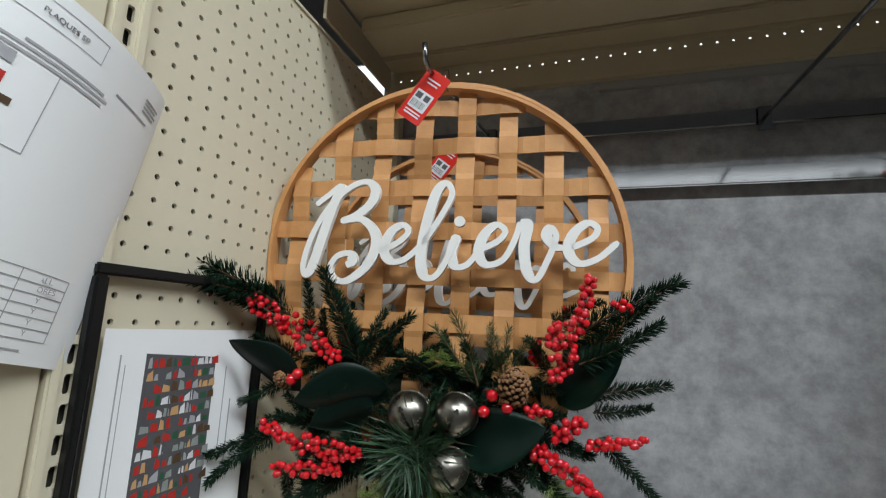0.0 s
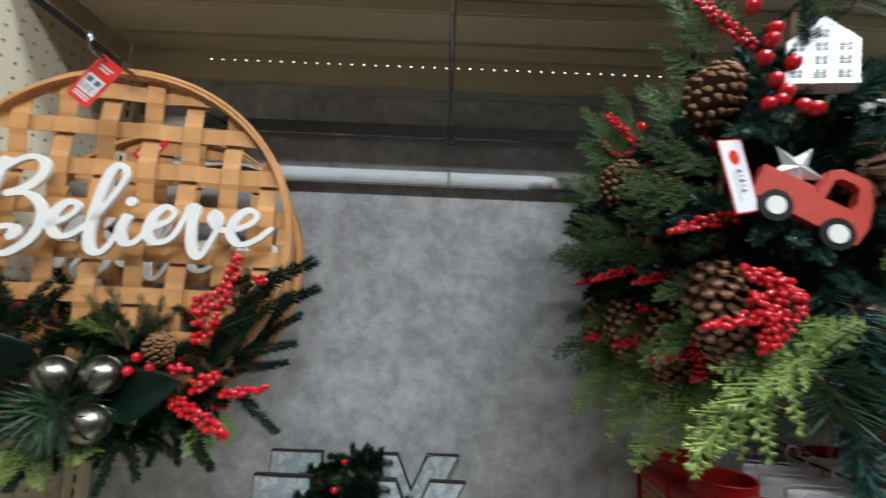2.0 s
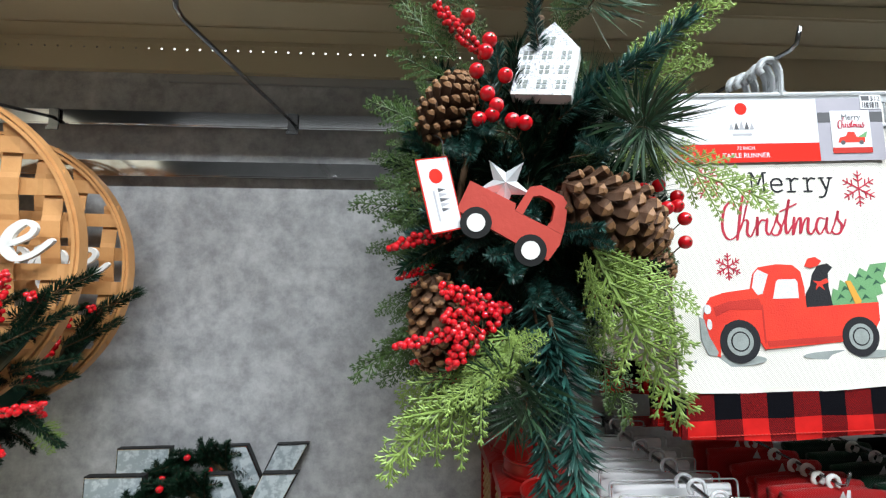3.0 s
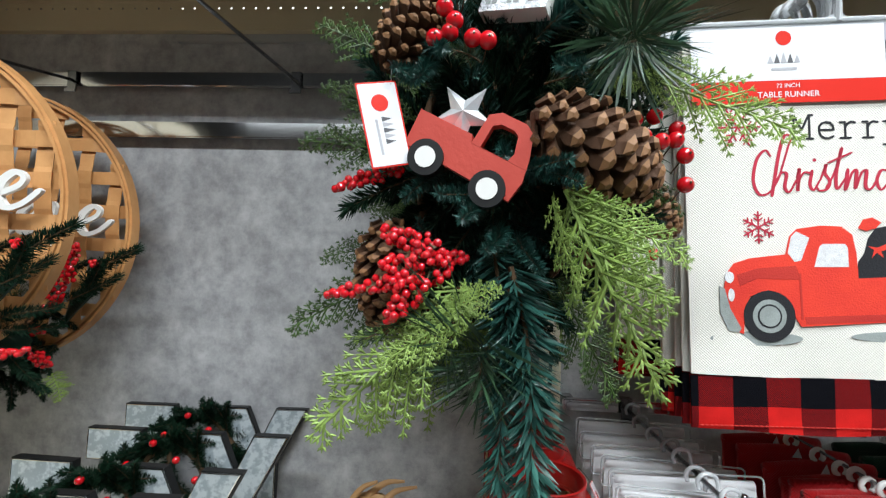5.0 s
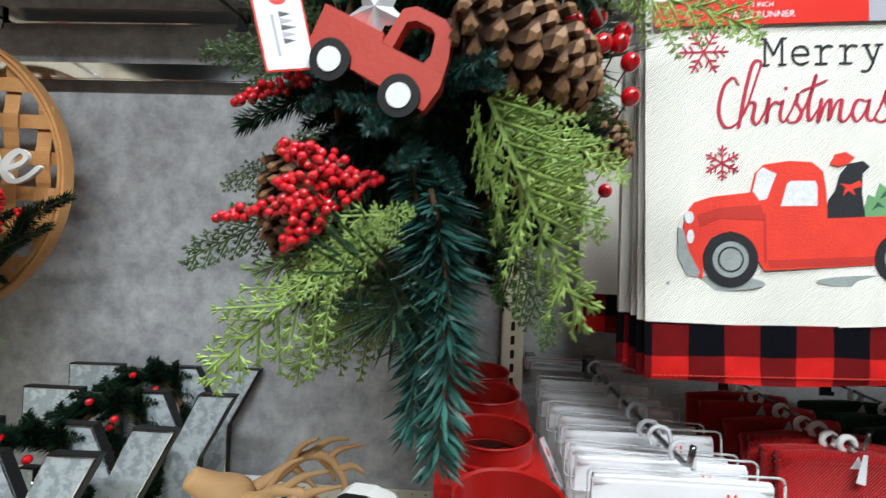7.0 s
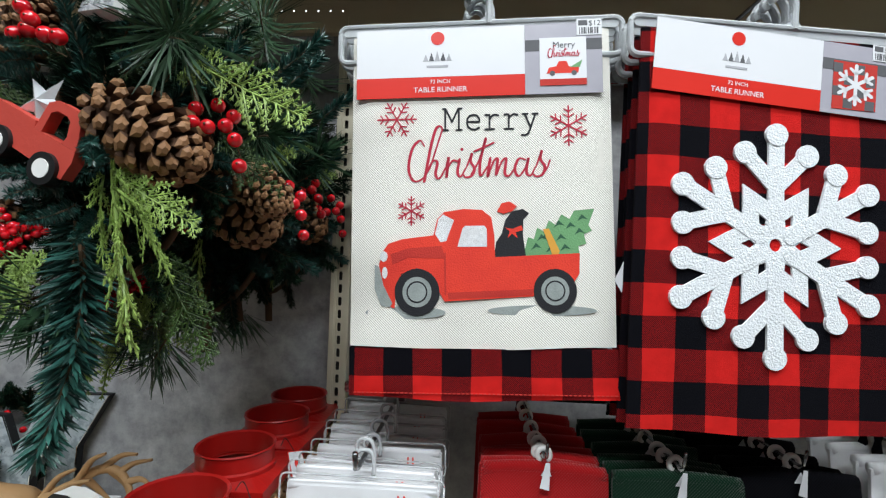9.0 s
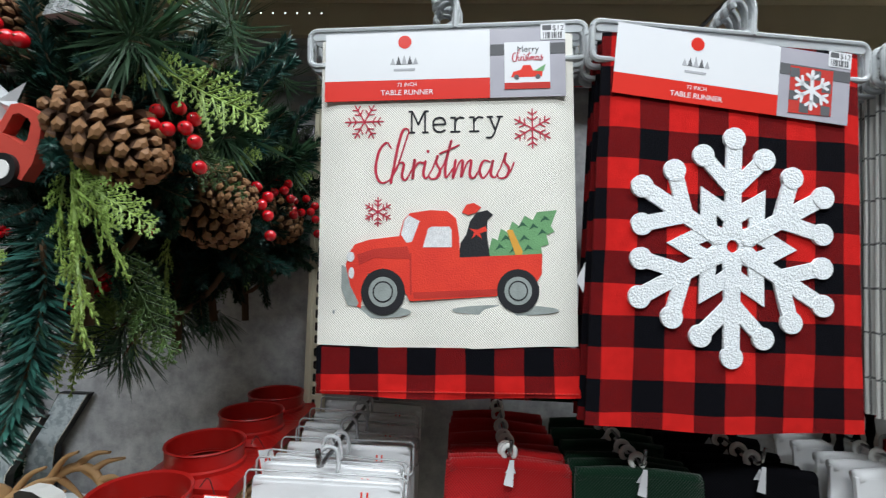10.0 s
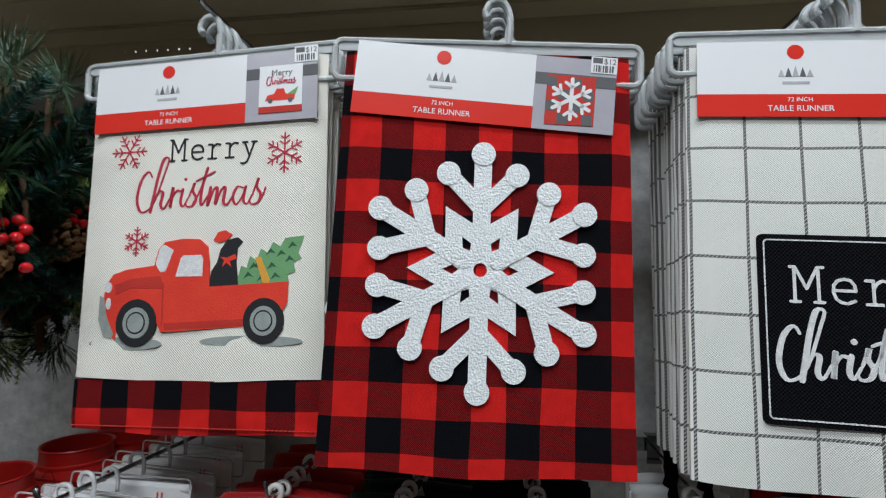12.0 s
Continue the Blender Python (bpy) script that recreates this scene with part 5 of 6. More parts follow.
def pane_runner(at, printed=True, tassel=False):
    r = thing("table_runner", "white windowpane check table runner with black Merry Christmas patch", "table runner", "windowpane table runners on one hook", at=at)
    sheet(r, "cloth", M_PANE, -W2, W2, -TALL - 0.008, 0.0, 0.0, 0.010, 12, 16, 20, 0.002)
    plastic_hanger(r)
    if tassel:
        for x in (-0.155, -0.11):
            Bag().tube([(x, 0.004, -TALL - 0.022), (x + 0.002, 0.003, -TALL - 0.06), (x - 0.001, 0.005, -TALL - 0.115)], [0.004 + 0.003 * math.sin(i * 1.3) ** 2 for i in range(9)], 8, 4).done("tassel", M_BLACKCLOTH, r, "black yarn tassel", True)
    if printed:
        p = Bag().slab(round_rect(-0.108, 0.108, -0.412, -0.218, 0.006), -0.0022, 0.001).done("patch", M_BLACKCLOTH, r, "black felt patch with white stitching")
        p.location.x = 0.009
        st = Bag()
        edge = round_rect(-0.102, 0.102, -0.406, -0.224, 0.004)
        for i in range(len(edge)):
            a, b = Vector(edge[i]), Vector(edge[(i + 1) % len(edge)])
            n = max(1, int((b - a).length / 0.0042))
            for j in range(n):
                s, e = a.lerp(b, j / n), a.lerp(b, (j + 0.7) / n)
                if (e - s).length > 1e-4:
                    st.slab(capsule(s.x, s.y, e.x, e.y, 0.00075, n=3), -0.0029, -0.002)
        st.done("stitching", M_THREAD, p)
        slab_word(p, -0.078, 0.078, -0.288, 0.036, -0.0028, M_THREAD, 0.0032, "word", "white embroidered word Merry")
        script_word(p, -0.092, 0.092, -0.334, -0.0028, M_THREAD, 0.0032, 0.0058, name="script_word", label="white embroidered script word Christmas")

        def inset(c, f):
            Bag().slab([(0.070, -0.080), (0.126, -0.080), (0.126, -0.022), (0.070, -0.022)], f - 0.0002, f).done("photo", M_CARD, c, "small photo of the runner")

        header_card(r, inset, pose(0, 0, -0.001, 0, 0.5, 0))
    return r


def stack(make, x, z, y, depths, turn):
    """One runner in front and plain ones behind it on the same hook; turn is the front one's tilt, lean and yaw."""
    make(pose(x, y, z, *turn))
    plain = make(pose(x, y + depths[0], z - 0.002, turn[0], turn[1] + 0.4, turn[2] * 0.8), False)
    rnd = random.Random(x * 100)
    for i, d in enumerate(depths[1:]):
        k = max(0.0, 0.7 - 0.15 * i)
        copy_thing(plain, pose(x + rnd.uniform(-0.004, 0.004), y + d, z - 0.003 + rnd.uniform(-0.004, 0.002), turn[0] * k, turn[1] * k + rnd.uniform(-0.7, 0.7), turn[2] * k + rnd.uniform(-1.2, 1.2)))


stack(truck_runner, 1.040, 1.809, 0.541, (0.016, 0.031, 0.048, 0.064, 0.235), (-1.7, -2.0, -1.0))
stack(plaid_runner, 1.405, 1.800, 0.533, (0.017, 0.034, 0.052), (-1.2, 1.2, 6.5))
stack(pane_runner, 1.797, 1.800, 0.546, (0.019, 0.034, 0.051, 0.068, 0.084, 0.100, 0.117), (-3.0, 1.6, 0.0))
pane_runner(pose(1.812, 0.690, 1.800, 0, 0.4, 1), False, True)
pane_runner(pose(1.806, 0.712, 1.803, 0, -0.4, -1), False, True)
for x in (1.046, 1.418, 1.800):
    faceout(x, 1.885, 0.505, 1.876, "chrome wire display hook holding table runners")


# ---------------------------------------------------------------- teardrop swags with a wooden truck
def swag(at):
    s = thing("christmas_swag", "pine and cedar swag with pinecones, berries and red wooden truck", "wreath", "swags on one hook", at=at)
    rnd = random.Random(21)
    C = Vector((0.66, 0.40, 1.60))

    def L(x, y, z):
        return Vector((x, y, z)) - C

    def sp(kind, nm, a, b, base_len, wide=1.0, roll=None):
        return spray(rnd.choice(kind), nm, s, L(*a), L(*b), base_len, rnd.uniform(0, 360) if roll is None else roll, wide)

    # woody core: bound stems
    core = Bag()
    core.tube([(0.01, 0.03, 0.26), (0.0, 0.035, 0.1), (0.0, 0.035, -0.08), (0.01, 0.03, -0.17)], [0.006] * 13, 8, 4)
    core.tube([(0.0, 0.035, 0.20), (-0.07, 0.03, 0.10), (-0.08, 0.03, -0.03), (0.0, 0.03, -0.12), (0.08, 0.03, -0.03), (0.07, 0.03, 0.10), (0.0, 0.035, 0.20)], 0.004, 8, 5)
    core.done("stem_core", M_STEM, s, "bound brown stems", True)
    # body of dark pine all round
    for i in range(78):
        a = 2 * math.pi * i / 39 + rnd.uniform(-0.1, 0.1)
        r0, r1 = rnd.uniform(0.02, 0.06), rnd.uniform(0.10, 0.16)
        up = 1.45 if math.sin(a) > 0 else 0.95
        y0 = rnd.uniform(0.41, 0.48)
        sp(K_PINE if i % 4 else K_BLUE, "pine_sprig", (0.655 + r0 * math.cos(a), y0, 1.62 + r0 * math.sin(a) * up), (0.655 + r1 * math.cos(a), y0 + rnd.uniform(-0.05, 0.03), 1.62 + r1 * math.sin(a) * up), 0.12 if i % 4 else 0.15, 1.25)
    for i in range(40):
        a, r0 = rnd.uniform(0, 6.28), rnd.uniform(0.0, 0.09)
        c = (0.655 + r0 * math.cos(a), 0.445, 1.62 + r0 * math.sin(a) * 1.35)
        sp(K_PINE if i % 4 else K_BLUE, "pine_sprig", c, (c[0] + rnd.uniform(-0.06, 0.06), 0.40, c[2] + rnd.uniform(-0.07, 0.05)), 0.12 if i % 4 else 0.15, 1.2)
    # long boughs
    for a, b in (((0.655, 0.375, 1.52), (0.676, 0.343, 1.332)), ((0.66, 0.38, 1.50), (0.670, 0.350, 1.345)), ((0.65, 0.38, 1.54), (0.668, 0.350, 1.425))):
        sp(K_BLUE, "hanging_bough", a, b, 0.15, 1.4)
    for a, b in (((0.690, 0.395, 1.740), (0.812, 0.365, 1.838)), ((0.685, 0.40, 1.745), (0.765, 0.365, 1.790)), ((0.68, 0.395, 1.73), (0.735, 0.360, 1.76)), ((0.585, 0.39, 1.725), (0.600, 0.355, 1.695)), ((0.590, 0.39, 1.705), (0.575, 0.355, 1.675)),
                 ((0.64, 0.385, 1.585), (0.605, 0.350, 1.575)), ((0.63, 0.385, 1.57), (0.625, 0.345, 1.555)), ((0.65, 0.38, 1.555), (0.640, 0.345, 1.530)), ((0.665, 0.375, 1.610), (0.700, 0.335, 1.600)), ((0.675, 0.37, 1.600), (0.712, 0.335, 1.585)),
                 ((0.67, 0.385, 1.55), (0.68, 0.350, 1.515)), ((0.60, 0.39, 1.60), (0.575, 0.365, 1.575)), ((0.57, 0.395, 1.70), (0.56, 0.36, 1.68)), ((0.70, 0.39, 1.70), (0.72, 0.35, 1.69)), ((0.66, 0.40, 1.80), (0.65, 0.37, 1.87))):
        sp(K_BLUE, "blue_pine_sprig", a, b, 0.15, 1.05)
    for a, b, k, roll in (((0.705, 0.360, 1.585), (0.750, 0.308, 1.434), 1.15, 95), ((0.705, 0.360, 1.582), (0.797, 0.340, 1.535), 0.9, 80), ((0.695, 0.362, 1.580), (0.704, 0.335, 1.497), 0.8, 90), ((0.715, 0.362, 1.575), (0.775, 0.330, 1.490), 0.9, 100),
                          ((0.630, 0.368, 1.500), (0.500, 0.372, 1.378), 1.0, 85), ((0.635, 0.365, 1.490), (0.560, 0.360, 1.435), 0.9, 95), ((0.605, 0.365, 1.478), (0.650, 0.348, 1.505), 0.75, 90),
                          ((0.775, 0.385, 1.690), (0.885, 0.350, 1.637), 1.0, 80), ((0.745, 0.385, 1.680), (0.800, 0.350, 1.690), 0.8, 80), ((0.755, 0.395, 1.790), (0.842, 0.350, 1.842), 1.0, 90), ((0.760, 0.395, 1.770), (0.815, 0.345, 1.775), 0.8, 100)):
        sp(K_CEDAR, "cedar_frond", a, b, 0.16, k, roll)
    # fronds further back, in the cedar colour darkened for shade
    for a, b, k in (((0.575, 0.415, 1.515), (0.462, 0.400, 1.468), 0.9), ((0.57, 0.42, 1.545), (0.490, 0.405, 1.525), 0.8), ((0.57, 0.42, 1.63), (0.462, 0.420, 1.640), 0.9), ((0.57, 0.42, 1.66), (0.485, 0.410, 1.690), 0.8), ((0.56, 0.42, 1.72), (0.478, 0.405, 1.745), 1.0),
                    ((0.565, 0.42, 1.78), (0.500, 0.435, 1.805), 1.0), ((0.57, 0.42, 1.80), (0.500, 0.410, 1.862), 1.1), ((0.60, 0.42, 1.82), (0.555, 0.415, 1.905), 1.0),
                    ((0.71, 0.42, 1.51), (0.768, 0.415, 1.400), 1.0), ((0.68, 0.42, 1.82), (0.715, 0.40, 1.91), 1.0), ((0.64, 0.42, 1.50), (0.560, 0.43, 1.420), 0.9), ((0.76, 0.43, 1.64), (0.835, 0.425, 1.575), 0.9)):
        sp(K_CEDAR_SHADED, "cedar_frond", a, b, 0.16, k, rnd.uniform(60, 120))
    for c, d in (((0.752, 0.385, 1.722), (0.004, -0.028, -0.004)), ((0.757, 0.380, 1.716), (0.0, -0.028, -0.012)), ((0.630, 0.385, 1.470), (-0.020, -0.018, -0.016)), ((0.645, 0.385, 1.450), (-0.006, -0.016, -0.024)), ((0.72, 0.41, 1.86), (0.01, -0.026, 0.01))):
        sp(K_LONG, "long_needle_tuft", c, (c[0] + d[0], c[1] + d[1], c[2] + d[2]), 0.03)
    for a, b in (((0.64, 0.385, 1.49), (0.565, 0.36, 1.435)), ((0.62, 0.39, 1.50), (0.545, 0.37, 1.448)), ((0.63, 0.385, 1.70), (0.60, 0.36, 1.71)), ((0.69, 0.385, 1.68), (0.73, 0.35, 1.69))):
        sp(K_OLIVE, "olive_pine_sprig", a, b, 0.11)
    cone(s, L(0.726, 0.372, 1.624), (0.85, 0.05, -0.50), 0.126, 0, 0.98)
    cone(s, L(0.552, 0.398, 1.512), (0.05, -0.15, -0.98), 0.108, 40, 0.88)
    cone(s, L(0.560, 0.415, 1.742), (0.60, -0.10, 0.78), 0.092, 80, 0.95)
    cone(s, L(0.800, 0.46, 1.585), (0.7, -0.3, -0.5), 0.085, 120, 0.95)
    for k, c in enumerate(((0.580, 0.366, 1.821), (0.602, 0.366, 1.797), (0.598, 0.366, 1.785), (0.589, 0.366, 1.765), (0.618, 0.366, 1.761), (0.600, 0.366, 1.742), (0.609, 0.366, 1.730), (0.605, 0.368, 1.721), (0.592, 0.368, 1.716), (0.625, 0.366, 1.715), (0.638, 0.366, 1.713),
                           (0.767, 0.383, 1.651), (0.786, 0.388, 1.656), (0.804, 0.385, 1.644), (0.771, 0.372, 1.634), (0.786, 0.372, 1.630), (0.800, 0.378, 1.633), (0.809, 0.380, 1.620), (0.812, 0.385, 1.596))):
        p = L(*c)
        b = Bag().ball(p, 0.0080 if k < 11 else 0.0072, 14, 10).tube([p, p + Vector((-0.004, 0.02, -0.012))], 0.0007, 5, 0, 1)
        b.ball(p + Vector((0.001, -0.0078, 0.001)), 0.0012, 6, 5, 1)
        b.done("berry", [M_BERRY, M_STEM], s, "large glossy red berry", True)
    for k, (a, b, n, w) in enumerate((((0.612, 0.368, 1.520), (0.556, 0.352, 1.514), 62, 0.017), ((0.600, 0.362, 1.535), (0.553, 0.360, 1.547), 30, 0.010), ((0.580, 0.352, 1.508), (0.511, 0.350, 1.494), 30, 0.0058), ((0.590, 0.355, 1.508), (0.560, 0.350, 1.474), 34, 0.010),
                                     ((0.600, 0.365, 1.525), (0.626, 0.380, 1.530), 14, 0.007), ((0.565, 0.382, 1.604), (0.502, 0.390, 1.588), 28, 0.0065), ((0.600, 0.395, 1.795), (0.548, 0.412, 1.860), 44, 0.0085))):
        berry_spray(s, L(*a), L(*b), n, 0.0036, w, 90 + k)
    # glittered house
    h = thing_part("house_ornament", s)
    h.matrix_basis = Matrix.Translation(L(0.670, 0.396, 1.786)) @ pose(0, 0, 0, 0, 0, -24) @ pose(0, 0, 0, -12, 9, 0)
    face = [(-0.032, -0.040), (0.032, -0.040), (0.032, 0.015), (0.0, 0.048), (-0.032, 0.015)]
    Bag().slab(face, -0.009, 0.009, 0, 1).done("house_body", [M_GLITTER, M_WHITEWOOD], h, "white glittered wooden house")
    for i, j in ((0, 0), (1, 0), (2, 0), (0, 1), (1, 1), (2, 1), (0, 2), (1, 2), (2, 2), (1, 3)):
        for dx in (0.0, 0.0062):
            for dz in (0.0, 0.0058):
                x, z = -0.0265 + i * 0.0205 + dx, -0.033 + j * 0.0175 + dz
                Bag().slab([(x, z), (x + 0.0044, z), (x + 0.0044, z + 0.0042), (x, z + 0.0042)], -0.0096, -0.0088).done("house_window", M_PGREY, h)
    # wooden truck
    t = thing_part("truck_ornament", s)
    t.matrix_basis = Matrix.Translation(L(0.622, 0.366, 1.612)) @ pose(0, 0, 0, 0, 27, -6)
    bm = Bag()
    low = [(-0.052, -0.013), (0.050, -0.017), (0.053, 0.002), (0.051, 0.012), (-0.0005, 0.012), (-0.003, 0.019), (-0.053, 0.019)]
    win = [(0.008, 0.0125), (0.034, 0.0125), (0.036, 0.020), (0.032, 0.034), (0.027, 0.037), (0.015, 0.037), (0.009, 0.033)]
    rim = [(-0.0005, 0.0122), (0.0512, 0.0122), (0.049, 0.022), (0.042, 0.041), (0.034, 0.046), (0.011, 0.046), (0.002, 0.040)]
    n = len(win)
    bm.slab(low, -0.006, 0.006)
    v = [Vector((x, y, z)) for y in (-0.006, 0.006) for loop in (rim, win) for x, z in loop]
    f = []
    for j in range(n):
        k = (j + 1) % n
        f += [(j, k, n + k, n + j), (2 * n + k, 2 * n + j, 3 * n + j, 3 * n + k), (k, j, 2 * n + j, 2 * n + k), (n + j, n + k, 3 * n + k, 3 * n + j)]
    bm.put(v, f)
    bm.done("truck_body", M_TRUCK, t, "red painted wooden truck with a cut-out window")
    for x in (-0.029, 0.030):
        w = thing_wheel(t, x, -0.016)
    st = thing_part("star_ornament", s)
    st.matrix_basis = Matrix.Translation(L(0.619, 0.374, 1.652)) @ pose(0, 0, 0, -6, 40, -8)
    pts = []
    for i in range(10):
        a, r = radians(90 + 36 * i), 0.030 if i % 2 == 0 else 0.0125
        pts.append(Vector((r * math.cos(a), 0, r * math.sin(a))))
    v = pts + [Vector((0, -0.008, 0)), Vector((0, 0.008, 0))]
    Bag().put(v, [(i, (i + 1) % 10, 10) for i in range(10)] + [((i + 1) % 10, i, 11) for i in range(10)]).done("star", M_SILVER, st, "faceted silver star")
    # hang tag
    g = thing_part("hang_tag", s)
    g.matrix_basis = Matrix.Translation(L(0.5525, 0.358, 1.6375)) @ pose(0, 0, 0, 0, 0, 24) @ pose(0, 0, 0, -4, -13, 0) @ Matrix.Scale(1.08, 4)
    Bag().slab(round_rect(-0.0165, 0.0165, -0.034, 0.034, 0.0012), 0, 0.0006).done("red_edge", M_REDCARD, g, "red card edge")
    Bag().slab(round_rect(-0.0152, 0.0152, -0.0327, 0.0327, 0.001), -0.0003, 0.0).done("card", M_CARD, g, "white card hang tag")
    Bag().slab(disc(0.0, 0.017, 0.0068), -0.0005, -0.0003).done("logo_disc", M_REDCARD, g)
    for i in range(5):
        z = 0.004 - i * 0.0045
        Bag().slab([(-0.001, z - 0.002), (0.009 - abs(i - 2) * 0.001, z), (-0.001, z + 0.002)], -0.0005, -0.0003).done("logo_tree", M_INKL if i % 2 else M_INK, g)
    Bag().slab([(-0.0065, -0.024), (-0.0045, -0.024), (-0.0045, 0.004), (-0.0065, 0.004)], -0.0005, -0.0003).done("logo_bar", M_INKL, g)
    Bag().tube([(0.012, 0.0, 0.031), (0.018, 0.006, 0.05), (0.02, 0.02, 0.06)], 0.0006, 5, 4).done("string", M_BLACK, g)
    return s


def thing_wheel(t, x, z):
    w = thing_part("wheel", t)
    w.matrix_basis = pose(x, 0, z)
    Bag().slab(disc(0, 0, 0.0155, n=32), -0.010, 0.002).done("tyre", M_BLACK, w, "black wooden wheel")
    Bag().slab(disc(0, 0, 0.0090, n=28), -0.0108, -0.0101).done("hub", M_WHITEWOOD, w, "white painted hub")
    return w


first = swag(pose(0.66, 0.40, 1.60))
for m in (pose(0.682, 0.535, 1.550, 0, 3, -4), pose(0.655, 0.650, 1.575, 0, -3, 5), pose(0.668, 0.755, 1.565, 0, 2, -3)):
    behind = copy_thing(first, m).children_recursive
    spare = [ob for ob in behind if ob.name.startswith(("hanging_bough", "hang_tag", "house_ornament")) or ob.parent.name.startswith(("hang_tag", "house_ornament"))]
    spare += [ob for i, ob in enumerate(behind) if ob.name.startswith("cedar_frond") and ob.matrix_basis.translation.x > 0.0 and i % 3]
    far = [ob for ob in behind if ob.name.startswith("pinecone") and ob.matrix_basis.translation.x > 0.12]
    spare += far + [ob for ob in behind if ob.parent in far]
    for ob in spare:
        bpy.data.objects.remove(ob)
faceout(0.664, 1.872, 0.385, 1.862, "chrome wire display hook holding swags")


# ---------------------------------------------------------------- papers on the pegboard end
def on_panel(y, z, x=X0 + 0.003, turn=0.0):
    """A pose whose local -y faces out of the pegboard (+x) and whose local x runs into the bay."""
    return Matrix.Translation((x, y, z)) @ pose(0, 0, 0, 0, 0, 90) @ pose(0, 0, 0, 0, turn, 0)


def bars_of_print(parent, rows, F, mat, name="print_line"):
    for x0, x1, z, h in rows:
        Bag().slab([(x0, z), (x1, z), (x1, z + h), (x0, z + h)], F - 0.0003, F).done(name, mat, parent)


def curled_sheet():
    """A letter-size sheet taped at an angle, bowing out from the post."""
    p = thing("planogram_sheet", "white printed paper sheet bowing out from the shelf post", "paper", at=on_panel(0.211, 1.602, X0 + 0.010, 11.7))
    W, H = 0.216, 0.279

    def bow(x, z):
        return -0.006 - 0.026 * math.sin(math.pi * min(1, max(0, (x + W / 2) / W))) ** 0.8 * (0.75 + 0.5 * (z / H + 0.5)) + 0.012 * (x / W + 0.5)

    def bent(name, x0, x1, z0, z1, mat, lift, label="", nx=16, nz=6):
        v, f = [], []
        for j in range(nz + 1):
            for i in range(nx + 1):
                x, z = x0 + (x1 - x0) * i / nx, z0 + (z1 - z0) * j / nz
                v.append(Vector((x, bow(x, z) - lift, z)))
        n = len(v)
        v += [q + Vector((0, 0.0003, 0)) for q in v]
        for j in range(nz):
            for i in range(nx):
                a = j * (nx + 1) + i
                f += [(a, a + 1, a + nx + 2, a + nx + 1), (n + a, n + a + nx + 1, n + a + nx + 2, n + a + 1)]
        return data_part(name, v, f, mat, p, label, True)

    bent("sheet", -W / 2, W / 2, -H / 2, H / 2, M_PAPER, 0.0, "white paper", 24, 8)
    L = 0.0006

    def frame_lines(x0, x1, z0, z1, k=0.0007):
        for a in ((x0, x1, z0, z0 + k), (x0, x1, z1 - k, z1), (x0, x0 + k, z0, z1), (x1 - k, x1, z0, z1)):
            bent("rule", *a, M_INKL, L, "", 6, 4)

    def words(text, size, x, z, mat=M_INKL):
        lettering("print", text, size, x, bow(x, z) - 0.0008, z, mat, p, 0.0001)

    frame_lines(-0.098, 0.022, 0.108, 0.128, 0.0005)
    words("PLAQUES SP", 0.0066, -0.012, 0.1150, M_INK)
    bent("print_line", -0.092, -0.040, 0.1155, 0.1190, M_INK, L, "", 6, 1)
    for i, (a, b) in enumerate(((-0.03, 0.035), (-0.05, 0.040), (-0.05, 0.036))):
        bent("print_line", a, b, 0.086 - i * 0.005, 0.0885 - i * 0.005, M_INKL, L, "", 6, 1)
    for i in range(4):
        bent("print_line", 0.078, 0.100 - 0.003 * (i % 2), 0.118 - i * 0.0042, 0.1198 - i * 0.0042, M_INKL, L, "", 4, 1)
    bent("print_line", 0.045, 0.090, 0.096, 0.0978, M_INKL, L, "", 4, 1)
    bent("photo", -0.075, -0.030, 0.040, 0.056, M_PREDD, L, "small printed photo", 6, 2)
    bent("photo", -0.060, -0.020, 0.034, 0.040, M_STEM, L, "", 6, 2)
    bent("photo", -0.10, -0.030, 0.064, 0.074, M_INKL, L * 1.5, "", 6, 2)
    frame_lines(-0.10, 0.0, 0.006, 0.078)
    bent("photo", -0.10, -0.03, 0.010, 0.022, M_INK, L, "", 6, 2)
    # table at the foot: five rows, three columns
    for k in range(7):
        z = -0.070 - k * 0.0085
        bent("rule", -0.06, 0.078, z, z + 0.0006, M_INKL, L, "", 8, 1)
    for x in (-0.06, -0.012, 0.036, 0.0775):
        bent("rule", x, x + 0.0006, -0.121, -0.0700, M_INKL, L, "", 1, 6)
    words("ALL", 0.0068, 0.057, -0.0765), words("STORES", 0.0060, 0.057, -0.0840)
    words("FIX.", 0.0062, 0.012, -0.0765), words("FILL", 0.0062, 0.012, -0.0840)
    for k in range(4):
        words("Y", 0.0060, 0.057, -0.0925 - 0.0085 * k)
        words("8", 0.0060, 0.012, -0.0925 - 0.0085 * k)
    bent("print_line", 0.0, 0.06, -0.130, -0.1285, M_INKL, L, "", 4, 1)


curled_sheet()


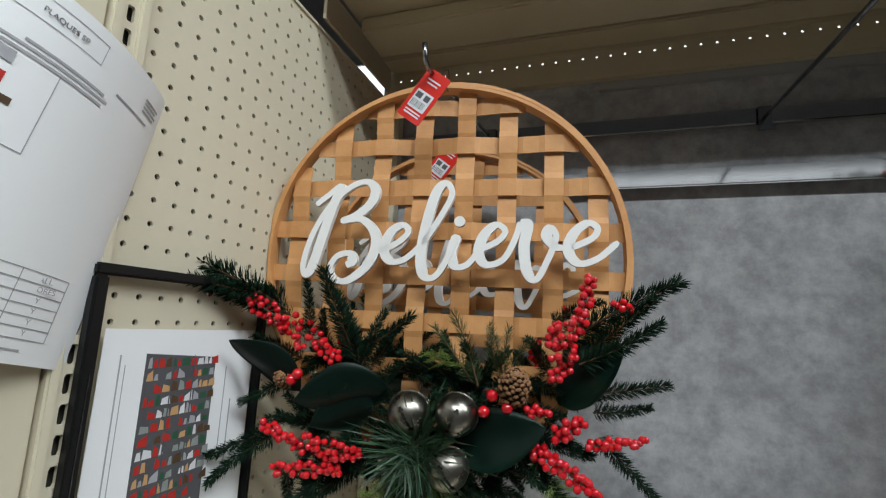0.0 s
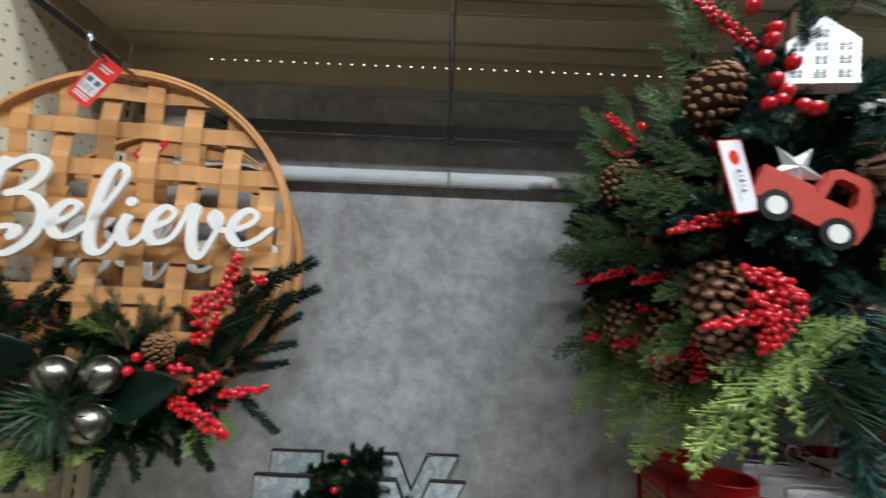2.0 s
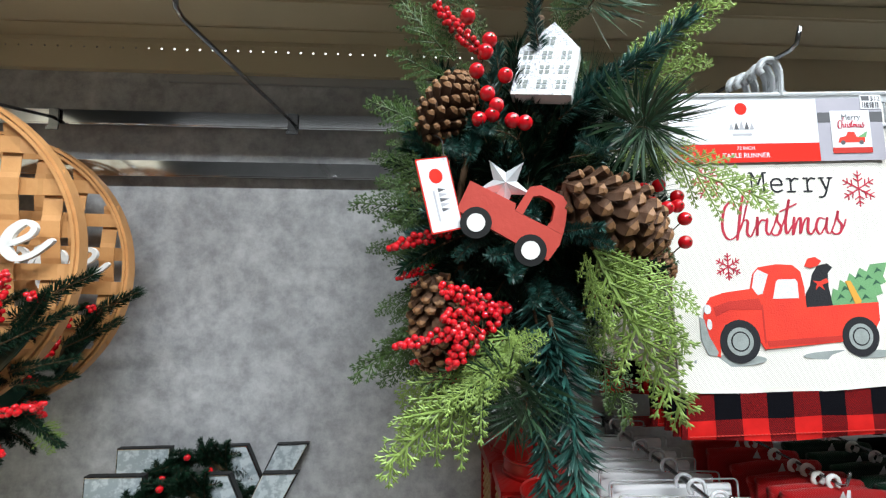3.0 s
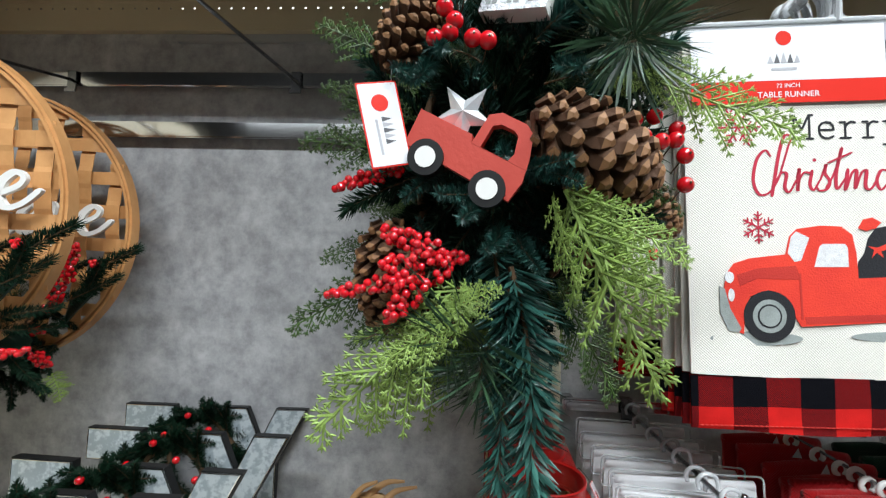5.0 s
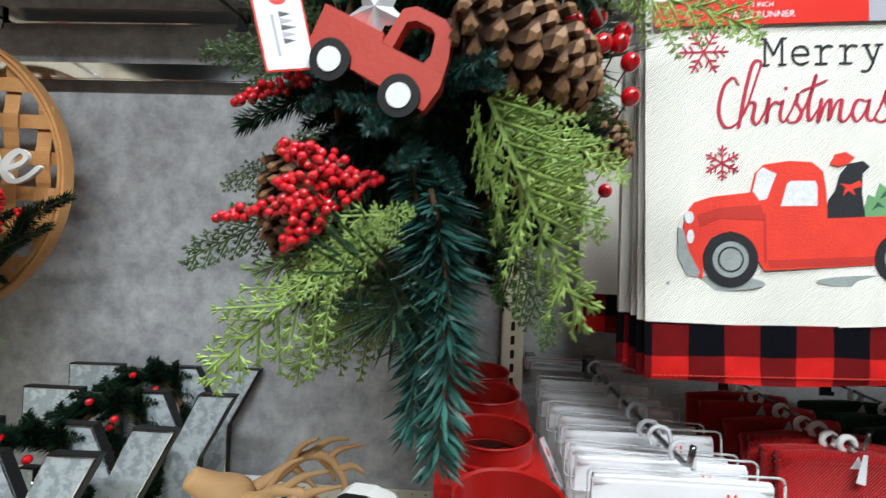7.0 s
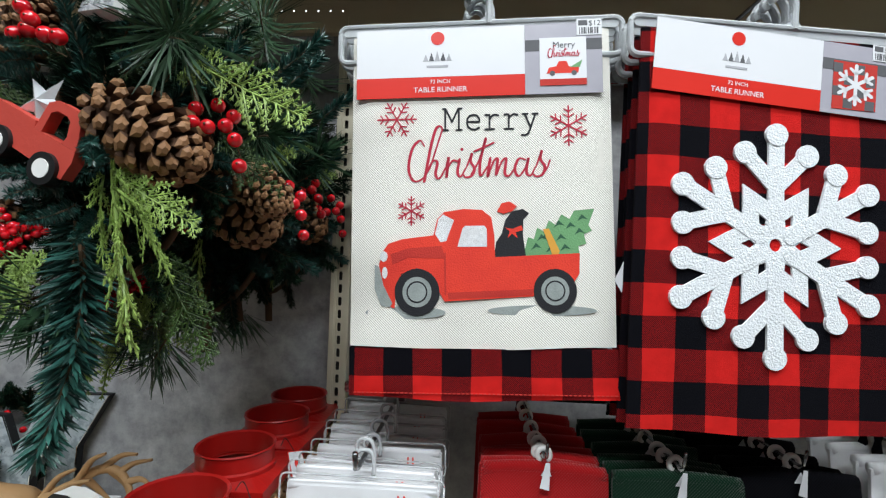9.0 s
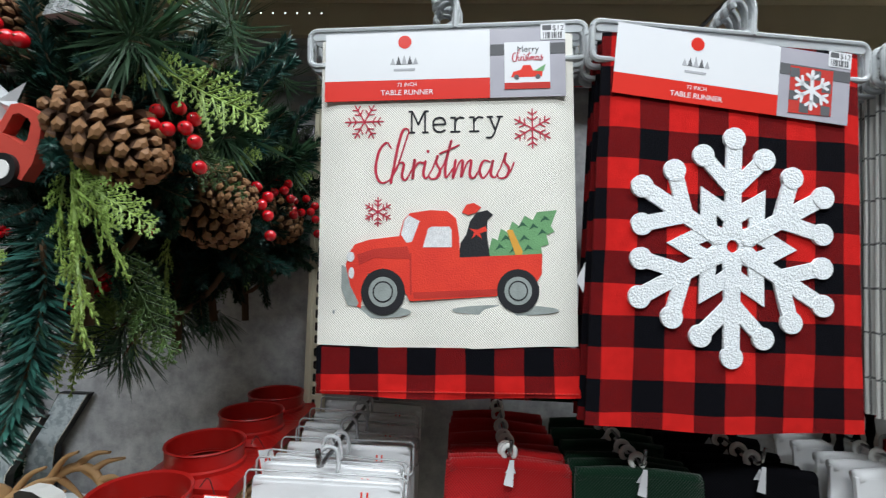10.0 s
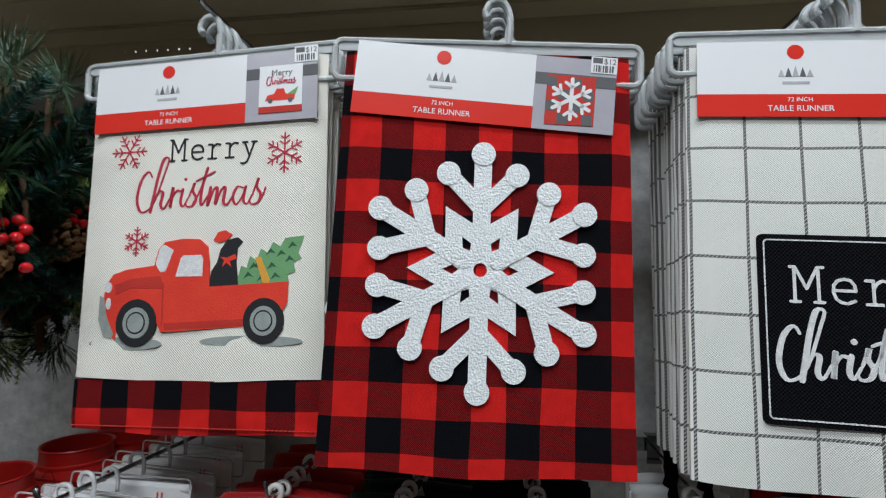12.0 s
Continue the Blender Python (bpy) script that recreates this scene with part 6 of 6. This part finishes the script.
def sign_holder():
    """A black-edged sign holder on the pegboard with a printed plan of the bay in it."""
    h = thing("sign_holder", "black-framed sign holder with a printed plan of the shelves", "sign holder", at=on_panel(0.415, 1.385))
    W, H = 0.118, 0.155
    for nm, o in (("frame_top", (-W, W, H - 0.011, H)), ("frame_bottom", (-W, W, -H, -H + 0.011)), ("frame_left", (-W, -W + 0.013, -H + 0.0111, H - 0.0111)), ("frame_right", (W - 0.010, W, -H + 0.0111, H - 0.0111))):
        part(nm, boxes((o[0], o[1], -0.012, -0.001, o[2], o[3]), bevel=0.002), M_BLACK, h, "black plastic edge")
    for x in (-W + 0.006, W - 0.005):
        Bag().tube([(x, -0.0125, -H + 0.02), (x + 0.001, -0.0125, H - 0.1)], 0.0007, 6).done("wire_edge", M_STEEL, h)
    sh = Bag().slab([(-W + 0.018, -H + 0.012), (W - 0.014, -H + 0.012), (W - 0.016, H - 0.062), (-W + 0.020, H - 0.060)], -0.0060, -0.0055).done("sheet", M_PAPER, h, "white printed sheet")
    bg = Bag().slab([(-0.052, -H + 0.014), (0.040, -H + 0.014), (0.040, 0.062), (-0.052, 0.070)], -0.0064, -0.0060).done("photo", M_INK, sh, "printed photo of full shelves")
    rnd = random.Random(9)
    inks = (M_PREDD, M_PREDD, M_CARD, M_PGREEND, M_INKL, M_DEER, M_PGREY, M_INK, M_STEM)
    bag = {}
    for j in range(16):
        z = -H + 0.018 + j * 0.0128
        x = -0.049
        while x < 0.036:
            w = rnd.uniform(0.004, 0.011)
            m = rnd.choice(inks)
            bag.setdefault(m, Bag()).slab([(x, z), (x + w, z), (x + w - 0.001, z + rnd.uniform(0.005, 0.011)), (x + 0.001, z + rnd.uniform(0.005, 0.011))], -0.0066 - 0.00002 * len(bag), -0.0063)
            x += w + 0.0012
    for m, b in bag.items():
        tagged(b.done("photo_panel", m, bg), kind="stuff")
    for x in (-0.020, 0.008):
        Bag().slab([(x, -H + 0.016), (x + 0.0012, -H + 0.016), (x + 0.0012, 0.064), (x, 0.066)], -0.0072, -0.0066).done("photo_post", M_INK, bg)
    bars_of_print(sh, [(-0.080, -0.0785, -0.10, 0.17), (-0.074, -0.0732, -0.06, 0.12), (0.058, 0.0592, -0.05, 0.10), (0.070, 0.0716, -0.08, 0.09)], -0.0060, M_INKL)
    s = thing("screw", "zinc screw head in a pegboard hole", "screw", at=on_panel(0.437, 1.523))
    Bag().ball((0, -0.001, 0), 0.0058, 16, 10, 0, (1, 0.5, 1)).done("head", M_STEEL, s, "", True)


sign_holder()


# ---------------------------------------------------------------- galvanised joy signs
def joy_sign(at):
    s = thing("joy_sign", "galvanised metal JOY sign with a greenery wreath for the O", "sign", "joy signs in a row", at=at)

    def letter(nm, pts, label):
        w = thing_part(nm, s)
        n = len(pts)
        cx, cz = sum(p[0] for p in pts) / n, sum(p[1] for p in pts) / n
        Bag().slab(pts, -0.007, 0.007).done("black_edge", M_BLACK, w, "black metal edge")
        inner = []
        area = sum(pts[i][0] * pts[(i + 1) % n][1] - pts[(i + 1) % n][0] * pts[i][1] for i in range(n))
        sg = 1 if area > 0 else -1
        for i in range(n):
            a, b, c = Vector(pts[i - 1]), Vector(pts[i]), Vector(pts[(i + 1) % n])
            d1, d2 = (b - a).normalized(), (c - b).normalized()
            n1, n2 = Vector((-d1.y, d1.x)) * sg, Vector((-d2.y, d2.x)) * sg
            m = (n1 + n2)
            q = b + m * (0.0022 / max(0.4, m.dot(n1)))
            inner.append((q.x, q.y))
        Bag().slab(inner, -0.0085, -0.0065).done("face", M_GALV, w, label)
        rim = [Vector((x, -0.0087, z)) for x, z in inner]
        Bag().put(*tube_data(rim + [rim[0]], 0.0010, 6)).done("bright_rim", M_CHROME, w)

    letter("letter_j", [(-0.178, 0.204), (-0.080, 0.204), (-0.080, 0.060), (-0.090, 0.020), (-0.125, 0.0), (-0.165, 0.006), (-0.178, 0.035), (-0.178, 0.070), (-0.150, 0.070), (-0.150, 0.048), (-0.140, 0.038), (-0.128, 0.048), (-0.128, 0.150), (-0.136, 0.150), (-0.178, 0.150)], "galvanised letter J")
    letter("letter_y", [(-0.002, 0.204), (0.062, 0.204), (0.090, 0.142), (0.118, 0.204), (0.180, 0.204), (0.124, 0.098), (0.124, 0.0), (0.062, 0.0), (0.062, 0.098)], "galvanised letter Y")
    rnd = random.Random(31)
    ring = thing_part("wreath_o", s)
    core = [Vector((-0.020 + 0.062 * math.cos(a), -0.012, 0.105 + 0.075 * math.sin(a))) for a in (2 * math.pi * i / 24 for i in range(25))]
    Bag().put(*tube_data(core, 0.005, 6)).done("twig_ring", M_STEM, ring)
    for i in range(42):
        a = 2 * math.pi * i / 42
        p = (-0.020 + 0.062 * math.cos(a), -0.012, 0.105 + 0.075 * math.sin(a))
        d = a + 1.2 * rnd.choice((-1, 1)) + rnd.uniform(-0.3, 0.3)
        l = rnd.uniform(0.040, 0.065)
        spray(rnd.choice(K_PINE), "pine_sprig", ring, p, (p[0] + l * math.cos(d), p[1] - rnd.uniform(-0.01, 0.035), p[2] + l * math.sin(d)), 0.12, rnd.uniform(0, 360), 1.5)
    for i in range(9):
        a = 0.4 + 2 * math.pi * i / 9
        c = Vector((-0.020 + rnd.uniform(0.05, 0.08) * math.cos(a), -0.045, 0.105 + rnd.uniform(0.06, 0.095) * math.sin(a)))
        b = new("berry", K_BERRY)
        b.parent = ring
        b.matrix_basis = Matrix.Translation(c) @ Matrix.Scale(0.0062, 4)
    cone(ring, (0.010, -0.040, 0.085), (0.2, -0.8, 0.2), 0.040, 0, 1.1)
    return s


sign = joy_sign(pose(0.138, 0.852, SHELF + 0.012, -3, 0, 3))
copy_thing(sign, pose(0.146, 0.748, SHELF + 0.001, -3, 0, 1))
copy_thing(sign, pose(0.134, 0.622, SHELF, -2, 0, -1))
copy_thing(sign, pose(0.090, 0.535, SHELF, -2, 0, 2))
tagged(part("riser", boxes((-0.05, 0.345, 0.832, 0.874, SHELF + 0.0005, SHELF + 0.011), bevel=0.001), M_PAPER), "flat white card strip on the shelf", "card")


def reindeer(at):
    """A carved reindeer bust: neck, head, ears and branching antlers, one body."""
    b = Bag()
    b.tube([(0.045, 0, -0.175), (0.04, 0, -0.10), (0.032, 0, -0.05), (0.022, 0, -0.015), (0.01, -0.002, 0.005)], [0.040 - 0.0013 * i for i in range(17)], 16, 4)
    b.tube([(0.030, 0.002, 0.002), (0.010, -0.006, 0.012), (-0.012, -0.018, 0.024), (-0.032, -0.028, 0.040), (-0.040, -0.032, 0.047)], [0.012, 0.017, 0.0215, 0.0235, 0.0245, 0.0245, 0.024, 0.023, 0.0215, 0.020, 0.0185, 0.017, 0.0158, 0.015, 0.0145, 0.012, 0.006], 16, 4)
    for sg in (-1, 1):
        b.tube([(0.02, sg * 0.012, 0.0), (0.022, sg * 0.026, -0.012), (0.018, sg * 0.036, -0.034), (0.016, sg * 0.036, -0.044)], [0.004, 0.006, 0.008, 0.0095, 0.010, 0.010, 0.0095, 0.009, 0.007, 0.005, 0.0035, 0.002, 0.001], 10, 4)
        root = Vector((0.026, sg * 0.012, 0.010))
        main = [root, (0.055, sg * 0.030, 0.024), (0.085, sg * 0.045, 0.044), (0.118, sg * 0.048, 0.042), (0.142, sg * 0.040, 0.020), (0.150, sg * 0.030, -0.006)]
        b.tube(main, (0.0100, 0.0038), 10, 5)
        for p, q, r in (((0.060, 0.032, 0.026), (0.085, 0.030, 0.064), (0.110, 0.028, 0.078)), ((0.090, 0.045, 0.045), (0.118, 0.050, 0.066), (0.148, 0.046, 0.072)), ((0.120, 0.048, 0.041), (0.135, 0.056, 0.052), (0.166, 0.056, 0.060)),
                        ((0.070, 0.038, 0.033), (0.085, 0.050, 0.010), (0.105, 0.055, -0.012)), ((0.135, 0.043, 0.028), (0.155, 0.048, 0.032), (0.172, 0.048, 0.022)), ((0.105, 0.048, 0.044), (0.118, 0.060, 0.020), (0.125, 0.064, 0.0))):
            b.tube([(p[0], sg * p[1], p[2]), (q[0], sg * q[1], q[2]), (r[0], sg * r[1], r[2])], (0.0064, 0.0022), 8, 5)
    ob = b.done("reindeer_figure", M_DEER, None, "", True)
    ob.matrix_basis = at
    tagged(ob, "carved pale wood reindeer bust with branching antlers", "figurine")


reindeer(pose(0.402, 0.595, 1.138, 0, 0, 0) @ Matrix.Scale(0.95, 4))
base_d = thing("figurine_stand", "dark round stand with a sprig collar under the reindeer", "stand", at=pose(0.435, 0.600, SHELF))
Bag().tube([(0, 0, 0.0), (0, 0, 0.012), (0, 0, 0.014)], [0.045, 0.045, 0.042], 28).done("foot", M_STEM, base_d, "", True)
for i in range(14):
    a = 2 * math.pi * i / 14
    spray(K_PINE[i % 3], "pine_sprig", base_d, (0.042 * math.cos(a) - 0.008, 0.042 * math.sin(a), 0.062), (0.082 * math.cos(a) - 0.008, 0.082 * math.sin(a), 0.084), 0.12, i * 50)


def snowman(at):
    """A thick cut-out with a top hat: one body, painted."""
    b = Bag()
    hat = [(-0.030, 0.2052), (-0.031, 0.228), (-0.022, 0.234), (0.002, 0.2375), (0.024, 0.235), (0.031, 0.229), (0.032, 0.2062)]
    b.slab(hat, -0.011, 0.011, 0, 1)
    b.slab([(-0.0305, 0.1885), (-0.030, 0.205), (0.0318, 0.206), (0.034, 0.1895), (0.0, 0.186)], -0.0113, 0.0108, 2, 1)
    brim = [(-0.043, 0.182), (-0.040, 0.192), (-0.030, 0.1882), (0.0, 0.1857), (0.034, 0.1892), (0.042, 0.193), (0.047, 0.182), (0.030, 0.170), (0.0, 0.166), (-0.030, 0.170)]
    b.slab(brim, -0.0125, 0.0115, 0, 1)
    b.slab(disc(0.0, 0.128, 0.042, 0.036, 32), -0.010, 0.010, 1)
    b.slab(disc(0.0, 0.050, 0.052, 0.052, 32), -0.0095, 0.0095, 1)
    b.slab([(-0.045, 0.0), (0.045, 0.0), (0.045, 0.012), (-0.045, 0.012)], -0.022, 0.022, 1)
    ob = b.done("snowman_cutout", [M_BLACK, M_WHITEWOOD, M_REDCARD], None)
    ob.matrix_basis = at
    tagged(ob, "white wooden cut-out with black top hat and red band", "figurine")


snowman(pose(0.594, 0.455, SHELF, 0, 4, -16) @ Matrix.Diagonal((0.9, 0.9, 1.0, 1)))


# ---------------------------------------------------------------- red lanterns
def lantern(at):
    l = thing("lantern", "red metal lantern with round top collar and wooden bead sides", "lantern", "red lanterns in a row", at=at)
    H, W = 0.222, 0.060
    part("base_plate", boxes((-W, W, -W, W, 0, 0.008), bevel=0.002), M_LANTERN, l)
    bm = bmesh.new()
    N, R = 40, 0.046
    ring = [bm.verts.new((R * math.cos(2 * math.pi * i / N), R * math.sin(2 * math.pi * i / N), H)) for i in range(N)]
    sq = []
    for i in range(N):
        c, s = math.cos(2 * math.pi * i / N), math.sin(2 * math.pi * i / N)
        q = max(abs(c), abs(s))
        sq.append(bm.verts.new((c / q * (W + 0.004), s / q * (W + 0.004), H - 0.006)))
    low = [bm.verts.new((v.co.x, v.co.y, H - 0.022)) for v in sq]
    for i in range(N):
        j = (i + 1) % N
        bm.faces.new((ring[i], sq[i], sq[j], ring[j]))
        bm.faces.new((sq[i], low[i], low[j], sq[j]))
    part("top_plate", bm, M_LANTERN, l, "red painted lid")
    bag = Bag()
    prof = ((0.0455, H - 0.004), (0.052, H - 0.003), (0.0525, H + 0.004), (0.0495, H + 0.006), (0.0495, H + 0.024), (0.0515, H + 0.026), (0.0505, H + 0.028), (0.0475, H + 0.026), (0.0470, H - 0.004))
    v, f, n = [], [], 48
    for i in range(n):
        a = 2 * math.pi * i / n
        v += [Vector((r * math.cos(a), r * math.sin(a), z)) for r, z in prof]
    m = len(prof)
    for i in range(n):
        for j in range(m):
            f.append((i * m + j, ((i + 1) % n) * m + j, ((i + 1) % n) * m + (j + 1) % m, i * m + (j + 1) % m))
    bag.put(v, f).done("collar", M_LANTERN, l, "round red metal collar", True).data.set_sharp_from_angle(angle=0.7)
    for x in (-W + 0.004, W - 0.004):
        for y in (-W + 0.004, W - 0.004):
            part("corner_post", boxes((x - 0.004, x + 0.004, y - 0.004, y + 0.004, 0.0082, H - 0.0225), bevel=0.001), M_LANTERN, l)
    for side in (-1, 1):
        for k in range(5):
            y = -0.038 + k * 0.019
            st = Bag().tube([(side * (W - 0.008), y, 0.0082), (side * (W - 0.008), y, H - 0.0225)], 0.0008, 5).done("bead_wire", M_STEEL, l)
            for i in range(13):
                b = new("bead", K_BEAD)
                b.parent = st
                b.matrix_basis = pose(side * (W - 0.008), y, 0.018 + i * 0.0145) @ Matrix.Scale(0.0074, 4)
    return l


K_BEAD = as_mesh(Bag().ball((0, 0, 0), 1.0, 12, 8), "bead", [M_BEAD])
K_BEAD.polygons.foreach_set("use_smooth", [True] * len(K_BEAD.polygons))
lan = lantern(pose(0.738, 0.432, SHELF))
for y, x, a in ((0.572, 0.729, 2), (0.708, 0.729, -2), (0.820, 0.724, 1)):
    copy_thing(lan, pose(x, y, SHELF, 0, 0, a))
for m in (pose(0.800, 0.470, 1.238, -35, 25, 60), pose(0.796, 0.610, 1.236, -30, 15, 70)):
    g = thing("hang_tag", "white and red card hang tag tied to a lantern", "tag", "lantern tags", at=m)
    Bag().slab(round_rect(-0.016, 0.016, -0.062, 0.0, 0.001), 0, 0.0006).done("red_edge", M_REDCARD, g, "red card edge")
    Bag().slab(round_rect(-0.0147, 0.0147, -0.0607, -0.0013, 0.001), -0.0003, 0.0).done("card", M_CARD, g, "white card")
    Bag().slab(disc(0, -0.018, 0.0062), -0.0005, -0.0003).done("logo_disc", M_REDCARD, g)
    for i in range(3):
        Bag().slab([(-0.009 + i * 0.006, -0.042), (-0.003 + i * 0.006, -0.042), (-0.006 + i * 0.006, -0.032)], -0.0005, -0.0003).done("logo_tree", M_INK, g)
    Bag().tube([(0, 0, -0.003), (-0.006, 0.006, 0.02), (-0.012, 0.012, 0.012)], 0.0006, 5, 4).done("string", M_BLACK, g)


# ---------------------------------------------------------------- napkins and towels on the lower crossbar
def napkin_set(at, mat, w, striped):
    n = thing("napkin_set", "folded white cotton napkins on a clear plastic hanger", "napkins", "white napkin sets on one hook", at=at)
    sheet(n, "cloth", mat, -w, w, -0.30, -0.030, -0.006, 0.013, 5, 10, 10, 0.001)
    fold = Bag()
    fold.tube([(-w + 0.002, 0.0005, -0.031), (0, 0.0005, -0.030), (w - 0.002, 0.0005, -0.031)], 0.0064, 10, 6)
    fold.done("fold", mat, n, "", True)
    h = thing_part("hanger", n)
    path = [Vector((x, -0.009, z)) for x, z in round_rect(-w - 0.006, w + 0.006, -0.060, -0.016, 0.007)]
    Bag().put(*tube_data(path + [path[0]], 0.0013, 6)).done("clip_frame", M_CLEAR, h, "clear plastic frame", True)
    Bag().tube([(0.012, 0.0, -0.017), (0.012, 0.0, -0.004), (0.008, 0, 0.009), (-0.004, 0, 0.011), (-0.011, 0, 0.003), (-0.009, 0, -0.007)], 0.0026, 8, 4).done("hook", M_CLEAR, h, "clear plastic hook", True)
    if striped:
        for x in (0.042, 0.049):
            Bag().slab([(x, -0.290), (x + 0.0022, -0.290), (x + 0.0022, -0.036), (x, -0.036)], -0.0068, -0.0058).done("woven_stripe", M_PRED, n, "woven red stripe")
    return n


M_CLEAR = material("clear_plastic", (0.80, 0.82, 0.84), 0.15, dark=(0.76, 0.78, 0.80), scale=10, trans=0.6, ior=1.25)
NX, NZ = 0.915, 1.274
first_n = napkin_set(pose(NX + 0.004, 0.503, NZ, -4), M_WHITECLOTH, 0.090, True)
rnd_n = random.Random(4)
for i, y in enumerate((0.540, 0.574, 0.616, 0.662, 0.704, 0.752, 0.806)):
    copy_thing(first_n, pose(NX + rnd_n.uniform(-0.006, 0.006), y, NZ - rnd_n.uniform(0, 0.008), rnd_n.uniform(-5, 3), rnd_n.uniform(-2, 2), rnd_n.uniform(-5, 5)))
faceout(NX, 1.2665, 0.478, 1.270, "chrome wire display hook holding napkins", 0.846)


def towel(at, mat, label, group, w=0.080, extra=""):
    n = thing("towel", label, "towel", group, at=at)
    sheet(n, "cloth", mat, -w, w, -0.30, -0.020, -0.010, 0.019, 6, 10, 10, 0.002)
    Bag().tube([(-w + 0.003, -0.0005, -0.021), (-0.02, -0.0005, -0.017), (0.03, -0.0005, -0.019), (w - 0.003, -0.0005, -0.023)], 0.0095, 10, 5).done("fold", mat, n, "", True)
    d = thing_part("hang_disc", n)
    path = [Vector((0.0085 * math.sin(a), 0.0, 0.0085 * math.cos(a) - 0.001)) for a in (radians(-150 + 20 * i) for i in range(16))]
    Bag().put(*tube_data(path, 0.0036, 8)).done("ring", M_WHITEWOOD, d, "white plastic hanging ring", True)
    Bag().slab([(-0.006, -0.024), (0.008, -0.024), (0.003, -0.010)], -0.012, -0.0112).done("tab", M_CARD, d, "white card tab")
    return n


for x, mat, lab, grp, ye, ys in ((1.142, M_REDCLOTH, "folded red knit towel hung from a white plastic ring", "red towels on one hook", 0.580, (0.604, 0.625, 0.648, 0.690, 0.745, 0.80)),
                                 (1.308, M_GREENCLOTH, "folded dark green knit towel hung from a white plastic ring", "green towels on one hook", 0.572, (0.596, 0.622, 0.680, 0.715, 0.78)),
                                 (1.470, M_BLACKCLOTH, "folded black knit towel hung from a white plastic ring", "black towels on one hook", 0.600, (0.630, 0.668, 0.72, 0.78)),
                                 (1.672, M_WHITECLOTH, "folded white cotton towel hung from a white plastic ring", "white towels on one hook", 0.610, (0.640, 0.675, 0.72, 0.77))):
    t = towel(pose(x, ye, 1.262, -5, 0, 1), mat, lab, grp, 0.082 if x < 1.6 else 0.066)
    for i, y in enumerate(ys):
        copy_thing(t, pose(x + rnd_n.uniform(-0.005, 0.005), y, 1.262 - rnd_n.uniform(0, 0.006), rnd_n.uniform(-7, 2), rnd_n.uniform(-2.5, 2.5), rnd_n.uniform(-5, 5)))
    faceout(x, 1.2665, ye - 0.022, 1.262, "thin wire display hook holding towels", 0.846, 0.0022)
    g = thing("shelf_tag", "small white paper flag on a hook's end", "tag", "paper flags", at=pose(x, ye - 0.024, 1.262, 0, 8, 12))
    Bag().slab([(-0.004, -0.034), (0.009, -0.036), (0.005, -0.002), (-0.001, -0.002)], 0, 0.0005).done("flag", M_CARD, g)


def placemat_set(at):
    n = thing("placemat_set", "plaid placemats in a grey plastic clip frame", "placemats", "placemat sets on one hook", at=at)
    sheet(n, "cloth", M_PLAID, -0.085, 0.085, -0.28, -0.022, -0.006, 0.014, 7, 10, 8)
    path = [Vector((x, -0.009, z)) for x, z in round_rect(-0.094, 0.094, -0.060, -0.012, 0.008)]
    Bag().put(*tube_data(path + [path[0]], 0.0026, 6)).done("clip_frame", M_PLASTIC, n, "grey plastic frame", True)
    Bag().slab(round_rect(-0.05, 0.05, -0.056, -0.030, 0.003), -0.0105, -0.0092).done("paper_label", M_GREYCARD, n, "printed paper label")
    Bag().tube([(0.012, 0.0, -0.014), (0.012, 0.0, -0.004), (0.008, 0, 0.009), (-0.004, 0, 0.011), (-0.011, 0, 0.003)], 0.0026, 8, 4).done("hook", M_PLASTIC, n, "", True)
    return n


pm = placemat_set(pose(1.872, 0.600, 1.262, -3))
for y in (0.630, 0.665, 0.71, 0.77):
    copy_thing(pm, pose(1.872 + rnd_n.uniform(-0.004, 0.004), y, 1.260, rnd_n.uniform(-5, 3), rnd_n.uniform(-2, 2), rnd_n.uniform(-4, 4)))
faceout(1.872, 1.2665, 0.575, 1.258, "chrome wire display hook holding placemats", 0.846)
